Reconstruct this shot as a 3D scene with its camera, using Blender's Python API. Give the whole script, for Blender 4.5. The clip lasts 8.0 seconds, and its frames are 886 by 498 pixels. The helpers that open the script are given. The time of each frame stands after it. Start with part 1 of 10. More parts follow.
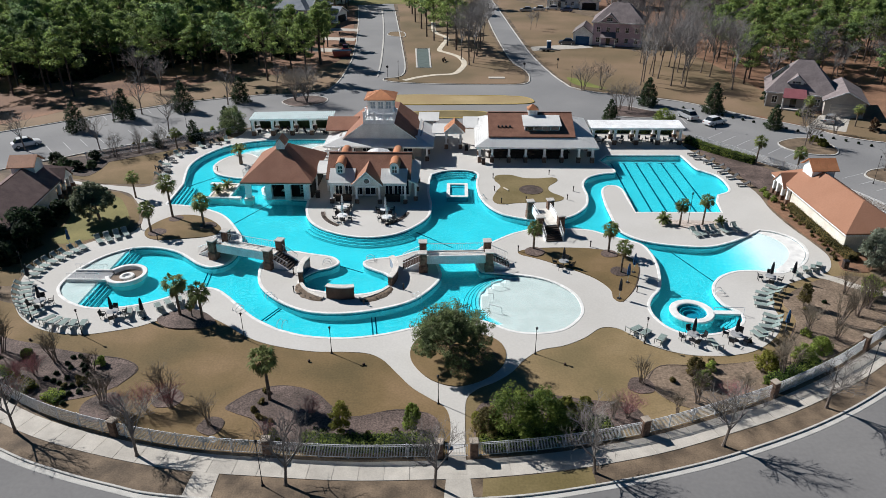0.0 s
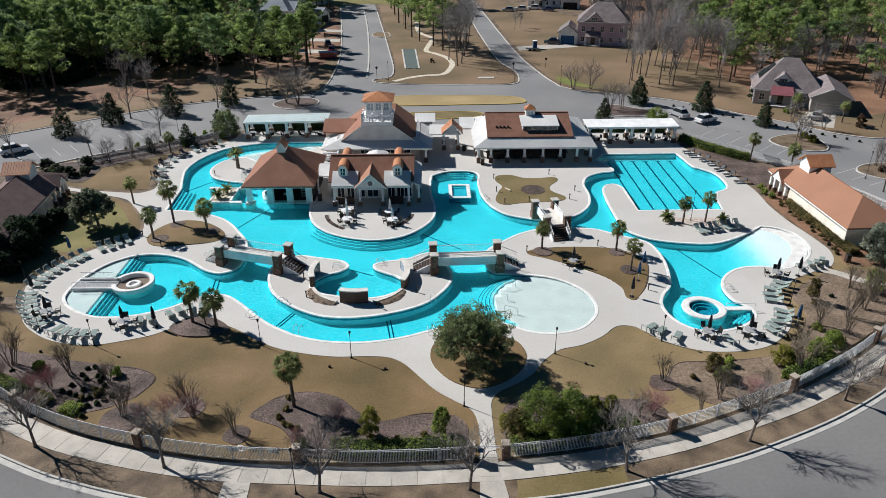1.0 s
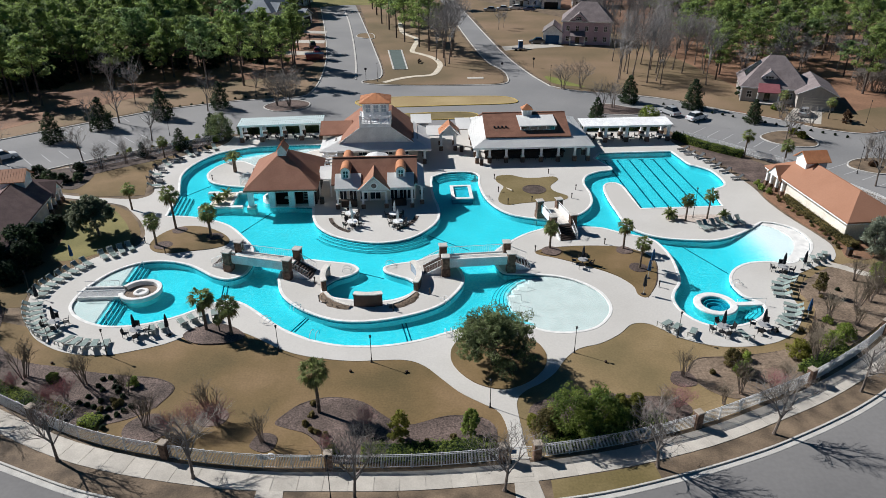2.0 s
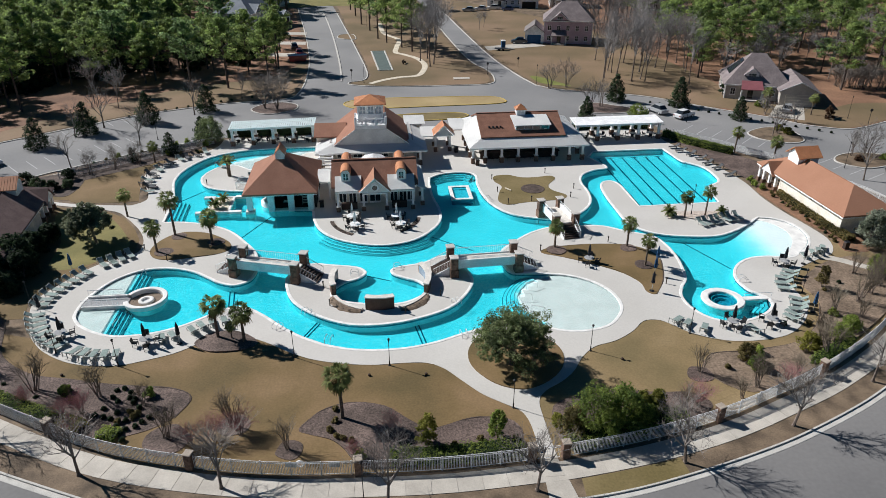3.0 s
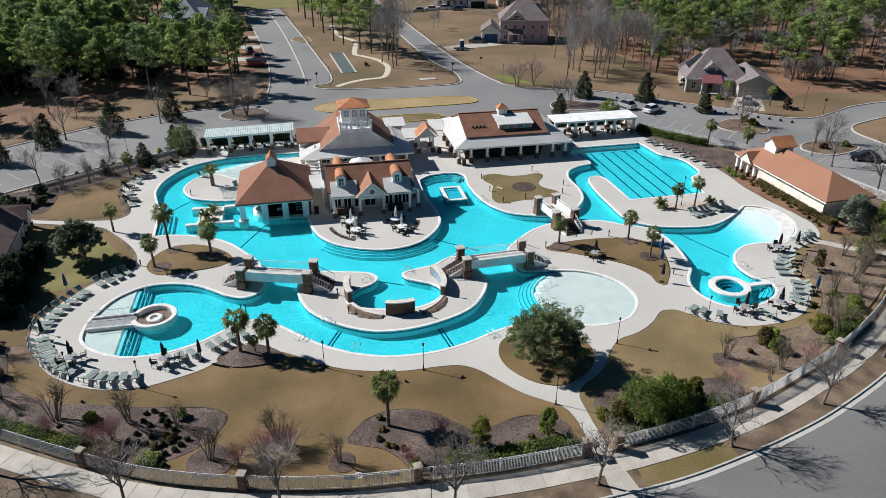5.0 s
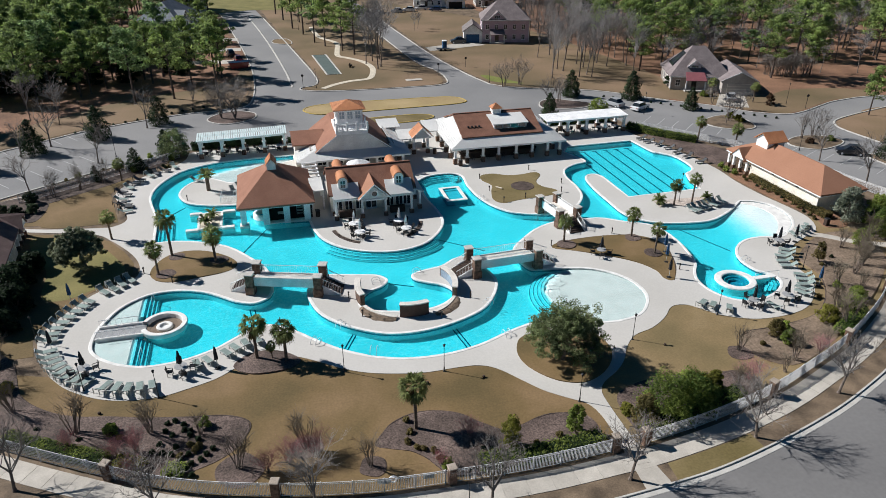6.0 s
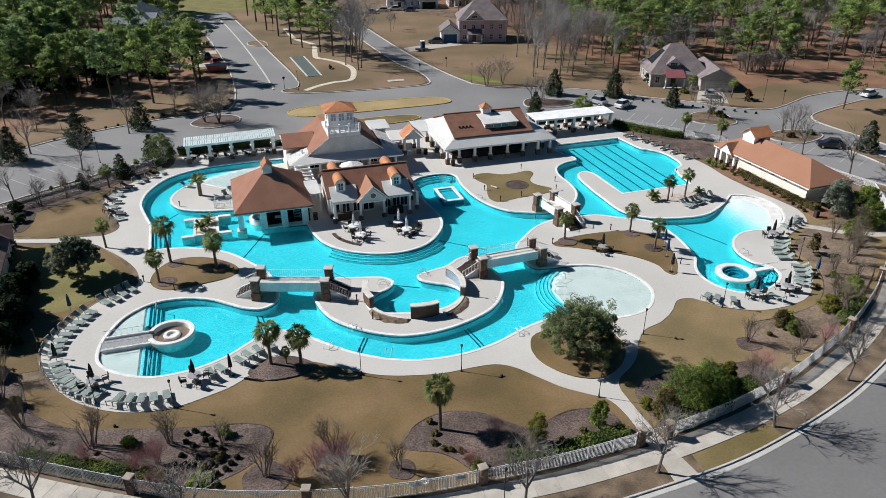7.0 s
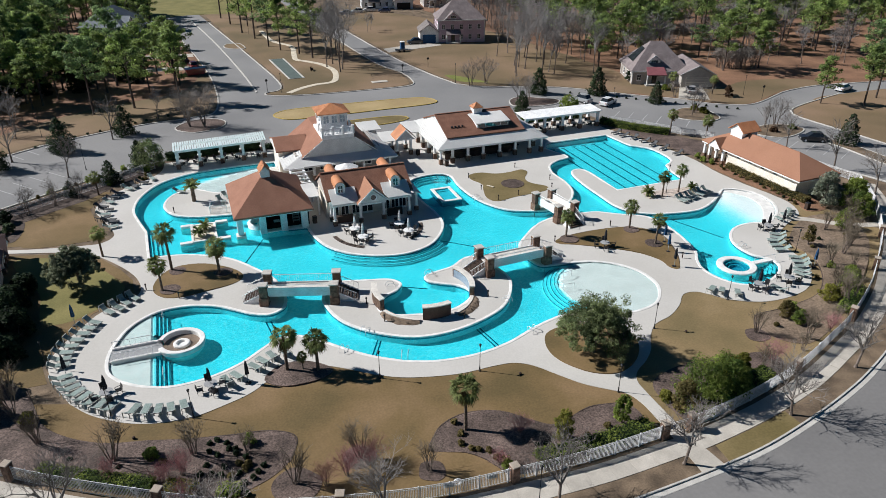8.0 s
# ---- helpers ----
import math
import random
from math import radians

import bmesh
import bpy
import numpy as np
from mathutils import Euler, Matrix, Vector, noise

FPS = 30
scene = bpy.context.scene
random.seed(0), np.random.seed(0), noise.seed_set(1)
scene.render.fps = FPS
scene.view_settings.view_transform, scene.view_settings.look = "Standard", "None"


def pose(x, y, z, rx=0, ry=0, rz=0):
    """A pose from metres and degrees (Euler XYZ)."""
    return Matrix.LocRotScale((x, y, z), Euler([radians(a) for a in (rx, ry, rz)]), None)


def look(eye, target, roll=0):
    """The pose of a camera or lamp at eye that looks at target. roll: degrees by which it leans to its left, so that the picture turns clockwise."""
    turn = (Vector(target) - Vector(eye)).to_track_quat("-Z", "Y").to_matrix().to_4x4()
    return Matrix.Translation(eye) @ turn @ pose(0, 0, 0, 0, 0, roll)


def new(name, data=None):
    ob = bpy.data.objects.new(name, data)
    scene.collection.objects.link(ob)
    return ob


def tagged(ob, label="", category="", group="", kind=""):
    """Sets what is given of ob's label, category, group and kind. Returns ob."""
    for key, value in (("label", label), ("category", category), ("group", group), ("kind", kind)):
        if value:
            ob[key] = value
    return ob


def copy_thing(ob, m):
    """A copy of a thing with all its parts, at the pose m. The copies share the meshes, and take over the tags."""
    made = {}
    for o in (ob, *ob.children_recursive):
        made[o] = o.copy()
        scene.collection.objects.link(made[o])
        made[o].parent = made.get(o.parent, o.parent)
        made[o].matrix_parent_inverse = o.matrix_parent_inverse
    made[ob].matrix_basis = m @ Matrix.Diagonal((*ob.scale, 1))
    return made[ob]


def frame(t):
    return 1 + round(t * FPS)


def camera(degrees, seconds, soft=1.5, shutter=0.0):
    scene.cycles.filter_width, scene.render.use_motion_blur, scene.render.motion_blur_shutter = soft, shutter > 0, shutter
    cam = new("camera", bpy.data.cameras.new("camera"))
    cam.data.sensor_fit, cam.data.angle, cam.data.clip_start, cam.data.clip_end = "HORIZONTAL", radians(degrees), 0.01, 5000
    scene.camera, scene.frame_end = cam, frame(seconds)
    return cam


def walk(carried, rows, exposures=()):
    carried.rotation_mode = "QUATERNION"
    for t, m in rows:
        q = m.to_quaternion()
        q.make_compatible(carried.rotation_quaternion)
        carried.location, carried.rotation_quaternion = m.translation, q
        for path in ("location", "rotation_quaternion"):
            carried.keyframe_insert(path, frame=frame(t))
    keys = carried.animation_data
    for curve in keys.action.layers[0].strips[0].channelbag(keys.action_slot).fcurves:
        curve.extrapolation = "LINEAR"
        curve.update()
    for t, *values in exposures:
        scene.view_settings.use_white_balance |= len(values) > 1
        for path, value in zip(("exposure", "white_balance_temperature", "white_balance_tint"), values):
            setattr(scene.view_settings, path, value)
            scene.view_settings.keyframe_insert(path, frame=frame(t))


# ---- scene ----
cam = camera(65.0, 8.0, 0.5)
PATH = [
    (0, (0.000, 0.000, 39.394), (-0.441, 17.750, 30.189), -0.15),
    (0.5, (-2.006, 0.084, 39.497), (-2.103, 17.834, 30.281), -0.16),
    (1, (-4.108, 0.159, 39.590), (-3.836, 17.906, 30.373), -0.13),
    (1.5, (-6.184, 0.293, 39.662), (-5.547, 18.030, 30.443), -0.14),
    (3, (-12.362, 0.969, 39.801), (-10.564, 18.625, 30.580), -0.07),
    (3.5, (-14.437, 1.263, 39.867), (-12.169, 18.862, 30.641), -0.07),
    (4, (-16.457, 1.621, 39.843), (-13.777, 19.168, 30.627), -0.09),
    (4.5, (-18.580, 2.037, 39.876), (-15.441, 19.506, 30.657), -0.07),
    (6, (-24.923, 3.557, 39.856), (-20.556, 20.766, 30.650), -0.07),
    (6.5, (-26.992, 4.106, 39.896), (-22.186, 21.199, 30.692), -0.10),
    (7, (-29.065, 4.768, 39.868), (-23.807, 21.729, 30.665), -0.09),
    (7.5, (-31.128, 5.491, 39.822), (-25.436, 22.314, 30.623), -0.13),
    (8, (-33.100, 6.163, 39.881), (-27.008, 22.845, 30.683), -0.20),
]
walk(cam, [(t, look(eye, target, roll)) for t, eye, target, roll in PATH])

# ---------------------------------------------------------------- light
SUN_AZ, SUN_EL = math.radians(148.5), math.radians(38.0)
TO_SUN = Vector((math.cos(SUN_AZ) * math.cos(SUN_EL), math.sin(SUN_AZ) * math.cos(SUN_EL), math.sin(SUN_EL)))
world = bpy.data.worlds.new("sky")
scene.world = world
world.use_nodes = True
wn = world.node_tree.nodes
sky = wn.new("ShaderNodeTexSky")
sky.sky_type = "NISHITA"
sky.sun_disc = False
sky.sun_elevation = SUN_EL
sky.sun_rotation = math.atan2(TO_SUN.x, TO_SUN.y)
sky.air_density, sky.dust_density, sky.ozone_density = 1.0, 0.3, 4.0
deep_blue = wn.new("ShaderNodeMix")
deep_blue.data_type, deep_blue.blend_type = "RGBA", "MULTIPLY"
deep_blue.inputs["Factor"].default_value = 1.0
deep_blue.inputs[7].default_value = (0.22, 0.80, 1.15, 1.0)
world.node_tree.links.new(sky.outputs[0], deep_blue.inputs[6])
world.node_tree.links.new(deep_blue.outputs[2], wn["Background"].inputs[0])
wn["Background"].inputs[1].default_value = 0.023
sun_data = bpy.data.lights.new("sun", "SUN")
sun_data.energy, sun_data.angle, sun_data.color = 5.0, math.radians(0.55), (1.0, 0.99, 0.985)
sun = new("sun", sun_data)
sun.matrix_world = look(TO_SUN * 200, (0, 0, 0))
scene.view_settings.exposure = 0.24


# ---------------------------------------------------------------- materials
def material(name, low, high, rough=0.85, scale=1.5, fine=22.0, bump=0.15, metal=0.0, spec=0.3, island=0.0, each=0.0, third=None, grainy=0.2):
    """Two-scale mottled surface: broad stains between two colours, fine grain on top, relief from the grain."""
    m = bpy.data.materials.new(name)
    m.use_nodes = True
    nt = m.node_tree
    n, link = nt.nodes, nt.links.new
    bsdf = n["Principled BSDF"]
    geo = n.new("ShaderNodeNewGeometry")
    broad, grain = n.new("ShaderNodeTexNoise"), n.new("ShaderNodeTexNoise")
    broad.inputs["Scale"].default_value, broad.inputs["Detail"].default_value = scale, 5.0
    grain.inputs["Scale"].default_value, grain.inputs["Detail"].default_value = fine, 3.0
    link(geo.outputs["Position"], broad.inputs["Vector"])
    link(geo.outputs["Position"], grain.inputs["Vector"])
    ramp = n.new("ShaderNodeValToRGB")
    ramp.color_ramp.elements[0].position, ramp.color_ramp.elements[1].position = 0.34, 0.66
    ramp.color_ramp.elements[0].color, ramp.color_ramp.elements[1].color = (*low, 1), (*high, 1)
    if third:
        mid = ramp.color_ramp.elements.new(0.5)
        mid.color = (*third, 1)
    link(broad.outputs["Fac"], ramp.inputs["Fac"])
    tone = n.new("ShaderNodeMapRange")
    tone.inputs["From Min"].default_value, tone.inputs["From Max"].default_value = 0.3, 0.7
    tone.inputs["To Min"].default_value, tone.inputs["To Max"].default_value = 1 - grainy, 1 + grainy
    link(grain.outputs["Fac"], tone.inputs["Value"])
    factor = tone.outputs["Result"]
    for amount, source in ((island, geo.outputs["Random Per Island"]), (each, None)):
        if amount:
            if source is None:
                source = n.new("ShaderNodeObjectInfo").outputs["Random"]
            vary = n.new("ShaderNodeMapRange")
            vary.inputs["To Min"].default_value, vary.inputs["To Max"].default_value = 1 - amount, 1 + amount
            link(source, vary.inputs["Value"])
            times = n.new("ShaderNodeMath")
            times.operation = "MULTIPLY"
            link(factor, times.inputs[0])
            link(vary.outputs["Result"], times.inputs[1])
            factor = times.outputs[0]
    shade = n.new("ShaderNodeVectorMath")
    shade.operation = "SCALE"
    link(ramp.outputs["Color"], shade.inputs[0])
    link(factor, shade.inputs["Scale"])
    link(shade.outputs[0], bsdf.inputs["Base Color"])
    bsdf.inputs["Roughness"].default_value, bsdf.inputs["Metallic"].default_value = rough, metal
    bsdf.inputs["Specular IOR Level"].default_value = spec
    if bump:
        b = n.new("ShaderNodeBump")
        b.inputs["Strength"].default_value, b.inputs["Distance"].default_value = bump, 0.03
        link(grain.outputs["Fac"], b.inputs["Height"])
        link(b.outputs["Normal"], bsdf.inputs["Normal"])
    return m


def scaled(c, k):
    return tuple(v * k for v in c)


def tint(name, c, **kw):
    return material(name, scaled(c, 0.88), scaled(c, 1.1), **kw)


def leaf_material(name, low, high, rough=0.7):
    """Foliage: clump-by-clump colour, a little light through the leaf."""
    m = material(name, low, high, rough=rough, scale=0.5, fine=6.0, bump=0.0, island=0.35, each=0.15, spec=0.25)
    n, link = m.node_tree.nodes, m.node_tree.links.new
    through_leaf, both = n.new("ShaderNodeBsdfTranslucent"), n.new("ShaderNodeMixShader")
    both.inputs["Fac"].default_value = 0.55
    bsdf = n["Principled BSDF"]
    link(bsdf.inputs["Base Color"].links[0].from_socket, through_leaf.inputs["Color"])
    link(bsdf.outputs[0], both.inputs[1])
    link(through_leaf.outputs[0], both.inputs[2])
    link(both.outputs[0], n["Material Output"].inputs["Surface"])
    return m


M_DECK = material("deck_concrete", (0.510, 0.486, 0.446), (0.565, 0.540, 0.502), scale=0.12, fine=6.0, bump=0.03, rough=0.85, grainy=0.045)
M_COPING = tint("coping", (0.76, 0.745, 0.71), scale=1.2, bump=0.03, rough=0.75, grainy=0.05)
M_PAVE = material("sidewalk_concrete", (0.42, 0.385, 0.335), (0.51, 0.47, 0.41), scale=0.8, fine=10.0, each=0.08, bump=0.05, grainy=0.08)
M_KERB = tint("kerb_concrete", (0.50, 0.48, 0.44), scale=1.0, bump=0.08)
M_LAWN = material("dormant_lawn", (0.120, 0.086, 0.036), (0.226, 0.148, 0.074), scale=0.14, fine=5.0, bump=0.4, third=(0.172, 0.115, 0.050), grainy=0.13)
M_LAWN_EAST = material("pale_dormant_lawn", (0.178, 0.134, 0.064), (0.290, 0.212, 0.114), scale=0.12, fine=5.0, bump=0.4, third=(0.232, 0.166, 0.082), grainy=0.12)
M_LAWN_GREEN = material("greening_lawn", (0.142, 0.110, 0.043), (0.214, 0.163, 0.076), scale=0.2, fine=5.0, bump=0.4, grainy=0.13)
M_LAWN_OLIVE = material("olive_lawn", (0.150, 0.138, 0.045), (0.225, 0.195, 0.070), scale=0.2, fine=5.0, bump=0.4, grainy=0.13)
M_STRAWGRASS = material("straw_grass", (0.33, 0.240, 0.120), (0.42, 0.315, 0.165), scale=0.12, fine=5.0, bump=0.3, third=(0.36, 0.270, 0.130), grainy=0.1)
M_LAWN_TAN = material("tan_far_lawn", (0.138, 0.104, 0.056), (0.250, 0.168, 0.105), scale=0.05, fine=4.0, bump=0.4, third=(0.195, 0.136, 0.078), grainy=0.12)
M_VERGE = material("verge_soil_grass", (0.086, 0.063, 0.043), (0.225, 0.163, 0.108), scale=0.45, fine=7.0, bump=0.4)
M_MULCH = material("pine_bark_mulch", (0.070, 0.051, 0.043), (0.162, 0.117, 0.100), scale=0.35, fine=6.5, bump=0.9, grainy=0.55)
M_MULCH_PALE = material("weathered_mulch", (0.150, 0.110, 0.078), (0.250, 0.184, 0.132), scale=0.4, fine=4.0, bump=0.7, grainy=0.36)
M_STRAW = material("pine_straw", (0.140, 0.076, 0.047), (0.275, 0.152, 0.092), scale=0.12, fine=2.5, bump=0.4)
M_ASPHALT = material("aged_asphalt", (0.158, 0.153, 0.150), (0.228, 0.220, 0.212), scale=0.05, fine=3.0, bump=0.05, rough=0.9, grainy=0.06)
# Lighter copy of the asphalt; distance haze and sheen put into its colour.
M_ASPHALT_PALE = material("haze_pale_asphalt", (0.198, 0.196, 0.195), (0.262, 0.256, 0.250), scale=0.05, fine=3.0, bump=0.05, rough=0.85, grainy=0.06)
M_MARK = tint("road_paint", (0.44, 0.44, 0.43), scale=2.0, rough=0.7)
M_YELLOW = tint("yellow_kerb_paint", (0.50, 0.36, 0.10), scale=2.0, rough=0.7)
M_SAND = tint("concrete_footpath", (0.60, 0.53, 0.42), scale=0.8)
M_GREEN_COURT = tint("artificial_turf", (0.10, 0.13, 0.12), scale=0.6)
M_PLASTER = material("pool_plaster", (0.70, 0.715, 0.72), (0.77, 0.78, 0.785), scale=0.3, fine=4.0, bump=0.0, rough=0.6, grainy=0.03)
M_PAD = material("grey_pebble_finish", (0.545, 0.545, 0.53), (0.61, 0.61, 0.595), scale=0.6, fine=6.0, bump=0.0, rough=0.7, grainy=0.04)
M_BAND = tint("waterline_tile", (0.05, 0.17, 0.23), scale=3.0, rough=0.3)
M_TILE = tint("dark_blue_tile", (0.012, 0.085, 0.125), scale=3.0, rough=0.3)
M_SHINGLE = material("brown_shingle", (0.185, 0.088, 0.058), (0.245, 0.120, 0.080), scale=0.7, fine=7.0, bump=0.35, rough=0.9, grainy=0.15)
M_SHINGLE_TAN = material("terracotta_shingle", (0.315, 0.156, 0.096), (0.345, 0.174, 0.109), scale=0.4, fine=7.0, bump=0.2, rough=0.9, grainy=0.08)
M_SHINGLE_LIGHT = material("warm_brown_shingle", (0.265, 0.128, 0.084), (0.315, 0.156, 0.104), scale=0.5, fine=7.0, bump=0.25, rough=0.9, grainy=0.1)
M_SHINGLE_BLUE = material("blue_grey_shingle", (0.200, 0.222, 0.250), (0.270, 0.295, 0.330), scale=0.6, fine=5.0, bump=0.35, rough=0.85)
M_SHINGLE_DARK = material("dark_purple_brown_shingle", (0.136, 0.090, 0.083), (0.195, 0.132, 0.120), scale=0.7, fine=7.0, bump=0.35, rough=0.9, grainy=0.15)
M_SHINGLE_MAUVE = material("mauve_grey_shingle", (0.178, 0.148, 0.146), (0.250, 0.210, 0.206), scale=0.6, fine=5.0, bump=0.35, rough=0.9)
M_RED = tint("dark_red_metal", (0.27, 0.10, 0.11), scale=1.0, rough=0.45)
M_SHINGLE_GREY = material("grey_shingle", (0.150, 0.132, 0.125), (0.215, 0.190, 0.180), scale=0.6, fine=5.0, bump=0.35, rough=0.9)
M_METAL = material("white_metal_roof", (0.61, 0.605, 0.585), (0.68, 0.675, 0.65), scale=0.4, fine=6.0, bump=0.0, rough=0.55, spec=0.35, grainy=0.04)
M_METAL_TEAL = material("pale_teal_slats", (0.60, 0.70, 0.69), (0.68, 0.77, 0.76), scale=0.5, fine=6.0, bump=0.0, rough=0.5, spec=0.35, grainy=0.05)
M_GRASS = material("bright_winter_grass", (0.13, 0.155, 0.035), (0.20, 0.21, 0.055), scale=0.3, fine=5.0, bump=0.4)
M_COPPER = material("copper_red_metal", (0.47, 0.195, 0.090), (0.60, 0.27, 0.130), scale=0.8, fine=6.0, bump=0.02, rough=0.42, spec=0.5, grainy=0.08)
M_WHITE = tint("white_paint", (0.84, 0.84, 0.83), scale=0.8, bump=0.03, rough=0.6)
M_CREAM = tint("cream_stucco", (0.76, 0.70, 0.60), scale=0.8, bump=0.1, rough=0.85)
M_GREY_WALL = tint("grey_siding", (0.68, 0.68, 0.66), scale=0.6, bump=0.05, rough=0.8)
M_GREIGE = tint("greige_siding", (0.44, 0.40, 0.36), scale=0.6, bump=0.1)
M_PINK = tint("mauve_siding", (0.56, 0.43, 0.49), scale=0.6, bump=0.1)
M_CAP_GREY = tint("grey_stone_cap", (0.50, 0.47, 0.43), scale=1.5, bump=0.1)
M_CAP_TAN = tint("tan_stone_cap", (0.38, 0.32, 0.26), scale=1.5, bump=0.1)
M_BRICK = material("ledge_stone", (0.085, 0.052, 0.038), (0.215, 0.135, 0.095), scale=3.0, fine=9.0, bump=0.7, each=0.25)
M_SOIL = material("dark_planter_mulch", (0.055, 0.040, 0.034), (0.115, 0.085, 0.070), scale=1.2, fine=7.0, bump=0.8, grainy=0.35)
# Tub floor: tan, browned to carry the shade inside the rim.
M_SHADED_TILE = tint("shaded_tan_tile", (0.21, 0.160, 0.12), scale=2.0, rough=0.35)
M_SPA_TILE = tint("pale_blue_tile", (0.50, 0.60, 0.64), scale=3.0, rough=0.2)
M_GREY_TILE = tint("blue_grey_tile", (0.26, 0.34, 0.42), scale=3.0, rough=0.2)
M_DARKSTONE = material("dark_brown_stone", (0.085, 0.055, 0.042), (0.125, 0.082, 0.062), scale=1.2, fine=9.0, bump=0.4)
M_CAP = tint("stone_cap", (0.66, 0.62, 0.56), scale=1.5, bump=0.08)
M_DARKWOOD = tint("dark_stained_wood", (0.055, 0.036, 0.028), scale=2.0, bump=0.1)
M_BLACK = tint("black_metal", (0.018, 0.018, 0.02), scale=2.0, rough=0.45, bump=0.0)
M_CANVAS = tint("dark_canvas", (0.022, 0.025, 0.032), scale=3.0, bump=0.1)
M_BLUE_CANVAS = tint("blue_canvas", (0.025, 0.085, 0.19), scale=3.0, bump=0.1)
M_SLING = tint("sage_sling", (0.24, 0.30, 0.275), scale=3.0, bump=0.05, each=0.12)
M_FRAME = tint("pale_aluminium_frame", (0.44, 0.46, 0.44), scale=3.0, rough=0.4, bump=0.0)
M_STEEL = tint("stainless_rail", (0.72, 0.73, 0.74), scale=3.0, rough=0.35, metal=0.25, bump=0.0)
M_TABLE = tint("grey_tabletop", (0.34, 0.34, 0.34), scale=3.0, rough=0.35, bump=0.0)
M_TABLE_DARK = tint("charcoal_sling", (0.085, 0.088, 0.092), scale=3.0, bump=0.05, each=0.2)
# Tower panes: sky light in the glass put into a pale colour.
M_PALE_GLASS = tint("pale_tower_glass", (0.34, 0.41, 0.45), scale=2.0, rough=0.12, bump=0.0, spec=0.6)
M_PALE_TABLE = tint("white_tabletop", (0.75, 0.75, 0.74), scale=3.0, rough=0.35, bump=0.0)
M_FENCE = tint("white_fence_paint", (0.66, 0.66, 0.66), scale=3.0, rough=0.5, bump=0.0)
M_PAVER = material("pinkish_pavers", (0.47, 0.39, 0.33), (0.56, 0.48, 0.42), scale=2.0, fine=5.0, bump=0.2, each=0.1)
# Near-black colour; inside the pavilion it stands for interior shade.
M_DIM = tint("dim_interior", (0.030, 0.027, 0.024), scale=1.0)
M_BARK = material("grey_brown_bark", (0.125, 0.098, 0.080), (0.235, 0.190, 0.160), scale=2.0, fine=12.0, bump=0.6)
M_PINEBARK = material("pine_bark", (0.055, 0.043, 0.037), (0.120, 0.092, 0.078), scale=1.5, fine=9.0, bump=0.6)
M_TWIG = material("bare_twigs", (0.17, 0.150, 0.132), (0.30, 0.270, 0.245), scale=0.6, fine=6.0, bump=0.0)
M_TWIG_CRAPE = material("olive_brown_twigs", (0.125, 0.100, 0.072), (0.235, 0.195, 0.145), scale=0.6, fine=6.0, bump=0.0)
M_TWIG_WOOD = material("grey_wood_twigs", (0.185, 0.172, 0.165), (0.32, 0.302, 0.292), scale=0.3, fine=6.0, bump=0.0)
M_TWIG_DARK = material("dry_stems", (0.10, 0.080, 0.065), (0.20, 0.165, 0.135), scale=0.6, fine=6.0, bump=0.0)
M_TWIG_RED = material("reddish_twigs", (0.26, 0.115, 0.115), (0.38, 0.195, 0.190), scale=0.6, fine=6.0, bump=0.0)
M_PALMTRUNK = material("palm_trunk", (0.10, 0.075, 0.055), (0.21, 0.165, 0.125), scale=4.0, fine=16.0, bump=0.7)
M_PALM = leaf_material("palm_fronds", (0.105, 0.140, 0.048), (0.36, 0.395, 0.150))
M_PALM_DRY = leaf_material("dry_palm_fronds", (0.17, 0.13, 0.06), (0.30, 0.23, 0.12))
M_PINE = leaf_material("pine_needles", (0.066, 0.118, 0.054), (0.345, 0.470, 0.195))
# Yellower, brighter copy of pine_needles: sun on the crown tops put into its colour.
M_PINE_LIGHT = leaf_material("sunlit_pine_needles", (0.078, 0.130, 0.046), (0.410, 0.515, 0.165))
M_SILVERLEAF = leaf_material("silver_grey_leaves", (0.13, 0.15, 0.105), (0.37, 0.40, 0.31))
M_OAK = leaf_material("live_oak_leaves", (0.078, 0.106, 0.046), (0.315, 0.370, 0.170))
M_OAK_DARK = leaf_material("grey_oak_leaves", (0.105, 0.130, 0.080), (0.350, 0.380, 0.240))
M_SHRUB = leaf_material("evergreen_shrub_leaves", (0.070, 0.120, 0.026), (0.325, 0.390, 0.085))
M_CONELEAF = leaf_material("conifer_sprays", (0.026, 0.046, 0.022), (0.095, 0.135, 0.065))
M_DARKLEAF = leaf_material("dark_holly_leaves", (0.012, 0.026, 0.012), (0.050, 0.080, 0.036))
M_RUST = leaf_material("rusty_shrub_leaves", (0.085, 0.048, 0.028), (0.18, 0.105, 0.062))
M_BRONZE = leaf_material("bronze_shrub_leaves", (0.105, 0.090, 0.032), (0.240, 0.190, 0.075))
M_YELLOWLEAF = leaf_material("yellow_green_leaves", (0.11, 0.12, 0.02), (0.26, 0.25, 0.05))


def glass_material():
    m = bpy.data.materials.new("window_glass")
    m.use_nodes = True
    b = m.node_tree.nodes["Principled BSDF"]
    b.inputs["Base Color"].default_value = (0.02, 0.025, 0.03, 1)
    b.inputs["Roughness"].default_value = 0.06
    b.inputs["Specular IOR Level"].default_value = 0.7
    return m


M_GLASS = glass_material()


def paint_material(name, c):
    m = bpy.data.materials.new(name)
    m.use_nodes = True
    b = m.node_tree.nodes["Principled BSDF"]
    b.inputs["Base Color"].default_value = (*c, 1)
    b.inputs["Roughness"].default_value = 0.3
    b.inputs["Coat Weight"].default_value = 0.6
    return m


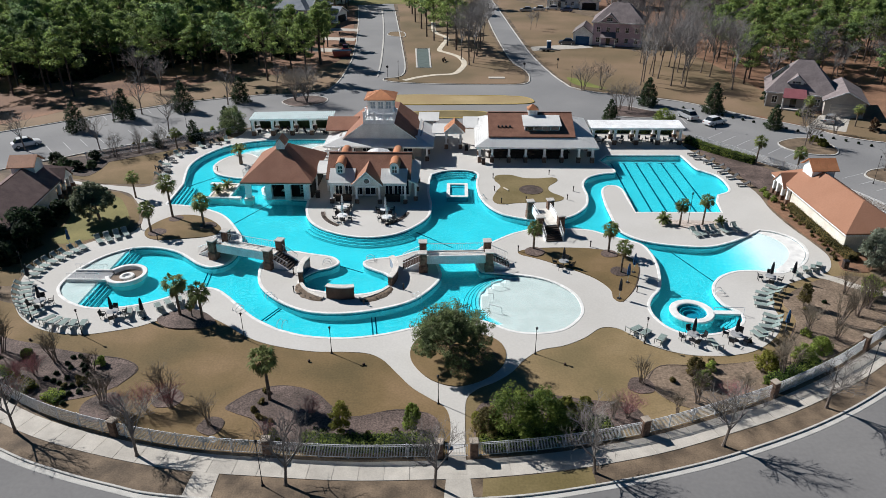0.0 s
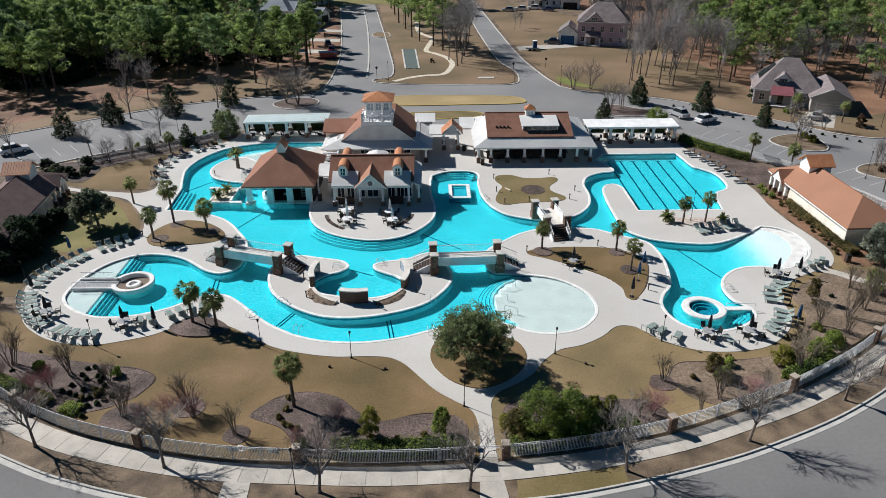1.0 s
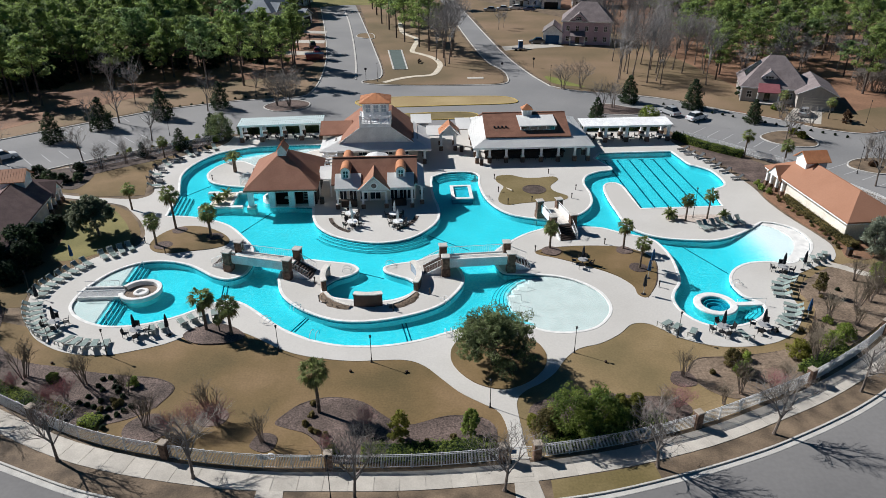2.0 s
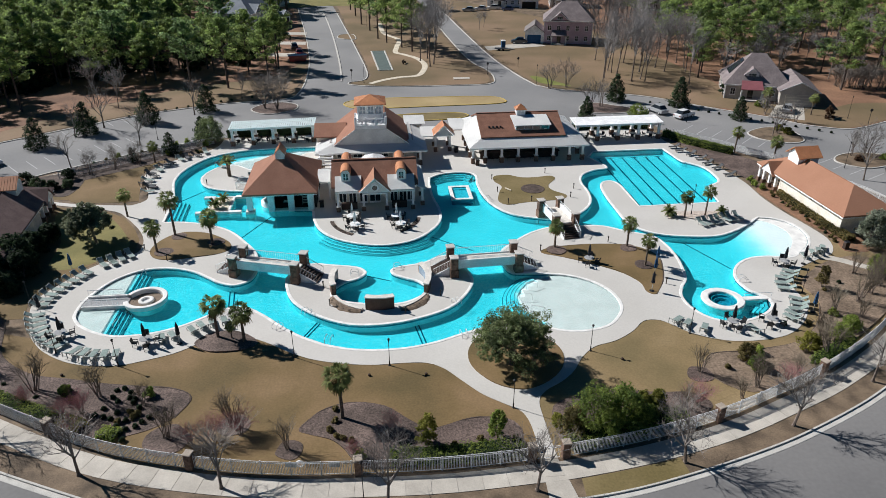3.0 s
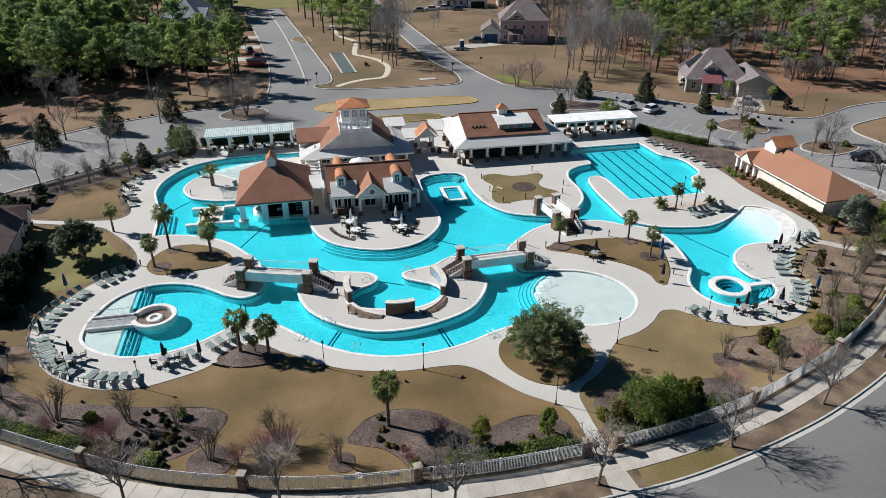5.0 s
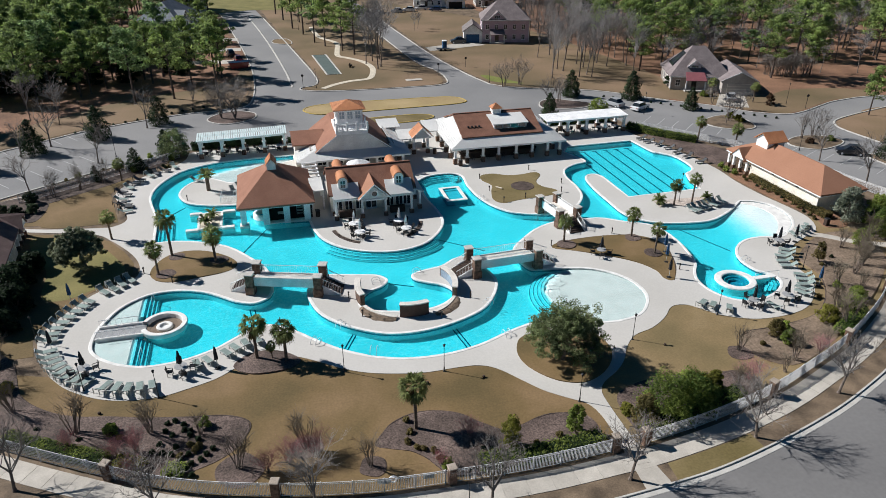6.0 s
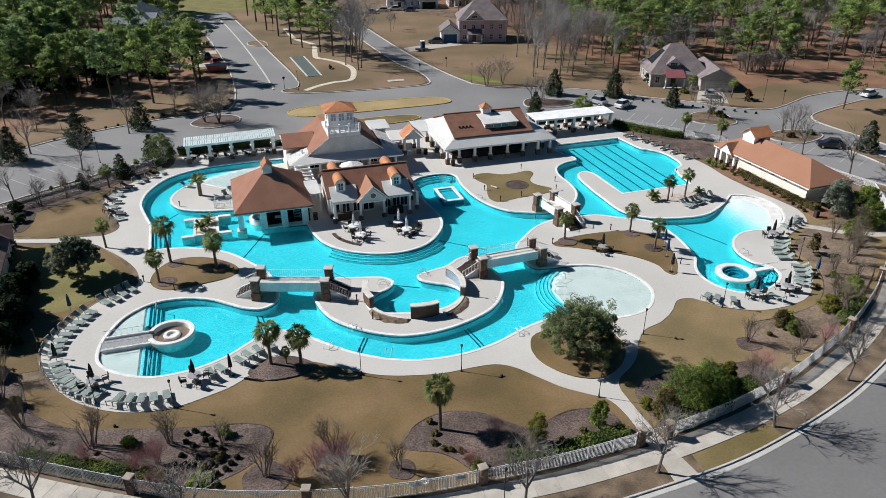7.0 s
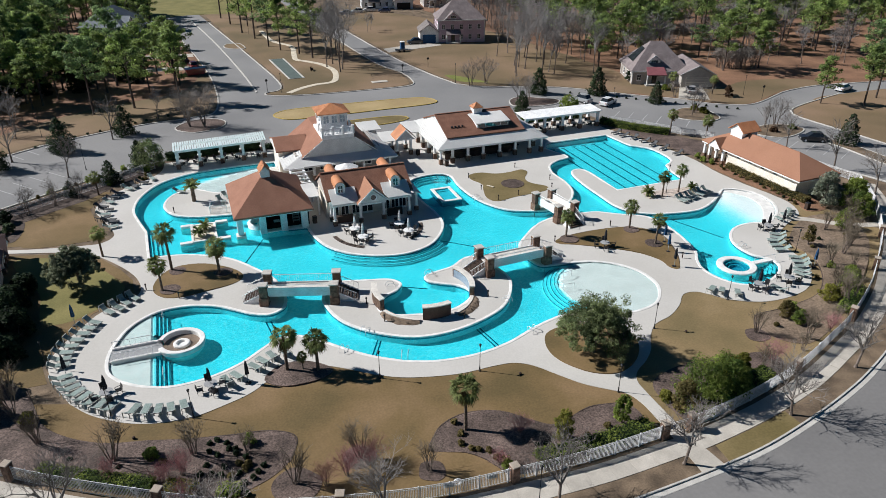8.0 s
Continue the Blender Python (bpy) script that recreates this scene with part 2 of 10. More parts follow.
M_CARS = [paint_material(f"car_paint_{k}", c) for k, c in zip(("white", "black", "silver", "red", "blue"), ((0.78, 0.78, 0.78), (0.02, 0.022, 0.028), (0.36, 0.37, 0.38), (0.30, 0.03, 0.03), (0.03, 0.06, 0.16)))]


def water_material():
    """Clear water: what passes is absorbed by the depth below (red first), what the surface reflects grows with the grazing angle."""
    m = bpy.data.materials.new("pool_water")
    m.use_nodes = True
    nt = m.node_tree
    n, link = nt.nodes, nt.links.new
    n.remove(n["Principled BSDF"])
    depth = n.new("ShaderNodeAttribute")
    depth.attribute_name = "depth"
    # Noise on the depth paints light and dark ripple mottling into the water colour.
    mottle_noise, mottle_range = n.new("ShaderNodeTexNoise"), n.new("ShaderNodeMapRange")
    mottle_noise.inputs["Scale"].default_value, mottle_noise.inputs["Detail"].default_value = 3.2, 4.0
    mottle_range.inputs["From Min"].default_value, mottle_range.inputs["From Max"].default_value = 0.35, 0.65
    mottle_range.inputs["To Min"].default_value, mottle_range.inputs["To Max"].default_value = 0.78, 1.22
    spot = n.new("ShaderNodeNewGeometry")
    link(spot.outputs["Position"], mottle_noise.inputs["Vector"])
    link(mottle_noise.outputs["Fac"], mottle_range.inputs["Value"])
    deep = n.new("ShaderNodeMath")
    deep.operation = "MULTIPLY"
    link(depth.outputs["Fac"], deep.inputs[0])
    link(mottle_range.outputs["Result"], deep.inputs[1])
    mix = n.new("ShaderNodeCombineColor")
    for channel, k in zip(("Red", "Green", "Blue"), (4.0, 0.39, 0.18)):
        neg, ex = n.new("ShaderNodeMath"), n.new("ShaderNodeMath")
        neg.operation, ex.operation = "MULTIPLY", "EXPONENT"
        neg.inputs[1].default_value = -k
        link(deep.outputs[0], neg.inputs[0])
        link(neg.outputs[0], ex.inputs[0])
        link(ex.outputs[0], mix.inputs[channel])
    clear, gloss, both = n.new("ShaderNodeBsdfTransparent"), n.new("ShaderNodeBsdfGlossy"), n.new("ShaderNodeMixShader")
    fres, ripple, bump = n.new("ShaderNodeFresnel"), n.new("ShaderNodeTexNoise"), n.new("ShaderNodeBump")
    fres.inputs["IOR"].default_value = 1.33
    ripple.inputs["Scale"].default_value, ripple.inputs["Detail"].default_value = 2.2, 3.0
    bump.inputs["Strength"].default_value, bump.inputs["Distance"].default_value = 0.32, 0.05
    geo = n.new("ShaderNodeNewGeometry")
    link(geo.outputs["Position"], ripple.inputs["Vector"])
    link(ripple.outputs["Fac"], bump.inputs["Height"])
    link(bump.outputs["Normal"], gloss.inputs["Normal"])
    link(bump.outputs["Normal"], fres.inputs["Normal"])
    gloss.inputs["Roughness"].default_value = 0.036
    link(mix.outputs[0], clear.inputs["Color"])
    link(fres.outputs[0], both.inputs["Fac"])
    link(clear.outputs[0], both.inputs[1])
    link(gloss.outputs[0], both.inputs[2])
    link(both.outputs[0], n["Material Output"].inputs["Surface"])
    return m


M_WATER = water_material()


# ---------------------------------------------------------------- building tools
from mathutils.geometry import delaunay_2d_cdt


def mesh_of(bm, mat, name, smooth=False):
    me = bpy.data.meshes.new(name)
    bm.to_mesh(me)
    bm.free()
    me.materials.append(mat)
    if smooth:
        me.shade_smooth()
    return me


def raw_mesh(name, verts, faces, mat):
    me = bpy.data.meshes.new(name)
    me.from_pydata(verts, [], faces)
    me.materials.append(mat)
    me.update()
    return me


def part(name, bm, mat, parent, label="", smooth=False):
    """Links a bmesh (or a mesh) as one part under a thing or a part."""
    me = mesh_of(bm, mat, name, smooth) if isinstance(bm, bmesh.types.BMesh) else bm
    ob = new(name, me)
    ob.parent = parent
    if label:
        tagged(ob, label)
    return ob


def thing(name, m, label, category, group="", kind=""):
    ob = new(name)
    ob.matrix_world = m
    ob.empty_display_size = 0.3
    return tagged(ob, label, category, group, kind)


def solid(name, bm, mat, label, category, group="", kind="", smooth=False):
    me = mesh_of(bm, mat, name, smooth) if isinstance(bm, bmesh.types.BMesh) else bm
    return tagged(new(name, me), label, category, group, kind)


def structure(name, bm, mat, label, category="ground"):
    return solid(name, bm, mat, label, category, kind="structure")


def box(bm, x0, x1, y0, y1, z0, z1):
    v = [bm.verts.new(p) for p in ((x0, y0, z0), (x1, y0, z0), (x1, y1, z0), (x0, y1, z0), (x0, y0, z1), (x1, y0, z1), (x1, y1, z1), (x0, y1, z1))]
    for f in ((3, 2, 1, 0), (4, 5, 6, 7), (0, 1, 5, 4), (1, 2, 6, 5), (2, 3, 7, 6), (3, 0, 4, 7)):
        bm.faces.new([v[i] for i in f])
    return v


def boxes(*spans):
    bm = bmesh.new()
    for s in spans:
        box(bm, *s)
    return bm


def rounded(bm, r=0.02, segments=1):
    bmesh.ops.bevel(bm, geom=bm.edges[:], offset=r, segments=segments, affect="EDGES", profile=0.5)
    return bm


def bbox(x0, x1, y0, y1, z0, z1, r=0.02):
    bm = bmesh.new()
    box(bm, x0, x1, y0, y1, z0, z1)
    return rounded(bm, r)


def tube(bm, a, b, r0, r1=None, n=6, cap=True):
    """A tapered rod from a to b."""
    a, b = Vector(a), Vector(b)
    r1 = r0 if r1 is None else r1
    d = (b - a).normalized()
    s = d.orthogonal().normalized()
    t = d.cross(s)
    rings = []
    for p, r in ((a, r0), (b, r1)):
        rings.append([bm.verts.new(p + (s * math.cos(2 * math.pi * k / n) + t * math.sin(2 * math.pi * k / n)) * r) for k in range(n)])
    for k in range(n):
        bm.faces.new((rings[0][k], rings[0][(k + 1) % n], rings[1][(k + 1) % n], rings[1][k]))
    if cap:
        bm.faces.new(rings[1])
        bm.faces.new(rings[0][::-1])


def pipe(bm, points, r, n=6):
    for a, b in zip(points, points[1:]):
        tube(bm, a, b, r, r, n)


def lathe(bm, profile, n=16, cx=0.0, cy=0.0, arc=2 * math.pi, start=0.0):
    """A turned shape: rows of radius and height."""
    closed = abs(arc - 2 * math.pi) < 1e-6
    count = n if closed else n + 1
    rings = [[bm.verts.new((cx + r * math.cos(start + arc * k / n), cy + r * math.sin(start + arc * k / n), z)) for k in range(count)] for r, z in profile]
    for lo, hi in zip(rings, rings[1:]):
        for k in range(n):
            j = (k + 1) % count
            try:
                bm.faces.new((lo[k], lo[j], hi[j], hi[k]))
            except ValueError:
                pass
    return rings


def spline(points, closed=False, n=5):
    """A smooth curve through control points of the plan."""
    p = [np.array(q, float) for q in points]
    out = []
    count = len(p)
    for i in range(count if closed else count - 1):
        a, b = p[i], p[(i + 1) % count]
        before = p[i - 1] if closed or i > 0 else 2 * a - b
        after = p[(i + 2) % count] if closed or i + 2 < count else 2 * b - a
        for k in range(n):
            t = k / n
            out.append(0.5 * (2 * a + (b - before) * t + (2 * before - 5 * a + 4 * b - after) * t * t + (3 * a - before - 3 * b + after) * t**3))
    if not closed:
        out.append(p[-1])
    return [tuple(map(float, q)) for q in out]


def inside(points, loop):
    """Which of the points lie inside the closed loop."""
    pts, lp = np.asarray(points, float), np.asarray(loop, float)
    x, y = pts[:, 0], pts[:, 1]
    res = np.zeros(len(pts), bool)
    x1, y1 = lp[-1]
    for x2, y2 in lp:
        hit = (y1 > y) != (y2 > y)
        with np.errstate(divide="ignore", invalid="ignore"):
            res ^= hit & (x < (x2 - x1) * (y - y1) / (y2 - y1) + x1)
        x1, y1 = x2, y2
    return res


def tidy(loop, least=0.02):
    out = []
    for p in loop:
        if not out or math.dist(p, out[-1]) > least:
            out.append(p)
    if math.dist(out[0], out[-1]) <= least:
        out.pop()
    return out


def sheet(outer, holes=(), grid=0.0, seams=()):
    """A flat triangulated region with holes: points and faces; grid adds inner points at that spacing."""
    verts, edges = [], []
    for loop in (outer, *holes):
        base, m = len(verts), len(loop)
        verts += [Vector(q[:2]) for q in loop]
        edges += [(base + i, base + (i + 1) % m) for i in range(m)]
    for line in seams:
        base, m = len(verts), len(line)
        verts += [Vector(q[:2]) for q in line]
        edges += [(base + i, base + i + 1) for i in range(m - 1)]
    if grid:
        lp = np.array(outer)
        xs, ys = np.arange(lp[:, 0].min(), lp[:, 0].max(), grid), np.arange(lp[:, 1].min(), lp[:, 1].max(), grid)
        gx, gy = np.meshgrid(xs, ys)
        pts = np.stack([gx.ravel() + grid * 0.31, gy.ravel() + grid * 0.17], 1)
        ok = inside(pts, outer)
        for h in holes:
            ok &= ~inside(pts, h)
        verts += [Vector(q) for q in pts[ok]]
    v, _, f, *_ = delaunay_2d_cdt(verts, edges, [], 0, 1e-4)
    v = np.array([tuple(q) for q in v])
    mid = np.array([v[list(t)].mean(0) for t in f])
    ok = inside(mid, outer)
    for h in holes:
        ok &= ~inside(mid, h)
    return v, [tuple(t) for t, k in zip(f, ok) if k]


def area(loop):
    return 0.5 * sum(a[0] * b[1] - b[0] * a[1] for a, b in zip(loop, (*loop[1:], loop[0])))


def slab(name, outer, holes, z0, z1, mat, grid=0.0, lift=None):
    """A plate over a plan region, top at z1, with sides down to z0 (also in the holes)."""
    v, f = sheet(outer, holes, grid)
    pts = [(x, y, z1 + (lift(x, y) if lift else 0.0)) for x, y in v]
    faces = list(f)
    for loop in (outer, *holes):
        base, m = len(pts), len(loop)
        pts += [(x, y, z1 + (lift(x, y) if lift else 0.0)) for x, y, *_ in loop] + [(x, y, z0) for x, y, *_ in loop]
        faces += [(base + i, base + m + i, base + m + (i + 1) % m, base + (i + 1) % m) for i in range(m)]
    return raw_mesh(name, pts, faces, mat)


def offset(loop, d, closed=True):
    """The loop moved sideways by d (to the left of its direction)."""
    m, out = len(loop), []
    for i in range(m):
        a = loop[i - 1] if closed or i else loop[i]
        b = loop[(i + 1) % m] if closed or i < m - 1 else loop[i]
        tx, ty = b[0] - a[0], b[1] - a[1]
        k = math.hypot(tx, ty) or 1.0
        out.append((loop[i][0] - ty / k * d, loop[i][1] + tx / k * d))
    return out


def ribbon(name, line, d0, d1, z0, z1, mat, closed=False):
    """A raised band along a line, between two offsets, with a rounded upper edge."""
    w = d1 - d0
    sec = [(d0, z0), (d0, z1 - 0.02), (d0 + 0.1 * w, z1), (d1 - 0.1 * w, z1), (d1, z1 - 0.02), (d1, z0)]
    m, pts, faces = len(line), [], []
    for d, z in sec:
        pts += [(x, y, z) for x, y in offset(line, d, closed)]
    for s in range(len(sec) - 1):
        for i in range(m if closed else m - 1):
            j = (i + 1) % m
            faces.append((s * m + i, s * m + j, (s + 1) * m + j, (s + 1) * m + i))
    return raw_mesh(name, pts, faces, mat)


def along(line, step):
    """Points at even steps along a line: place and heading."""
    out, rest = [], 0.0
    for a, b in zip(line, line[1:]):
        d = math.dist(a, b)
        while rest < d:
            k = rest / d
            out.append((a[0] + (b[0] - a[0]) * k, a[1] + (b[1] - a[1]) * k, math.atan2(b[1] - a[1], b[0] - a[0])))
            rest += step
        rest -= d
    return out


def slope(bm, quad, thick=0.12, ribs=0.0, rib=(0.035, 0.016)):
    """A roof slope: quad is eave left, eave right, top right, top left; ribs are standing seams from eave to top."""
    q = [Vector(p) for p in quad]
    e = (q[1] - q[0]).normalized()
    nrm = e.cross(q[3] - q[0] if (q[3] - q[0]).length > 0.01 else q[2] - q[1])
    if nrm.length < 1e-6:
        nrm = e.cross(q[2] - q[1])
    nrm.normalize()
    if nrm.z < 0:
        nrm.negate()
    top = [bm.verts.new(p) for p in q]
    low = [bm.verts.new(p - Vector((0, 0, thick))) for p in q]
    tri = (q[3] - q[2]).length < 1e-4
    bm.faces.new(top[:3] if tri else top)
    bm.faces.new((low[:3] if tri else low)[::-1])
    k = 3 if tri else 4
    for i in range(k):
        bm.faces.new((low[i], low[(i + 1) % k], top[(i + 1) % k], top[i]))
    if ribs:
        up = nrm.cross(e)
        if up.z < 0:
            up.negate()
        length = (q[1] - q[0]).length
        flat = [((p - q[0]).dot(e), (p - q[0]).dot(up)) for p in q]
        u = ribs / 2
        while u < length:
            hi = [flat[3][1]]
            (u3, v3), (u2, v2) = flat[3], flat[2]
            if u < u3 and u3 > 1e-6:
                hi = [v3 * u / u3]
            elif u > u2 and length - u2 > 1e-6:
                hi = [v2 * (length - u) / (length - u2)]
            v = hi[0]
            if v > 0.15:
                a, b = q[0] + e * u, q[0] + e * u + up * v
                w = e * rib[0] / 2
                h = nrm * rib[1]
                c = [bm.verts.new(p) for p in (a - w, a + w, b + w, b - w, a - w + h, a + w + h, b + w + h, b - w + h)]
                for f in ((4, 5, 6, 7), (0, 1, 5, 4), (1, 2, 6, 5), (3, 0, 4, 7)):
                    bm.faces.new([c[i] for i in f])
            u += ribs
    return bm


def seamed(name, quads, mat, parent, label="", ribs=0.5, thick=0.12):
    """A metal roof of one or more slopes; each standing seam is a part of it."""
    bm = bmesh.new()
    for quad in quads:
        slope(bm, quad, thick)
    roof = part(name, bm, mat, parent, label)
    for quad in quads:
        bm = bmesh.new()
        slope(bm, quad, thick, ribs)
        bmesh.ops.delete(bm, geom=bm.verts[:8], context="VERTS")
        bm.verts.ensure_lookup_table()
        co = [v.co.copy() for v in bm.verts]
        bm.free()
        for i in range(0, len(co), 8):
            part("seam", raw_mesh("seam", [tuple(p) for p in co[i : i + 8]], [(4, 5, 6, 7), (0, 1, 5, 4), (1, 2, 6, 5), (3, 0, 4, 7)], mat), mat, roof)
    return roof


def gable_quads(x0, x1, y0, y1, z0, z1, mid, along_x=True):
    """The two slopes of a pitched roof with its ridge along x or along y."""
    if along_x:
        return [((x0, y0, z0), (x1, y0, z0), (x1, mid, z1), (x0, mid, z1)), ((x1, y1, z0), (x0, y1, z0), (x0, mid, z1), (x1, mid, z1))]
    return [((x0, y1, z0), (x0, y0, z0), (mid, y0, z1), (mid, y1, z1)), ((x1, y0, z0), (x1, y1, z0), (mid, y1, z1), (mid, y0, z1))]


def hip_quads(x0, x1, y0, y1, z0, z1, rx0, rx1, ry0, ry1):
    lo = [(x0, y0, z0), (x1, y0, z0), (x1, y1, z0), (x0, y1, z0)]
    hi = [(rx0, ry0, z1), (rx1, ry0, z1), (rx1, ry1, z1), (rx0, ry1, z1)]
    return [(lo[i], lo[(i + 1) % 4], hi[(i + 1) % 4], hi[i]) for i in range(4)]


def hip(x0, x1, y0, y1, z0, z1, rx0, rx1, ry0, ry1, thick=0.15, ribs=0.0):
    """A hipped roof from an eave rectangle up to a ridge rectangle (which may shrink to a line or a point)."""
    bm = bmesh.new()
    lo = [(x0, y0, z0), (x1, y0, z0), (x1, y1, z0), (x0, y1, z0)]
    hi = [(rx0, ry0, z1), (rx1, ry0, z1), (rx1, ry1, z1), (rx0, ry1, z1)]
    for i in range(4):
        j = (i + 1) % 4
        slope(bm, (lo[i], lo[j], hi[j], hi[i]), thick, ribs)
    return bm


def gable_x(x0, x1, y0, y1, z0, z1, ym, thick=0.18, ribs=0.0):
    """A pitched roof with its ridge along x."""
    bm = bmesh.new()
    slope(bm, ((x0, y0, z0), (x1, y0, z0), (x1, ym, z1), (x0, ym, z1)), thick, ribs)
    slope(bm, ((x1, y1, z0), (x0, y1, z0), (x0, ym, z1), (x1, ym, z1)), thick, ribs)
    return bm


def gable_y(x0, x1, y0, y1, z0, z1, xm, thick=0.18, ribs=0.0):
    """A pitched roof with its ridge along y."""
    bm = bmesh.new()
    slope(bm, ((x0, y1, z0), (x0, y0, z0), (xm, y0, z1), (xm, y1, z1)), thick, ribs)
    slope(bm, ((x1, y0, z0), (x1, y1, z0), (xm, y1, z1), (xm, y0, z1)), thick, ribs)
    return bm


def prism(poly, axis, a, b):
    """A flat polygon pushed along an axis: poly holds the two other coordinates in axis order."""
    bm = bmesh.new()
    put = {"x": lambda p, d: (d, p[0], p[1]), "y": lambda p, d: (p[0], d, p[1]), "z": lambda p, d: (p[0], p[1], d)}[axis]
    lo, hi = [bm.verts.new(put(p, a)) for p in poly], [bm.verts.new(put(p, b)) for p in poly]
    bm.faces.new(lo)
    bm.faces.new(hi[::-1])
    for i in range(len(poly)):
        j = (i + 1) % len(poly)
        bm.faces.new((lo[i], hi[i], hi[j], lo[j]))
    bmesh.ops.recalc_face_normals(bm, faces=bm.faces[:])
    return bm

# ---------------------------------------------------------------- plan of the pools
W_LEFT = spline([(-43.4, 64.2), (-44.4, 65.9), (-44.5, 68.4), (-43.9, 70.8), (-42.6, 73.4), (-40.2, 75.3), (-37.2, 75.5), (-34.3, 74.4), (-32.2, 72.7), (-30.7, 71.4), (-29.0, 70.7), (-27.5, 71.4), (-26.9, 72.8), (-26.8, 74.8), (-27.1, 77.0), (-27.8, 79.2), (-29.4, 81.9), (-31.1, 84.4), (-33.0, 86.2), (-36.0, 87.8), (-38.8, 88.6), (-41.0, 88.7)])
W_RIVER = spline([(-41.4, 96.6), (-42.5, 100.9), (-43.1, 104.3), (-42.7, 108.1), (-41.2, 111.8), (-39.0, 114.6), (-35.2, 116.6), (-32.0, 117.2), (-27.4, 117.5), (-22.0, 117.4)])
W_INNER = spline([(-22.0, 115.2), (-24.6, 113.8), (-26.0, 111.0), (-27.8, 108.6), (-30.6, 107.3), (-32.2, 107.5), (-33.6, 108.8), (-35.2, 109.9), (-37.6, 109.0), (-39.0, 106.5), (-39.2, 103.6), (-37.7, 100.7), (-34.7, 99.1), (-30.7, 98.4), (-28.2, 98.0)])
W_TERRACE = spline([(-21.5, 90.6), (-21.1, 87.3), (-20.1, 84.1), (-18.0, 81.4), (-15.0, 79.6), (-11.5, 78.9), (-8.1, 79.9), (-5.6, 82.4), (-4.0, 85.6), (-3.8, 89.4), (-4.3, 93.5), (-4.4, 98.3), (-4.2, 100.8)])
W_LAWN = spline([(-4.2, 101.0), (-2.2, 102.5), (1.0, 102.8), (2.8, 101.5), (2.6, 97.5), (2.9, 93.0), (4.0, 89.1), (6.1, 86.2), (9.3, 84.7), (11.2, 84.3), (13.8, 85.0), (16.0, 86.5), (17.9, 89.4), (18.6, 93.0), (18.6, 96.9), (19.7, 99.9), (22.0, 101.6), (24.2, 102.2), (24.5, 103.4)])
W_LAP = [(22.8, 107.6), (24.4, 110.1), (36.6, 110.3)]
W_LAP_EAST = spline([(36.6, 110.1), (36.9, 107.6), (37.3, 104.2), (38.3, 103.0), (39.7, 100.9), (39.9, 97.4), (39.3, 95.0), (37.3, 93.6)])
W_PENINSULA = spline([(24.2, 91.5), (24.1, 95.4), (23.3, 96.9), (21.9, 96.7), (20.9, 94.8), (20.5, 90.4), (20.5, 86.3), (20.6, 82.4), (21.6, 80.1), (23.9, 78.2), (27.8, 77.2), (31.4, 77.2), (35.4, 79.2), (38.8, 81.8)])
W_BEACH = spline([(38.9, 81.9), (40.7, 81.3), (42.3, 79.4), (42.4, 76.3), (40.9, 73.4), (38.6, 71.5), (36.8, 70.7), (34.5, 71.2), (32.1, 71.0), (30.0, 69.8), (28.5, 67.9), (27.9, 65.9), (28.1, 63.8), (28.8, 62.8), (29.4, 61.7), (29.0, 60.3), (27.5, 59.0), (25.3, 58.1), (22.9, 58.1), (21.3, 59.2), (20.4, 61.2), (20.4, 63.3), (21.2, 65.1), (22.4, 66.9), (23.1, 69.6), (23.5, 72.6), (23.4, 75.5), (22.6, 77.9), (19.5, 79.9), (17.0, 81.6), (13.9, 82.0)])
W_SOUTH = spline([(13.9, 82.0), (11.2, 82.1), (9.1, 81.6), (6.8, 80.3), (4.8, 78.5), (2.7, 76.3), (1.9, 74.2), (2.1, 72.0), (2.7, 70.3), (4.4, 69.9), (6.7, 69.6), (9.2, 68.9), (11.4, 67.3), (12.8, 65.0), (13.0, 62.2), (12.0, 60.1), (10.3, 58.5), (7.7, 57.9), (5.4, 58.3), (3.7, 59.4), (2.3, 60.1), (0.2, 60.0), (-2.4, 59.4), (-4.6, 58.6), (-7.2, 57.5), (-10.1, 56.8), (-12.9, 56.7), (-15.6, 57.1), (-18.2, 58.1)])
W_WEST = spline([(-18.2, 58.1), (-20.9, 60.0), (-23.1, 62.2), (-24.8, 64.1), (-26.6, 65.7), (-28.1, 66.1), (-29.5, 65.6), (-31.3, 64.2), (-32.8, 63.1), (-35.1, 62.1), (-37.6, 61.7), (-39.7, 61.9), (-41.8, 62.9), (-43.4, 64.2)])
POOL = tidy(W_LEFT + W_RIVER + W_INNER + [(-27.6, 95.5), (-27.2, 91.2)] + W_TERRACE + W_LAWN + W_LAP + W_LAP_EAST + [(36.4, 91.3), (35.9, 87.5), (24.2, 87.3)] + W_PENINSULA + W_BEACH + W_SOUTH + W_WEST)
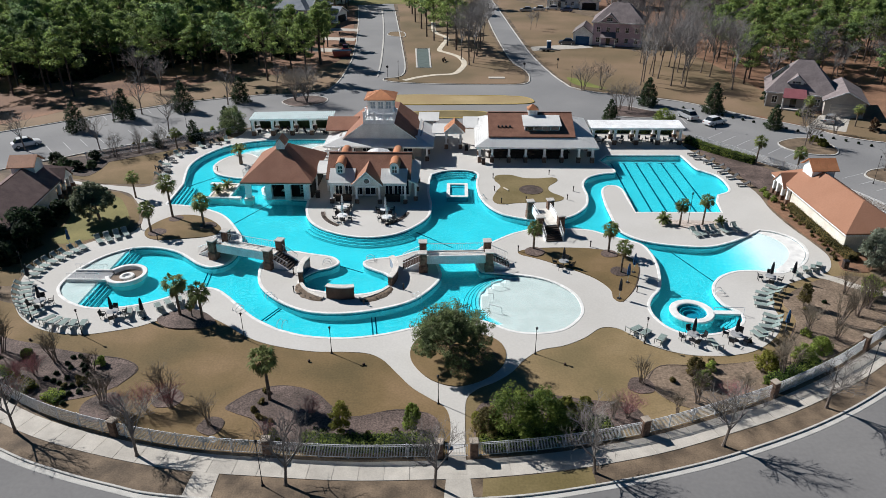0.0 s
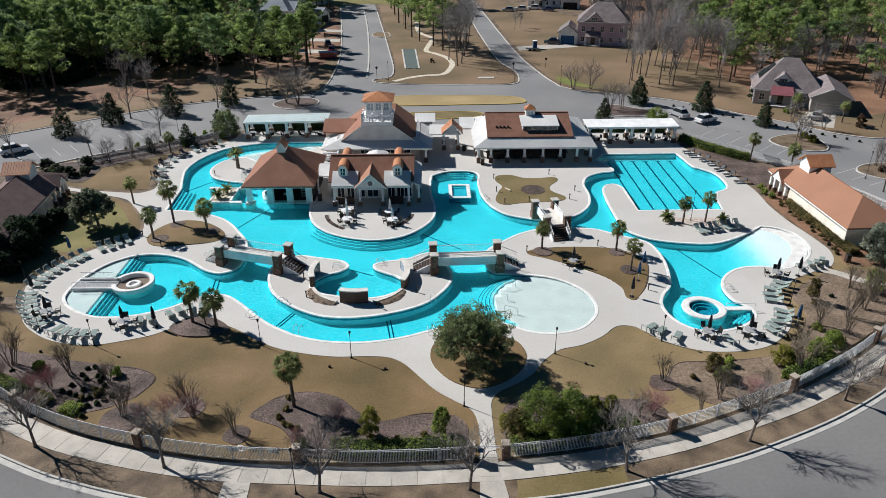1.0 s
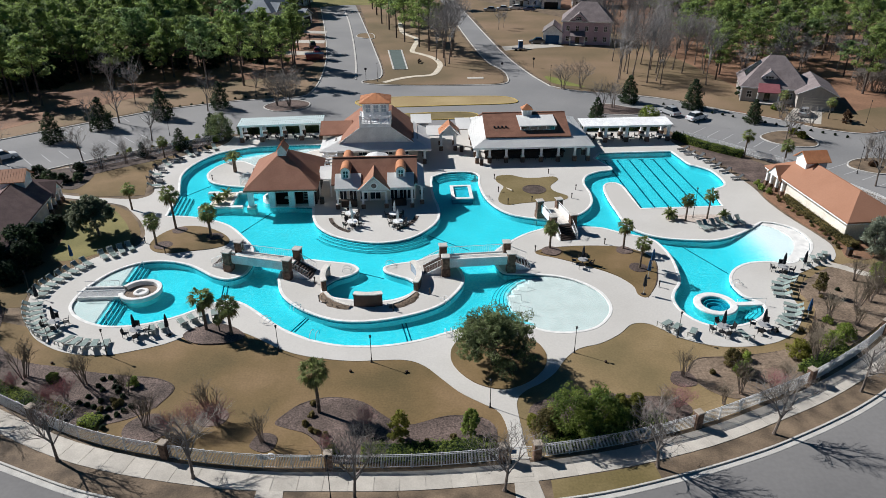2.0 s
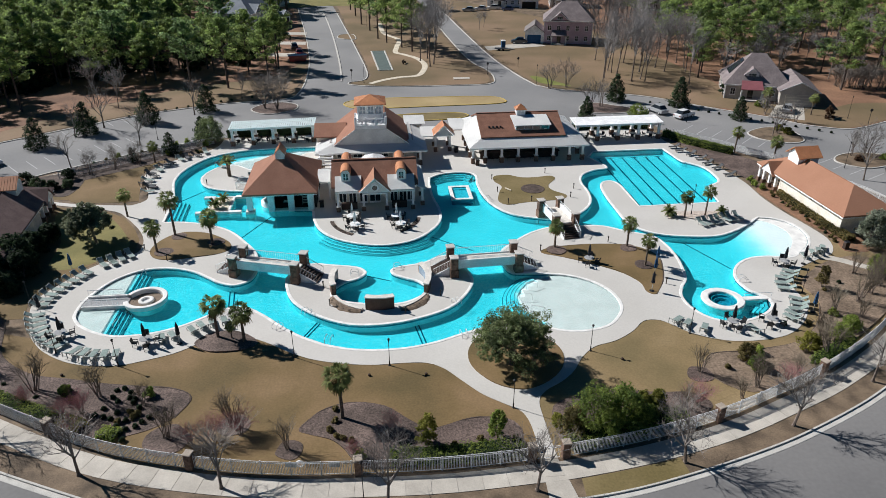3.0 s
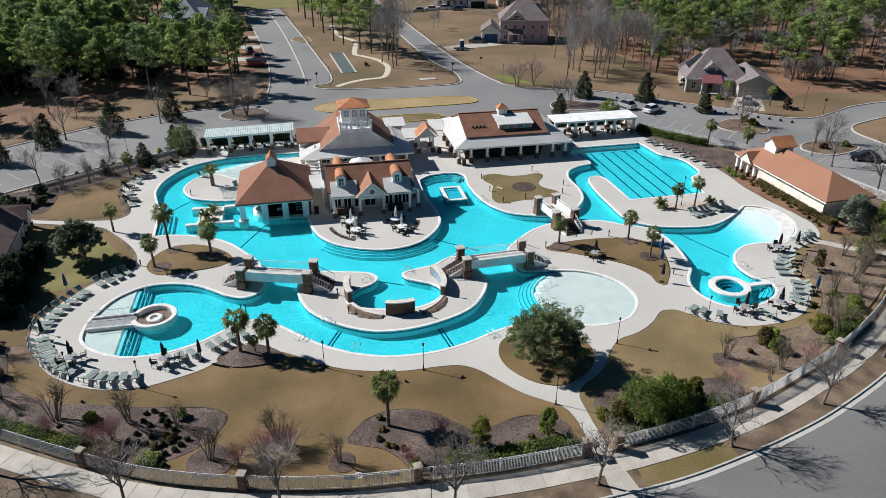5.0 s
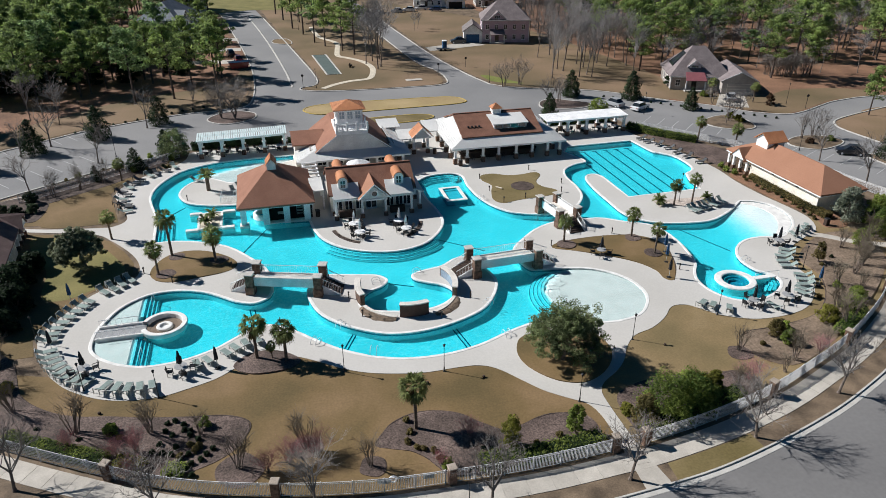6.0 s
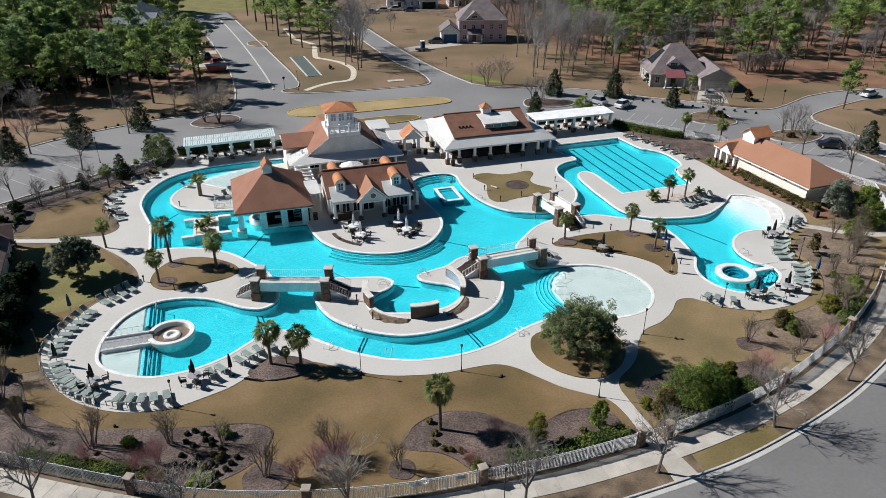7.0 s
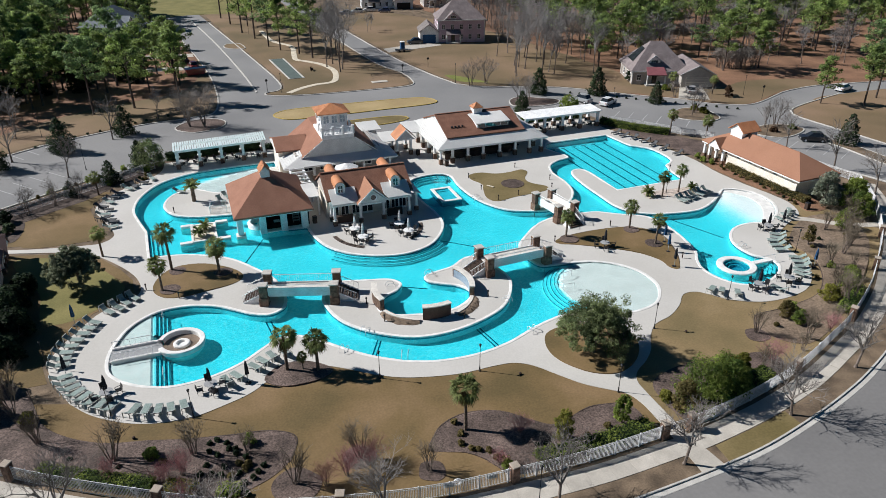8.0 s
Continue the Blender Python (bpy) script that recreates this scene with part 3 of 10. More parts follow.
ISLAND = tidy(spline([(-23.2, 70.4), (-23.2, 72.0), (-22.6, 73.1), (-21.5, 74.3), (-20.3, 75.0), (-18.0, 74.4), (-15.4, 73.7), (-14.4, 72.9), (-14.1, 71.9), (-15.0, 70.8), (-16.2, 70.2), (-17.0, 69.5), (-17.7, 68.4), (-17.7, 67.2), (-16.6, 66.1), (-14.5, 65.4), (-12.4, 65.0), (-10.0, 65.2), (-7.9, 66.6), (-7.5, 68.1), (-8.4, 69.5), (-9.8, 70.4), (-11.0, 71.4), (-11.2, 72.5), (-10.1, 73.2), (-7.3, 73.9), (-5.4, 75.2), (-3.9, 75.3), (-2.7, 72.9), (-2.0, 70.3), (-2.1, 68.3), (-3.3, 65.8), (-5.0, 63.7), (-7.4, 62.3), (-10.5, 61.3), (-13.5, 61.0), (-16.3, 61.5), (-19.1, 63.2), (-21.4, 65.5), (-22.6, 67.7)], True))
if area(POOL) < 0:
    POOL.reverse()
if area(ISLAND) < 0:
    ISLAND.reverse()
WATER_Z, DECK_Z, DEEP = -0.06, 0.06, 0.78


def ease(k):
    k = min(1.0, max(0.0, k))
    return k * k * (3 - 2 * k)


def depth_at(x, y):
    """How deep the floor lies below the water: wading pads, the sloping beach and the left shallows."""
    d = DEEP
    if x > 30 and 69 < y < 84:
        d = min(d, DEEP * (1 - ease((x - 29.5) / 8.0)) + 0.05)
    pad = math.hypot(x - 8.0, y - 63.9)
    if pad < 9 and x > -1 and y < 70.5:
        d = min(d, 0.05 + (DEEP - 0.05) * ease((pad - 5.6) / 0.5))
    if pad < 9 and x > 4.0 and y < 60.5:
        d = 0.05
    if -36.5 < x < -22 and y > 106:
        d = min(d, 0.06 + (DEEP - 0.06) * ease((y - 0.6 - np.interp(x, (-36.5, -35.5, -32.5, -29.5, -26.0, -22.0), (109.6, 110.7, 112.3, 113.9, 114.8, 115.2))) / 0.9))
    if x < -39.5 and y < 76:
        d = min(d, 0.06 + (DEEP - 0.06) * ease((x + 40.6) / 0.5))
    return d


WATERLINE = (-0.26, -0.02)

# ground with the pools cut out of it
HORIZON = [(-2500, -1500), (2500, -1500), (2500, 3500), (-2500, 3500)]
gv, gf = sheet(HORIZON, [POOL])
structure("ground", raw_mesh("ground", [(x, y, 0.0) for x, y in gv], gf, M_VERGE), M_VERGE, "bare winter ground of dry grass and soil")

# basin: floor and walls
fv, ff = sheet(POOL, [ISLAND], grid=0.7)
pts = [(x, y, WATER_Z - depth_at(x, y)) for x, y in fv]
faces = list(ff)
for ring in (POOL, ISLAND):
    base, m = len(pts), len(ring)
    pts += [(x, y, DECK_Z - 0.03) for x, y in ring] + [(x, y, WATER_Z - depth_at(x, y)) for x, y in ring]
    faces += [(base + i, base + (i + 1) % m, base + m + (i + 1) % m, base + m + i) for i in range(m)]
basin = raw_mesh("pool_basin", pts, faces, M_PLASTER)
basin.materials.append(M_PAD)
basin.polygons.foreach_set("material_index", np.array([1 if all(pts[i][2] > WATER_Z - 0.1 and pts[i][0] < 30 for i in f) and k < len(ff) else 0 for k, f in enumerate(faces)], np.int32))
structure("pool_basin", basin, M_PLASTER, "white plastered free-form swimming pool basin", "pool")
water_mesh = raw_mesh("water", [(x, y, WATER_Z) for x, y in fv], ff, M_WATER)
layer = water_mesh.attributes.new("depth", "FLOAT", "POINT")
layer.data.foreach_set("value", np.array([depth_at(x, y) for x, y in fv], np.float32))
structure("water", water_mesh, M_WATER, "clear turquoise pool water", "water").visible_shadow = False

APRON = tidy(spline([(38.7, 81.8), (40.6, 81.2), (42.2, 79.3), (42.3, 76.3), (40.8, 73.5), (38.5, 71.6), (37.2, 71.0)]) + spline([(37.0, 71.6), (38.9, 73.6), (40.3, 76.0), (40.5, 78.2), (39.7, 80.2), (38.4, 81.4)]))
if area(APRON) < 0:
    APRON.reverse()
structure("beach_apron", slab("beach_apron", APRON, [], WATER_Z - 0.3, WATER_Z + 0.012, M_COPING), M_COPING, "dry white plaster apron of the beach entry", "pool")

# deck
D_WEST = spline([(-47.4, 62.2), (-49.0, 65.7), (-49.8, 68.3), (-49.8, 70.0), (-48.9, 72.3), (-47.4, 75.0), (-45.9, 77.2), (-43.7, 78.6), (-42.0, 80.2), (-42.2, 83.3), (-43.7, 86.7), (-46.3, 90.5), (-48.7, 93.0), (-55.0, 95.2), (-60.6, 97.0)])
D_NORTHWEST = spline([(-60.8, 98.2), (-55.2, 96.3), (-48.8, 95.1), (-46.6, 95.2), (-45.4, 97.4), (-47.2, 102.9), (-48.3, 106.4), (-47.5, 109.8), (-45.3, 113.0), (-41.8, 116.0), (-39.5, 119.3), (-39.0, 123.0)])
D_EAST = spline([(38.6, 119.5), (38.6, 114.1), (40.3, 109.0), (42.2, 100.9), (43.2, 94.3), (42.9, 88.5), (43.3, 83.2), (44.2, 78.1), (44.4, 74.5), (42.8, 71.2), (39.7, 69.6), (36.6, 67.9), (33.9, 65.5), (33.4, 63.6), (33.0, 60.4), (31.4, 57.7), (28.7, 55.4), (25.9, 54.5), (22.7, 54.4), (20.5, 55.0), (18.4, 56.3), (17.1, 57.9), (16.0, 58.9), (14.4, 58.9), (12.6, 57.2), (10.4, 55.8), (8.0, 55.0), (6.3, 53.4), (5.0, 51.5), (3.5, 50.1), (1.8, 49.0), (0.9, 47.8), (0.7, 46.0), (0.7, 41.2)])
D_SOUTH = spline([(-0.6, 41.2), (-0.5, 44.0), (-0.7, 45.7), (-1.2, 46.7), (-2.3, 47.6), (-4.0, 49.1), (-5.5, 51.1), (-7.0, 53.1), (-8.6, 54.1), (-10.8, 54.3), (-13.7, 54.3), (-16.8, 54.9), (-19.4, 55.8), (-21.5, 57.1), (-23.0, 58.3), (-25.2, 59.8), (-27.4, 60.7), (-29.3, 60.5), (-30.5, 59.6), (-32.4, 58.2), (-34.8, 57.3), (-37.2, 56.7), (-40.1, 56.9), (-42.8, 57.9), (-45.5, 59.9), (-47.4, 62.2)])
DECK = tidy(D_WEST + D_NORTHWEST + [(-24.0, 124.0), (24.0, 124.0), (38.6, 121.0)] + D_EAST + D_SOUTH)
if area(DECK) < 0:
    DECK.reverse()
structure("pool_deck", slab("pool_deck", DECK, [POOL], -0.1, DECK_Z, M_DECK), M_DECK, "pale broom-finished concrete pool deck", "deck")
structure("island_deck", slab("island_deck", ISLAND, [], -0.1, DECK_Z, M_DECK), M_DECK, "pale concrete island deck ringed by water", "deck")
structure("coping", ribbon("coping", POOL, -0.30, 0.04, DECK_Z - 0.12, DECK_Z + 0.03, M_COPING, True), M_COPING, "white rounded pool coping", "coping")
structure("waterline_tiles", ribbon("waterline_tiles", POOL, 0.0, 0.02, *WATERLINE, M_BAND, True), M_BAND, "dark teal tile band at the waterline", "tiles")
structure("island_tiles", ribbon("island_tiles", ISLAND, -0.02, 0.0, *WATERLINE, M_BAND, True), M_BAND, "dark teal tile band at the waterline", "tiles")
structure("island_coping", ribbon("island_coping", ISLAND, -0.04, 0.30, DECK_Z - 0.12, DECK_Z + 0.03, M_COPING, True), M_COPING, "white rounded pool coping of the island", "coping")


def bed(points, mat, label, name="planting_bed", z=DECK_Z + 0.035, rise=0.0, closed=True):
    """A bed or lawn laid over the ground, a little domed."""
    ring = tidy(spline(points, True, 4))
    cx, cy = np.mean(np.array(ring), 0)
    r = max(1.0, math.sqrt(abs(area(ring)) / math.pi))
    dome = (lambda x, y: rise * max(0.0, 1 - ((x - cx) ** 2 + (y - cy) ** 2) / (1.4 * r * r))) if rise else None
    return structure(name, slab(name, ring, [], 0.0, z, mat, grid=1.2 if rise else 0.0, lift=dome), mat, label)


bed([(5.8, 100.6), (7.9, 100.9), (9.8, 99.7), (12.0, 99.5), (14.4, 99.9), (14.9, 98.6), (13.3, 96.2), (13.4, 94.2), (15.0, 92.2), (14.1, 90.8), (11.5, 90.4), (8.4, 90.1), (5.8, 89.6), (4.8, 91.2), (5.5, 94.3), (6.2, 96.4), (5.4, 98.6)], M_LAWN_GREEN, "dry olive lawn round a fire ring", "fire_lawn")
bed([(-4.2, 56.0), (-2.9, 57.6), (0.5, 57.9), (3.6, 56.8), (4.6, 54.8), (4.3, 52.6), (3.1, 50.9), (1.4, 49.7), (-0.4, 49.3), (-2.4, 50.2), (-3.9, 52.1), (-4.5, 54.0)], M_LAWN, "brown grass ring under a broad evergreen", "tree_bed", rise=0.15)
bed([(-40.6, 80.1), (-40.2, 82.6), (-38.7, 84.7), (-36.7, 85.2), (-34.2, 84.4), (-31.5, 82.0), (-30.8, 79.9), (-32.2, 78.6), (-35.1, 78.0), (-37.5, 77.6), (-39.5, 78.2)], M_LAWN, "brown grass bed with palms", "palm_bed", rise=0.12)
bed([(7.4, 75.4), (9.2, 76.1), (13.4, 76.4), (17.8, 75.9), (20.2, 74.4), (21.1, 72.2), (20.5, 69.4), (19.4, 66.6), (17.7, 64.0), (16.8, 64.6), (16.8, 66.5), (15.5, 68.9), (12.9, 71.2), (9.5, 73.5), (7.6, 74.5)], M_LAWN, "brown grass bed with palms and dark rim", "palm_bed", rise=0.12)
# lawns inside the fence
bed([(-48.5, 60.5), (-45.5, 58.3), (-42.5, 56.4), (-38.5, 55.2), (-34.5, 55.6), (-30.0, 57.5), (-26.0, 57.5), (-22.6, 55.0), (-20.0, 53.2), (-16.0, 52.0), (-11.0, 51.6), (-8.0, 51.0), (-5.4, 48.6), (-2.6, 46.5), (-2.0, 44.4), (-7.5, 43.2), (-14.0, 43.0), (-21.0, 43.8), (-28.0, 45.6), (-34.0, 48.5), (-40.0, 51.6), (-45.0, 55.0)], M_LAWN, "wide brown winter lawn", "lawn", z=0.03)
bed([(2.2, 48.4), (4.6, 49.8), (6.6, 52.3), (9.0, 54.2), (12.2, 55.6), (14.6, 57.6), (16.4, 57.4), (18.6, 55.0), (21.6, 53.2), (26.0, 53.0), (30.0, 54.6), (28.0, 52.0), (22.0, 48.4), (14.0, 45.2), (8.0, 44.0), (3.2, 43.4), (2.0, 45.5)], M_LAWN_EAST, "brown winter lawn", "lawn", z=0.03)
bed([(-56.0, 97.2), (-49.0, 96.3), (-47.0, 97.2), (-48.6, 102.0), (-49.8, 106.0), (-49.2, 110.0), (-47.0, 113.2), (-51.5, 110.0), (-57.5, 104.0)], M_LAWN, "brown lawn corner", "lawn", z=0.03)
bed([(-56.0, 93.8), (-49.5, 91.6), (-46.8, 88.4), (-44.8, 85.0), (-43.6, 82.0), (-45.0, 79.4), (-48.6, 76.6), (-51.5, 77.5), (-52.5, 84.0), (-55.5, 90.0)], M_LAWN_OLIVE, "olive lawn beside the path", "lawn", z=0.03)
# mulch beds along the fence
bed([(-66.0, 105.6), (-62.6, 101.2), (-59.6, 99.6), (-57.2, 99.6), (-56.8, 104.6), (-58.2, 107.8), (-61.6, 108.8)], M_SOIL, "dark mulch bed with shrubs behind the bathhouse", "mulch_bed", z=0.06)
bed([(-56.0, 67.0), (-52.6, 67.0), (-50.6, 63.7), (-49.4, 60.2), (-47.9, 58.2), (-45.6, 56.4), (-43.5, 55.4), (-41.0, 54.8), (-38.2, 54.0), (-34.5, 53.2), (-31.4, 52.6), (-29.6, 51.2), (-30.5, 48.6), (-33.0, 47.0), (-36.5, 46.6), (-40.2, 48.3), (-46.0, 51.9), (-50.6, 55.0), (-56.0, 59.0)], M_MULCH, "pinkish bark-mulch bed with clipped shrubs", "mulch_bed", z=0.06, rise=0.2)
bed([(-19.8, 46.2), (-18.0, 48.2), (-15.5, 49.0), (-12.6, 48.2), (-10.6, 46.2), (-8.8, 45.0), (-5.2, 46.0), (-2.2, 45.6), (-1.4, 43.6), (-3.0, 41.4), (-9.5, 41.0), (-14.4, 41.2), (-15.4, 42.4), (-16.1, 43.6), (-17.2, 44.7), (-18.8, 45.4)], M_MULCH, "bark-mulch bed round a palm and shrubs", "mulch_bed", z=0.06, rise=0.2)
bed([(1.6, 46.2), (3.6, 47.8), (7.5, 48.2), (11.5, 47.6), (14.5, 47.4), (15.6, 45.4), (12.0, 43.4), (6.0, 41.9), (1.9, 41.5)], M_MULCH, "bark-mulch bed under green shrubs", "mulch_bed", z=0.06, rise=0.2)
bed([(17.0, 50.2), (18.8, 52.6), (22.6, 52.8), (28.0, 53.6), (32.0, 56.6), (34.6, 60.6), (34.8, 64.4), (38.2, 67.6), (43.0, 70.0), (47.0, 69.0), (46.0, 63.2), (40.0, 57.6), (33.0, 52.9), (26.5, 49.2), (20.0, 46.8)], M_MULCH_PALE, "bark-mulch bed with bare shrubs", "mulch_bed", z=0.06, rise=0.2)
bed([(-31.0, 59.6), (-29.6, 61.2), (-27.5, 61.3), (-25.6, 60.2), (-24.8, 58.9), (-26.4, 57.9), (-29.3, 58.0)], M_MULCH, "bark-mulch bed round palms", "mulch_bed", z=DECK_Z + 0.04, rise=0.15)
bed([(43.6, 91.5), (43.5, 86.0), (44.2, 80.5), (45.3, 75.0), (44.6, 71.5), (48.0, 71.5), (49.0, 78.0), (48.6, 88.0), (47.2, 93.0)], M_STRAW, "red-brown mulch bed along the bathhouse", "mulch_bed", z=0.07, rise=0.1)
bed([(39.2, 117.5), (41.0, 110.0), (43.0, 102.0), (44.4, 95.6), (47.0, 97.0), (50.5, 100.5), (47.0, 107.0), (42.5, 114.0), (40.0, 119.0)], M_MULCH, "bark-mulch bed with a clipped hedge", "mulch_bed", z=0.07)
bed([(-49.0, 111.5), (-46.6, 114.6), (-43.5, 117.4), (-41.0, 120.4), (-42.4, 122.4), (-49.5, 118.4), (-56.0, 113.6), (-61.0, 109.6), (-58.0, 105.4), (-53.5, 108.2)], M_SOIL, "bark-mulch bed with shrubs by the car park", "mulch_bed", z=0.05)


FENCE_LINE = spline([(-62.0, 63.2), (-50.7, 54.2), (-40.0, 47.6), (-34.0, 44.6), (-27.7, 42.6), (-21.0, 41.2), (-14.8, 40.7), (-8.0, 40.4), (-1.1, 40.7), (1.1, 40.8), (8.0, 41.8), (15.2, 43.6), (21.5, 46.0), (27.5, 48.6), (34.5, 52.6), (39.0, 55.8), (47.0, 61.9), (55.0, 70.0), (60.0, 77.0)], n=8)
for ring in (D_SOUTH + [(-58.0, 66.0)] + [p for p in FENCE_LINE if -58.0 < p[0] < -0.7], [p for p in FENCE_LINE if 0.75 < p[0] < 50.0] + [(47.0, 74.0)] + [p for p in D_EAST if p[1] < 74.6]):
    ring = tidy(ring)
    if area(ring) < 0:
        ring.reverse()
    turf = M_LAWN if ring[0][0] < 0 and min(p[0] for p in ring) < -20 else M_LAWN_EAST
    structure("lawn", slab("lawn", ring, [], -0.02, 0.022, turf), turf, "brown dormant lawn inside the fence")


for ring in ([(-60.8, 98.6), (-49.0, 96.4), (-46.4, 96.4), (-48.0, 103.0), (-49.0, 107.0), (-48.0, 111.0), (-46.4, 113.0), (-50.0, 113.6), (-56.0, 109.4), (-61.0, 106.2)], [(-62.0, 66.0), (-49.6, 66.0), (-50.4, 69.0), (-49.4, 72.6), (-46.6, 77.4), (-42.6, 80.4), (-42.8, 83.6), (-44.2, 86.8), (-46.6, 90.6), (-49.2, 92.8), (-61.0, 96.6)]):
    ring = tidy(ring)
    if area(ring) < 0:
        ring.reverse()
    structure("lawn", slab("lawn", ring, [], -0.02, 0.022, M_LAWN), M_LAWN, "brown dormant lawn beside the deck")
walk_line = spline([(-66.0, 105.4), (-61.8, 108.4), (-57.0, 111.6), (-50.5, 116.2), (-45.0, 120.0), (-41.0, 122.8)])
structure("footpath", ribbon("footpath", walk_line, -0.8, 0.7, -0.02, 0.05, M_PAVE), M_PAVE, "pale concrete path along the car park", "pavement")
structure("footpath", ribbon("footpath", spline([(40.6, 70.4), (42.4, 69.4), (44.8, 67.2), (48.0, 65.4), (52.0, 64.6)]), -0.65, 0.65, -0.02, 0.075, M_PAVE), M_PAVE, "narrow pale concrete path from the deck to the fence", "pavement")
bed([(25.9, 157.6), (28.6, 155.0), (32.4, 153.6), (30.0, 157.6), (27.4, 162.4), (25.0, 163.6)], M_GRASS, "small patch of bright green grass", "grass_patch", z=0.06)


def tree_ring(x, y, r, seed, z=0.05):
    """A round mulch ring with a dug dark edge."""
    g = random.Random(seed)
    ring = [(x + r * g.uniform(0.9, 1.1) * math.cos(2 * math.pi * k / 9), y + r * g.uniform(0.9, 1.1) * math.sin(2 * math.pi * k / 9)) for k in range(9)]
    bed(ring, M_MULCH, "round bark-mulch ring under a tree", "mulch_ring", z=z, rise=0.07)


for k, (x, y, r) in enumerate(((-25.2, 47.2, 1.3), (-20.3, 43.8, 1.1), (-30.4, 46.0, 1.8), (16.4, 49.8, 1.2), (36.4, 63.2, 1.3), (38.6, 60.0, 1.4))):
    tree_ring(x, y, r, k, 0.052)
for k, (x, y, r) in enumerate(((-38.8, 79.6, 1.1), (-37.9, 83.8, 1.0), (-32.9, 81.8, 1.0), (9.2, 75.2, 1.2), (18.2, 74.8, 1.0), (18.6, 70.4, 1.1))):
    tree_ring(x, y, r, 20 + k, DECK_Z + 0.12)
for line in (spline([(-19.6, 46.4), (-18.0, 48.3), (-15.5, 49.1), (-12.6, 48.3), (-10.6, 46.3), (-8.8, 45.1), (-5.2, 46.1), (-2.4, 45.7)]), spline([(-51.4, 66.0), (-50.6, 63.8), (-49.4, 60.3), (-47.9, 58.3), (-45.6, 56.5), (-43.5, 55.5), (-41.0, 54.9), (-38.2, 54.1), (-34.5, 53.3), (-31.4, 52.7), (-29.5, 51.2), (-30.4, 48.6)]), spline([(7.3, 75.4), (9.2, 76.2), (13.4, 76.5), (17.8, 76.0), (20.3, 74.4), (21.2, 72.2), (20.6, 69.4), (19.5, 66.6), (17.7, 63.9)]), spline([(17.0, 50.4), (18.8, 52.7), (22.6, 52.9), (28.0, 53.7), (32.0, 56.7), (34.7, 60.6)])):
    structure("bed_edge", ribbon("bed_edge", line, -0.06, 0.06, 0.0, 0.07, M_SOIL), M_SOIL, "dark dug edge of a planting bed", "edging")

# pavement round the outside, laid panel by panel
pavement = structure("pavement", ribbon("pavement", FENCE_LINE, -2.36, -0.36, -0.05, 0.015, M_KERB), M_KERB, "curving concrete pavement outside the fence", "pavement")
marks = along(FENCE_LINE, 1.9)
for (x0, y0, a0), (x1, y1, a1) in zip(marks, marks[1:]):
    left0, left1 = (-math.sin(a0), math.cos(a0)), (-math.sin(a1), math.cos(a1))
    k = 0.018 / 1.9
    ends = []
    for f in (k, 1 - k):
        x, y = x0 + (x1 - x0) * f, y0 + (y1 - y0) * f
        lx, ly = left0[0] + (left1[0] - left0[0]) * f, left0[1] + (left1[1] - left0[1]) * f
        ends.append([(x + lx * d, y + ly * d) for d in (-2.32, -0.40)])
    poly = [ends[0][0], ends[1][0], ends[1][1], ends[0][1]]
    part("panel", prism(poly, "z", 0.0, 0.04), M_PAVE, pavement)

# near road, kerb and gutter
KERB_LINE = spline([(-75.0, 66.0), (-60.0, 54.5), (-48.0, 46.6), (-36.0, 40.6), (-30.5, 38.5), (-25.5, 37.1), (-21.7, 36.3), (-13.0, 35.7), (-6.9, 35.9), (0.5, 36.35), (5.6, 36.9), (11.2, 38.1), (17.0, 39.7), (22.4, 41.6), (30.2, 45.1), (37.8, 49.7), (47.0, 56.5), (60.0, 68.0), (75.0, 84.0)], n=8)
road_ring = KERB_LINE + offset(KERB_LINE, -12.5, False)[::-1]
structure("road", slab("road", tidy(road_ring), [], -0.05, 0.012, M_ASPHALT), M_ASPHALT, "grey aged asphalt street", "road")
structure("kerb", ribbon("kerb", KERB_LINE, -0.02, 0.16, -0.05, 0.16, M_KERB), M_KERB, "pale concrete kerb", "kerb")
structure("gutter", ribbon("gutter", KERB_LINE, -0.50, -0.03, -0.05, 0.045, M_KERB), M_KERB, "pale concrete gutter along the kerb", "kerb")
for pathway in ([(-0.7, 39.6), (0.9, 39.6), (1.3, 36.5), (-0.9, 36.4)], [(-20.0, 38.8), (-18.0, 38.6), (-17.9, 36.1), (-20.1, 36.2)]):
    structure("footpath", prism(pathway[::-1], "z", -0.02, 0.035), M_PAVE, "short concrete footpath to the kerb", "pavement")
structure("gate_path", prism([(-0.62, 41.25), (-0.7, 38.9), (0.8, 38.9), (0.72, 41.25)], "z", -0.02, 0.052), M_PAVE, "concrete path through the gate", "pavement")

turf_ring = tidy([p for p in offset(FENCE_LINE, -2.42, False) if 1.6 < p[0] < 10.5] + [p for p in offset(KERB_LINE, 0.2, False) if 1.7 < p[0] < 11.0][::-1])
structure("verge", slab("verge", turf_ring if area(turf_ring) > 0 else turf_ring[::-1], [], -0.02, 0.03, M_LAWN_GREEN), M_LAWN_GREEN, "olive turf verge between pavement and kerb")

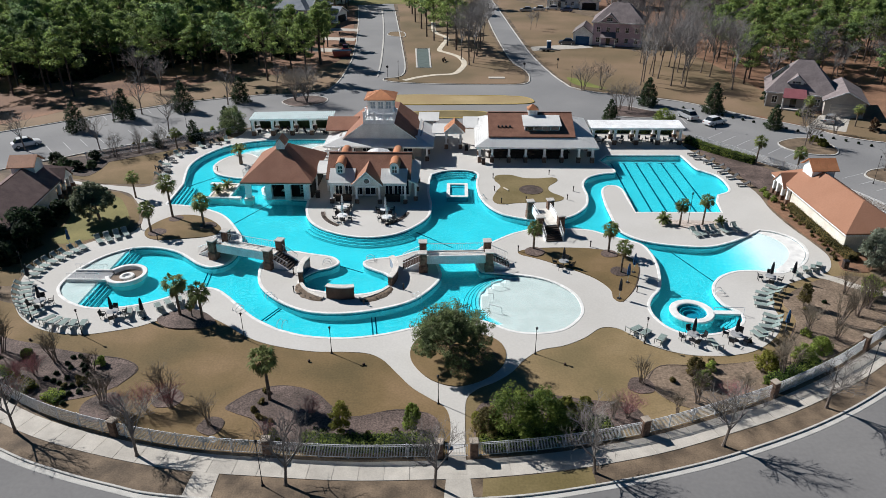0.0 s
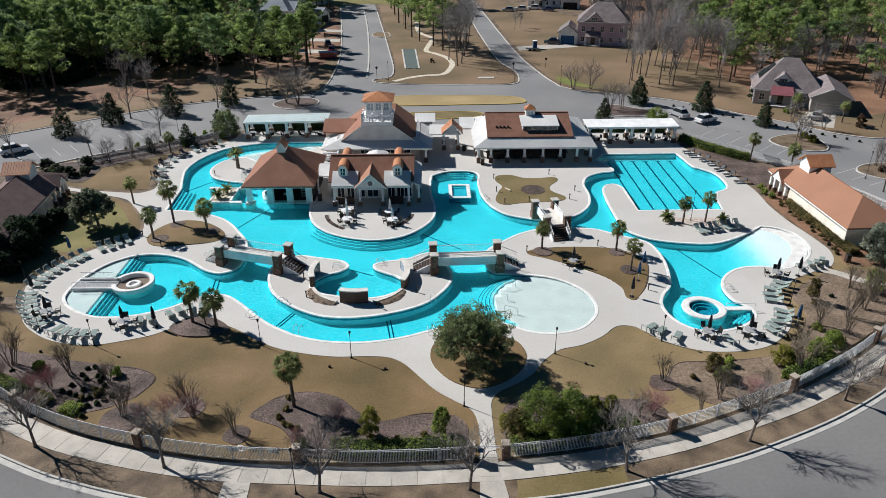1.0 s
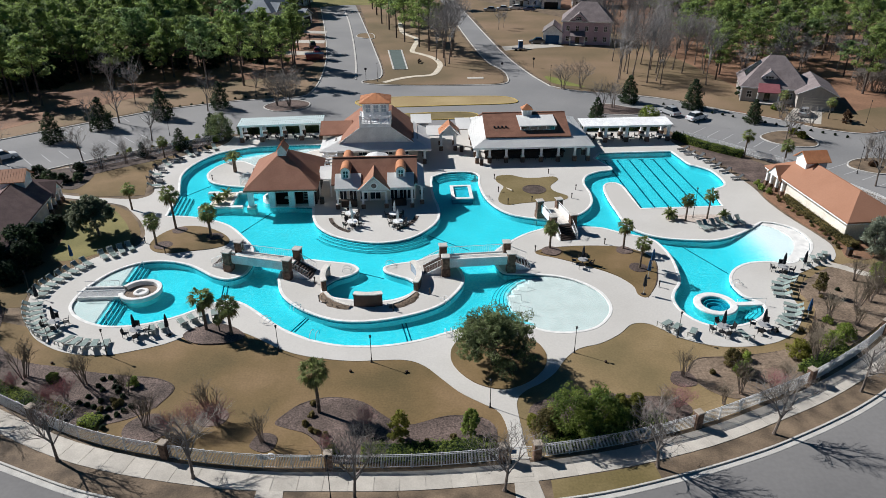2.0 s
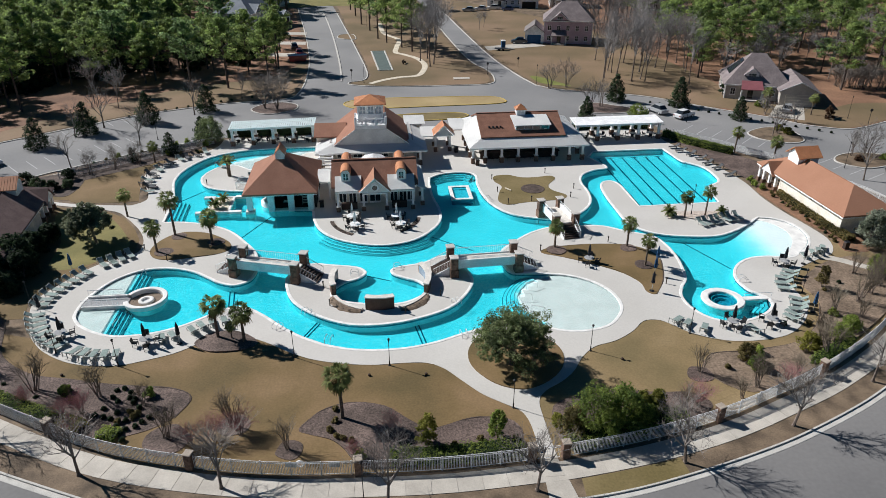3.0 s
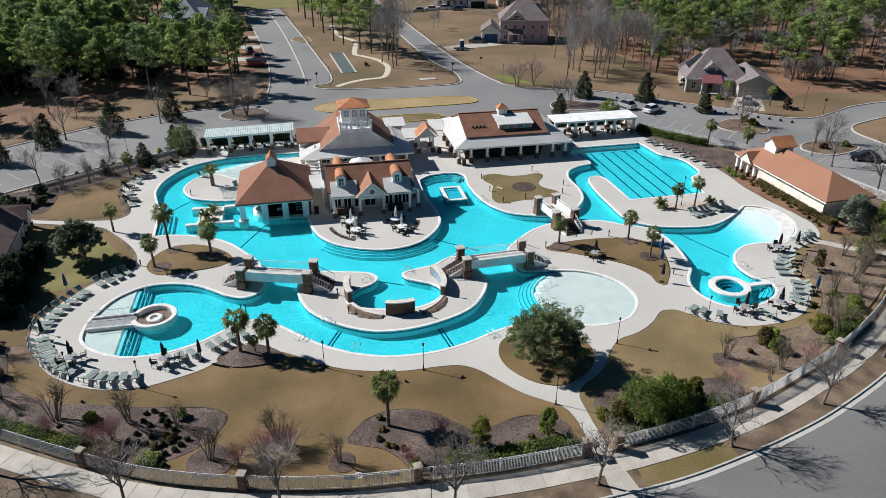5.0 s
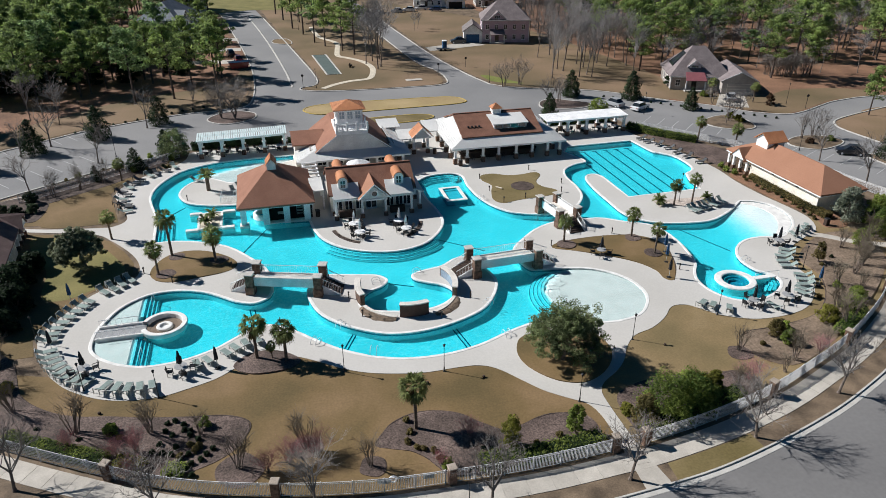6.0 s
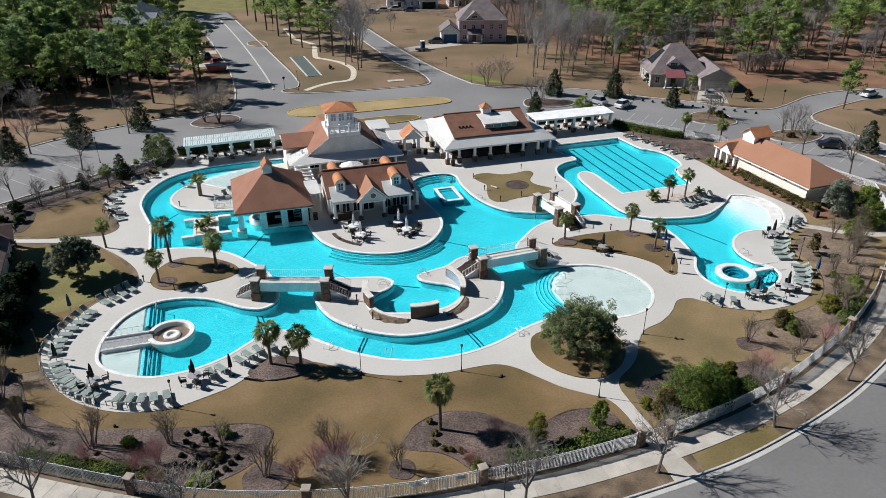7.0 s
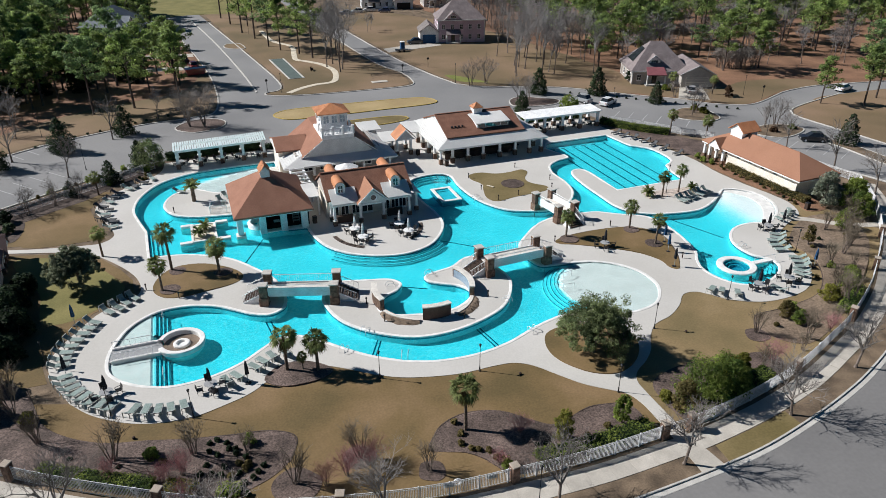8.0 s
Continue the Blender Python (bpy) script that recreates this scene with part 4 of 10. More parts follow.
# car parks and the streets beyond
LOT = tidy(spline([(-130.0, 60.0), (-90.0, 86.0), (-75.0, 99.5), (-66.1, 107.0), (-62.4, 110.1), (-56.3, 114.6), (-50.3, 118.9), (-42.0, 123.4), (-36.0, 125.0)]) + [(40.0, 124.5)] + spline([(40.7, 118.6), (47.5, 109.0), (52.8, 103.4), (58.0, 94.5), (61.7, 83.5), (66.0, 70.0), (74.0, 56.0)]) + spline([(96.0, 62.0), (90.0, 80.0), (84.0, 95.0), (80.0, 107.0), (82.0, 111.0), (90.0, 114.0), (100.0, 116.0), (140.0, 108.0)]) + spline([(140.0, 118.0), (105.0, 124.0), (91.8, 123.4), (84.8, 120.8), (79.0, 118.2), (74.2, 117.4), (68.4, 120.6), (64.1, 126.0), (56.0, 133.2), (45.4, 143.4), (30.0, 150.0), (24.7, 154.7), (21.8, 168.0), (18.6, 194.1), (14.3, 263.0), (10.0, 330.0)]) + spline([(3.0, 330.0), (8.4, 277.0), (9.9, 229.0), (12.8, 184.0), (15.8, 171.0), (16.2, 163.0), (14.4, 157.4), (6.0, 156.8), (-1.8, 156.9), (-10.0, 157.6), (-16.1, 159.2), (-17.6, 162.0), (-13.3, 167.5), (-16.4, 201.0), (-23.5, 262.0), (-32.0, 330.0)]) + spline([(-48.0, 330.0), (-38.6, 276.0), (-31.5, 218.6), (-28.0, 180.0), (-28.6, 153.0), (-34.0, 148.4), (-43.0, 146.8), (-56.5, 141.3), (-64.7, 135.7), (-73.7, 128.8), (-95.0, 112.0), (-135.0, 76.0)]))
structure("car_park", slab("car_park", LOT, [], -0.05, 0.012, M_ASPHALT_PALE), M_ASPHALT_PALE, "grey asphalt car park and streets", "road")
for line in (spline([(24.7, 154.7), (21.8, 168.0), (18.6, 194.1), (14.3, 263.0), (10.0, 330.0)]), spline([(99.0, 117.2), (87.5, 114.1), (81.0, 111.7), (78.7, 109.4), (77.8, 106.5), (78.4, 99.7), (79.1, 94.0), (79.6, 88.8), (81.0, 76.0)]), spline([(140.0, 118.0), (105.0, 124.0), (91.8, 123.4), (84.8, 120.8), (79.0, 118.2), (74.2, 117.4), (68.4, 120.6), (64.1, 126.0), (56.0, 133.2), (45.4, 143.4), (30.0, 150.0), (24.7, 154.7)]), spline([(8.4, 277.0), (9.9, 229.0), (12.8, 184.0), (15.8, 171.0), (16.2, 163.0), (14.4, 157.4), (6.0, 156.8), (-1.8, 156.9), (-10.0, 157.6), (-16.1, 159.2), (-17.6, 162.0), (-13.3, 167.5), (-16.4, 201.0), (-23.5, 262.0)]), spline([(-38.6, 276.0), (-31.5, 218.6), (-28.0, 180.0), (-28.6, 153.0), (-34.0, 148.4), (-43.0, 146.8), (-56.5, 141.3), (-64.7, 135.7), (-73.7, 128.8), (-95.0, 112.0)]), spline([(-90.0, 86.0), (-75.0, 99.5), (-66.1, 107.0), (-62.4, 110.1), (-56.3, 114.6), (-50.3, 118.9), (-42.0, 123.4)]), spline([(40.7, 118.6), (47.5, 109.0), (52.8, 103.4), (58.0, 94.5), (61.7, 83.5), (66.0, 70.0)])):
    structure("kerb", ribbon("kerb", line, -0.08, 0.22, -0.05, 0.15, M_KERB), M_KERB, "pale concrete kerb", "kerb")
median = spline([(-19.4, 163.5), (-20.2, 180.0), (-22.6, 210.0), (-25.6, 240.0), (-29.0, 268.0)])
structure("median", ribbon("median", median, -0.2, 0.2, -0.05, 0.14, M_KERB), M_KERB, "narrow concrete median strip", "kerb")


def traffic_island(points, kerb, fill, label):
    ring = tidy(spline(points, True, 4))
    if area(ring) < 0:
        ring.reverse()
    structure("traffic_island", slab("traffic_island", ring, [], 0.0, 0.11, fill), fill, label, "island")
    structure("kerb", ribbon("kerb", ring, -0.02, 0.22, 0.0, 0.16, kerb, True), kerb, "painted kerb" if kerb is M_YELLOW else "pale concrete kerb", "kerb")


traffic_island([(-18.5, 144.0), (-15.8, 146.9), (-9.0, 147.6), (-2.7, 147.5), (11.9, 146.8), (15.4, 143.6), (13.6, 141.0), (2.3, 140.4), (-10.4, 139.9), (-16.1, 140.4)], M_YELLOW, M_STRAWGRASS, "grassed drop-off island with yellow kerb")
traffic_island([(-14.0, 133.6), (-5.3, 135.4), (3.9, 135.4), (6.2, 133.0), (1.9, 131.0), (-8.0, 130.6), (-14.0, 131.4)], M_YELLOW, M_LAWN_GREEN, "small grassed island with yellow kerb")
traffic_island([(-37.0, 141.6), (-34.8, 145.6), (-31.0, 146.6), (-27.8, 144.2), (-28.4, 140.2), (-33.4, 138.0)], M_KERB, M_MULCH, "mulched island with bare trees")
traffic_island([(29.0, 133.6), (30.2, 138.0), (33.6, 139.6), (36.6, 137.4), (40.0, 134.6), (38.0, 131.8), (33.0, 131.6)], M_KERB, M_MULCH, "mulched island with shrubs")
traffic_island([(55.3, 117.1), (55.7, 113.4), (58.6, 111.0), (61.8, 110.7), (63.6, 112.4), (64.1, 115.4), (63.4, 118.8), (60.0, 119.8)], M_KERB, M_VERGE, "mulched island with small trees")
traffic_island([(62.3, 101.4), (63.6, 98.8), (66.0, 97.6), (70.6, 98.8), (73.0, 100.7), (72.2, 103.4), (68.6, 105.0), (64.4, 104.0)], M_KERB, M_VERGE, "planted island with bare tree")
traffic_island([(70.6, 93.4), (72.6, 93.6), (73.9, 90.0), (73.6, 82.0), (71.4, 78.0), (70.6, 82.0), (70.8, 88.9)], M_KERB, M_VERGE, "narrow planted strip between parking rows")
traffic_island([(-16.5, 213.4), (-19.4, 213.6), (-22.0, 216.4), (-21.4, 221.2), (-17.4, 221.0)], M_KERB, M_LAWN_TAN, "grassed kerb bulb between parking bays")
structure("kerb", ribbon("kerb", [(-22.8, 261.4), (-27.4, 260.8)], -0.1, 0.2, -0.05, 0.15, M_KERB), M_KERB, "pale concrete kerb", "kerb")
for x, y, a, n, step in ((-70.5, 108.0, 40, 9, 2.75), (-72.0, 125.0, 37, 9, 2.75), (34.5, 128.0, 0, 5, 2.75), (44.0, 119.5, -47, 6, 2.75), (58.5, 100.5, -62, 7, 2.75)):
    for k in range(n):
        m = pose(x + k * step * math.cos(radians(a)), y + k * step * math.sin(radians(a)), 0.016, 0, 0, a)
        structure("bay_line", boxes((-0.06, 0.06, 0, 4.9, 0, 0.004)), M_MARK, "white parking bay line", "marking").matrix_world = m

# lawns and straw beyond the streets
bed([(-12.6, 168.0), (-15.6, 200.0), (-21.0, 250.0), (-26.0, 330.0), (2.0, 330.0), (7.6, 270.0), (9.2, 225.0), (12.0, 185.0), (15.0, 171.0), (15.2, 163.0), (13.6, 158.2), (6.0, 157.6), (-2.0, 157.8), (-10.0, 158.4), (-15.4, 160.0), (-16.6, 162.4)], M_LAWN_TAN, "brown village green", "green", z=0.05)
bed([(26.0, 155.4), (31.0, 151.2), (46.0, 144.6), (58.4, 133.0), (66.0, 148.0), (60.0, 200.0), (50.0, 240.0), (14.0, 300.0), (16.0, 262.0), (19.6, 195.0), (22.8, 168.0)], M_LAWN_TAN, "brown house lawn", "lawn", z=0.04)
bed([(-92.0, 114.0), (-74.0, 130.0), (-65.0, 137.0), (-57.0, 142.4), (-43.0, 148.0), (-34.6, 149.6), (-29.8, 154.0), (-29.0, 182.0), (-38.0, 176.0), (-56.0, 163.0), (-72.0, 147.0), (-86.0, 128.0)], M_LAWN_TAN, "tan grass strip at the wood's edge", "lawn", z=0.04)
bed([(-300.0, 60.0), (-140.0, 70.0), (-98.0, 112.0), (-84.0, 128.0), (-70.0, 146.0), (-54.0, 161.0), (-34.0, 172.0), (-30.0, 200.0), (-34.0, 230.0), (-42.0, 290.0), (-60.0, 420.0), (-300.0, 420.0)], M_STRAW, "red-brown pine straw woodland floor", "woodland_floor", z=0.055)
bed([(60.0, 150.0), (56.4, 133.8), (64.4, 126.4), (68.6, 121.0), (74.2, 117.8), (79.0, 118.6), (84.8, 121.2), (91.8, 123.8), (105.0, 124.4), (145.0, 118.0), (300.0, 100.0), (340.0, 400.0), (60.0, 420.0), (56.0, 240.0), (62.0, 200.0)], M_STRAW, "red-brown pine straw woodland floor", "woodland_floor", z=0.03)
bed([(79.8, 88.8), (79.3, 94.0), (78.6, 99.7), (78.0, 106.5), (78.9, 109.3), (81.1, 111.5), (87.6, 113.9), (99.0, 117.0), (140.0, 110.0), (200.0, 60.0), (120.0, 40.0), (98.0, 62.0), (82.0, 76.0)], M_LAWN_TAN, "brown verge by the car park", "lawn", z=0.03)
bed([(64.6, 126.8), (68.7, 121.4), (74.2, 118.1), (79.0, 118.9), (84.8, 121.5), (91.8, 124.1), (104.0, 124.7), (101.0, 131.0), (88.0, 133.6), (79.0, 130.6), (70.0, 134.4), (62.0, 140.0), (58.4, 133.6)], M_LAWN_TAN, "tan front lawn of a house", "lawn", z=0.045)
court = [(-12.2, 196.0), (-8.6, 196.1), (-7.2, 173.0), (-10.6, 173.0)]
structure("turf_court", prism(court, "z", 0.0, 0.09), M_GREEN_COURT, "faded green turf court with pale border", "court")
structure("court_border", ribbon("court_border", court[::-1], -0.2, 0.2, 0.0, 0.16, M_KERB, True), M_KERB, "pale timber border of the court", "kerb")
structure("footpath", ribbon("footpath", spline([(-12.9, 160.3), (-9.7, 163.4), (-5.8, 165.7), (-1.6, 166.9), (0.2, 171.6), (1.1, 178.6), (-0.4, 185.8), (-3.4, 190.7), (-5.6, 194.0), (-5.0, 201.0), (-4.0, 212.0), (-8.0, 222.0), (-9.0, 240.0)]), -0.7, 0.7, 0.0, 0.10, M_SAND), M_SAND, "winding pale concrete footpath", "pavement")
structure("drive", prism([(19.6, 199.0), (35.0, 203.5), (37.0, 198.0), (19.8, 193.6)][::-1], "z", 0.0, 0.07), M_PAVE, "pale concrete driveway", "pavement")
for y in (191.0, 207.0, 222.0):
    structure("drive", prism([(-29.4 - 0.05 * (y - 180), y), (-29.6 - 0.05 * (y - 180), y + 4.4), (-44.0, y + 6.4), (-44.0, y + 2.0)], "z", 0.0, 0.07), M_PAVE, "pale concrete driveway between pines", "pavement")
bed([(-44.0, 279.0), (-28.0, 281.0), (-4.0, 278.0), (2.0, 290.0), (0.0, 330.0), (-30.0, 340.0), (-52.0, 320.0)], M_LAWN_OLIVE, "olive grass beyond the cross street", "green", z=0.065)
structure("drive", prism([(64.4, 126.4), (70.2, 133.9), (75.4, 132.6), (70.0, 123.2)][::-1], "z", 0.0, 0.07), M_PAVE, "pale concrete driveway", "pavement")

# steps, tile lines and lane marks in the water
for line in [((25.0 + 2.05 * k, 88.7), (25.0 + 2.05 * k, 108.8)) for k in range(6)]:
    (xa, ya), (xb, yb) = line
    z = WATER_Z - DEEP + 0.004
    structure("lane_mark", boxes((xa - 0.13, xa + 0.13, ya, yb, z, z + 0.008), (xa - 0.45, xa + 0.45, ya - 0.25, ya, z, z + 0.008), (xa - 0.45, xa + 0.45, yb, yb + 0.25, z, z + 0.008)), M_TILE, "dark blue tiled lane mark on the pool floor", "marking")


def pool_steps(line, count, width, label, sign=1, tile=True):
    """Underwater steps that go down from a line, each with a dark tiled nosing."""
    flight = tagged(new("pool_steps"), label, "steps", kind="structure")
    for k in range(count):
        top = WATER_Z - 0.12 - k * (DEEP - 0.2) / count
        d0, d1 = sorted((sign * width * k, sign * width * (k + 1)))
        part("step", ribbon("step", line, d0, d1, WATER_Z - DEEP, top, M_PLASTER), M_PLASTER, flight)
        if tile:
            edge = sign * width * (k + 1)
            e0, e1 = sorted((edge - sign * 0.09, edge - sign * 0.02))
            part("nosing", ribbon("nosing", line, e0, e1, top - 0.05, top + 0.012, M_TILE), M_TILE, flight, "dark blue tiled nosing")


pool_steps(spline([(-19.2, 82.6), (-17.7, 81.1), (-15.0, 79.6), (-11.5, 78.9), (-8.1, 79.9), (-6.4, 81.2)]), 3, 0.42, "curved underwater steps round the terrace", -1)
pool_steps([(-41.0, 89.2), (-41.35, 96.0)], 4, 0.5, "straight underwater entry steps", -1)
pool_steps([(-40.6, 71.2), (-40.6, 75.0)], 4, 0.36, "underwater steps from the wading shelf", -1)
pool_steps([(-40.6, 62.4), (-40.6, 67.2)], 4, 0.36, "underwater steps from the wading shelf", -1)
ARC_PAD = [(8.0 + 5.75 * math.cos(a), 63.9 + 5.75 * math.sin(a)) for a in np.linspace(radians(232), radians(120), 24)]
pool_steps(ARC_PAD, 4, 0.42, "curved underwater steps to the wading pad", 1)
pool_steps(spline([(-4.0, 101.4), (-2.2, 102.4), (1.0, 102.7), (2.6, 101.6)]), 3, 0.4, "small underwater steps in the bay", -1)
pool_steps([(28.6, 62.6), (29.2, 61.6), (28.8, 60.4), (27.6, 59.3)], 3, 0.45, "underwater steps by the whirlpool", -1)
for a, b in (((-29.2, 72.4), (-28.6, 67.2)), ((-29.7, 72.5), (-29.1, 67.2)), ((-19.0, 64.0), (-20.6, 60.8)), ((-18.6, 64.0), (-20.2, 60.8)), ((-9.2, 62.2), (-8.5, 58.0)), ((-8.8, 62.2), (-8.1, 58.0)), ((26.5, 77.1), (29.4, 70.0)), ((-41.2, 97.4), (-38.0, 101.6)), ((-27.2, 91.0), (-30.6, 84.0)), ((-14.2, 72.9), (-11.2, 71.3)), ((-5.6, 82.3), (-0.6, 77.8)), ((19.5, 80.0), (20.5, 82.0))):
    structure("tile_line", ribbon("tile_line", [a, b], -0.07, 0.07, WATER_Z - DEEP, WATER_Z - DEEP + 0.03, M_TILE), M_TILE, "dark tiled line across the pool floor", "marking")

pad = structure("paver_pad", prism([(26.6, 82.6), (34.6, 82.0), (34.4, 84.6), (26.8, 85.0)], "z", 0.0, DECK_Z + 0.006), M_PAVER, "pinkish paver pad under palms", "paving")
for i in range(13):
    for j in range(4):
        x, y = 26.75 + 0.6 * i, 82.72 + 0.56 * j - 0.045 * i
        part("paver", boxes((x, x + 0.56, y, y + 0.52, DECK_Z + 0.006, DECK_Z + 0.02)), M_PAVER, pad)

# ---------------------------------------------------------------- building parts
def column(parent, x, y, z1, w=0.38, base=0.95, z0=DECK_Z):
    """White square column on a dark stone plinth with a cap."""
    bm = boxes((x - w / 2, x + w / 2, y - w / 2, y + w / 2, z0 + base, z1), (x - w / 2 - 0.06, x + w / 2 + 0.06, y - w / 2 - 0.06, y + w / 2 + 0.06, z1 - 0.2, z1 - 0.04))
    col = part("column", bm, M_WHITE, parent)
    p = w / 2 + 0.13
    part("plinth", bbox(x - p, x + p, y - p, y + p, z0, z0 + base - 0.06), M_BRICK, col, "dark ledge-stone plinth")
    part("plinth_cap", bbox(x - p - 0.04, x + p + 0.04, y - p - 0.04, y + p + 0.04, z0 + base - 0.06, z0 + base), M_CAP, col, "pale stone cap")
    return col


def window(parent, x0, x1, y, z0, z1, face=-1, bars=1, along_y=False, mat=None, pane=None):
    """A framed window set on a wall: frame, pane, glazing bars and sill."""
    mat = mat or M_WHITE
    f, d = 0.07, 0.06 * face

    def at(a0, a1, b0, b1, c0, c1):
        b0, b1 = sorted((b0, b1))
        return (b0, b1, a0, a1, c0, c1) if along_y else (a0, a1, b0, b1, c0, c1)

    def spot(u, z, v):
        return (v, u, z) if along_y else (u, v, z)

    bm = bmesh.new()
    loops = [[bm.verts.new(spot(u, z, v)) for u, z in ((x0 + e, z0 + e), (x1 - e, z0 + e), (x1 - e, z1 - e), (x0 + e, z1 - e))] for e, v in ((0, y), (0, y + d), (f, y + d), (f, y))]
    for p, q in zip(loops, loops[1:]):
        for i in range(4):
            bm.faces.new((p[i], p[(i + 1) % 4], q[(i + 1) % 4], q[i]))
    bmesh.ops.recalc_face_normals(bm, faces=bm.faces[:])
    w = part("window", bm, mat, parent)
    for k in range(bars):
        c = x0 + (x1 - x0) * (k + 1) / (bars + 1)
        part("glazing_bar", boxes(at(c - 0.03, c + 0.03, y, y + d * 0.8, z0 + f, z1 - f)), mat, w)
    part("glazing_bar", boxes(at(x0 + f, x1 - f, y, y + d * 0.7, (z0 + z1) / 2 - 0.025, (z0 + z1) / 2 + 0.025)), mat, w)
    part("pane", boxes(at(x0 + f, x1 - f, y + d * 0.15, y + d * 0.35, z0 + f, z1 - f)), pane or M_GLASS, w, "glass coloured pale for sky light" if pane else "dark reflecting glass")
    part("sill", boxes(at(x0 - 0.06, x1 + 0.06, y, y + d * 2, z0 - 0.06, z0)), mat, w)
    return w


def door(parent, x0, x1, y, z0, z1, face=-1, along_y=False, mat=None):
    mat = mat or M_WHITE
    f, d = 0.09, 0.07 * face

    def at(a0, a1, b0, b1, c0, c1):
        b0, b1 = sorted((b0, b1))
        return (b0, b1, a0, a1, c0, c1) if along_y else (a0, a1, b0, b1, c0, c1)

    ob = part("door", boxes(at(x0, x1, y, y + d, z1 - f, z1), at(x0, x0 + f, y, y + d, z0, z1 - f), at(x1 - f, x1, y, y + d, z0, z1 - f), at((x0 + x1) / 2 - 0.05, (x0 + x1) / 2 + 0.05, y, y + d, z0, z1 - f), at(x0 + f, x1 - f, y, y + d * 0.9, z0, z0 + 0.25)), mat, parent)
    part("pane", boxes(at(x0 + f, x1 - f, y + d * 0.1, y + d * 0.35, z0 + 0.25, z1 - f)), M_GLASS, ob, "dark reflecting glass")
    return ob


def cupola(parent, cx, cy, z0, z1, z2, w, wall=None, roof=None, over=0.22):
    body = part("cupola", bbox(cx - w / 2, cx + w / 2, cy - w / 2, cy + w / 2, z0, z1, 0.03), wall or M_WHITE, parent, "small white cupola")
    h = w / 2 + over
    seamed("cupola_roof", hip_quads(cx - h, cx + h, cy - h, cy + h, z1, z2, cx, cx, cy, cy), roof or M_COPPER, parent, "copper-red metal cap", 0.3, 0.08)
    for a, b, yy in ((-0.32, -0.04, 0), (0.04, 0.32, 0)):
        part("louvre", boxes((cx + a * w, cx + b * w, cy - w / 2 - 0.03, cy - w / 2, z1 - 0.55 * (z1 - z0), z1 - 0.12)), M_GREY_WALL, body)
    return body


def gable_wall_x(x0, x1, y0, y1, z0, z1, ym):
    """A wall whose top follows a ridge along x, seen from the side."""
    return prism([(y0, z0), (y1, z0), (ym, z1)], "x", x0, x1)


# ---------------------------------------------------------------- bar pavilion by the lap pool
bar = thing("bar_pavilion", pose(0, 0, 0), "open-fronted white bar pavilion with brown and white roofs", "building")
seamed("skirt_roof", hip_quads(2.5, 22.2, 105.7, 121.9, 2.85, 4.05, 5.0, 18.7, 107.7, 119.6), M_METAL, bar, "white standing-seam metal skirt roof")
part("roof", gable_x(4.7, 18.6, 107.4, 119.8, 4.1, 6.3, 113.6, 0.2), M_SHINGLE, bar, "brown shingle roof")
for xa, xb in ((4.85, 5.05), (18.25, 18.45)):
    part("gable_wall", gable_wall_x(xa, xb, 107.7, 119.5, 3.9, 6.15, 113.6), M_GREY_WALL, bar, "grey gable wall")
part("ridge_cap", boxes((4.7, 18.6, 113.45, 113.75, 6.28, 6.36)), M_SHINGLE, bar)
part("wall", boxes((5.1, 18.4, 110.6, 110.8, DECK_Z, 3.95), (5.1, 5.3, 110.8, 119.2, DECK_Z, 3.95), (18.2, 18.4, 110.8, 119.2, DECK_Z, 3.95), (5.1, 18.4, 119.2, 119.4, DECK_Z, 3.95)), M_GREIGE, bar, "greige rendered wall")
part("ceiling_board", boxes((2.9, 21.8, 106.1, 110.6, 2.66, 2.7)), M_WHITE, bar)
part("fascia", boxes((2.6, 22.1, 105.75, 105.9, 2.58, 2.82), (2.6, 2.75, 105.9, 121.7, 2.58, 2.82), (21.95, 22.1, 105.9, 121.7, 2.58, 2.82)), M_WHITE, bar)
for x in (3.3, 5.3, 8.0, 10.7, 13.7, 16.5, 19.2, 21.4):
    column(bar, x, 106.6, 2.66, 0.36, 1.0)
for y in (109.6, 112.6, 115.6, 118.6):
    column(bar, 21.4, y, 2.66, 0.36, 1.0)
    column(bar, 3.3, y, 2.66, 0.36, 1.0)
part("back_bar", bbox(5.4, 18.0, 110.2, 110.6, DECK_Z, 1.25), M_DIM, bar, "dark shelved back bar")
part("bar_counter", bbox(4.8, 17.8, 108.3, 108.9, DECK_Z, 1.1), M_DARKWOOD, bar, "dark timber bar counter")
part("bar_top", bbox(4.6, 18.0, 108.1, 109.1, 1.1, 1.17), M_DARKWOOD, bar)
for x0 in (5.5, 7.8, 12.4, 15.0):
    window(bar, x0, x0 + 1.9, 110.6, 1.0, 2.4, bars=2)
door(bar, 10.2, 11.6, 110.6, DECK_Z, 2.3)
shed = part("shed_dormer", boxes((10.55, 16.2, 108.95, 112.0, 4.5, 5.42)), M_WHITE, bar, "white shed dormer")
seamed("dormer_roof", [((10.3, 108.75, 5.46), (16.45, 108.75, 5.46), (16.45, 112.7, 6.08), (10.3, 112.7, 6.08))], M_METAL, bar, "white standing-seam metal roof", 0.5)
for k in range(4):
    part("dormer_window", boxes((10.75 + 1.36 * k, 11.95 + 1.36 * k, 108.91, 108.95, 4.72, 5.24)), M_GLASS, shed, "dark clerestory pane")
cupola(bar, 12.1, 113.2, 5.8, 7.05, 7.85, 1.5, over=0.18)
for k in range(4):
    part("vent", bbox(6.2 + 0.62 * k, 6.5 + 0.62 * k, 109.6, 109.9, 4.86, 5.2, 0.03), M_BLACK, bar, "small dark roof vent")

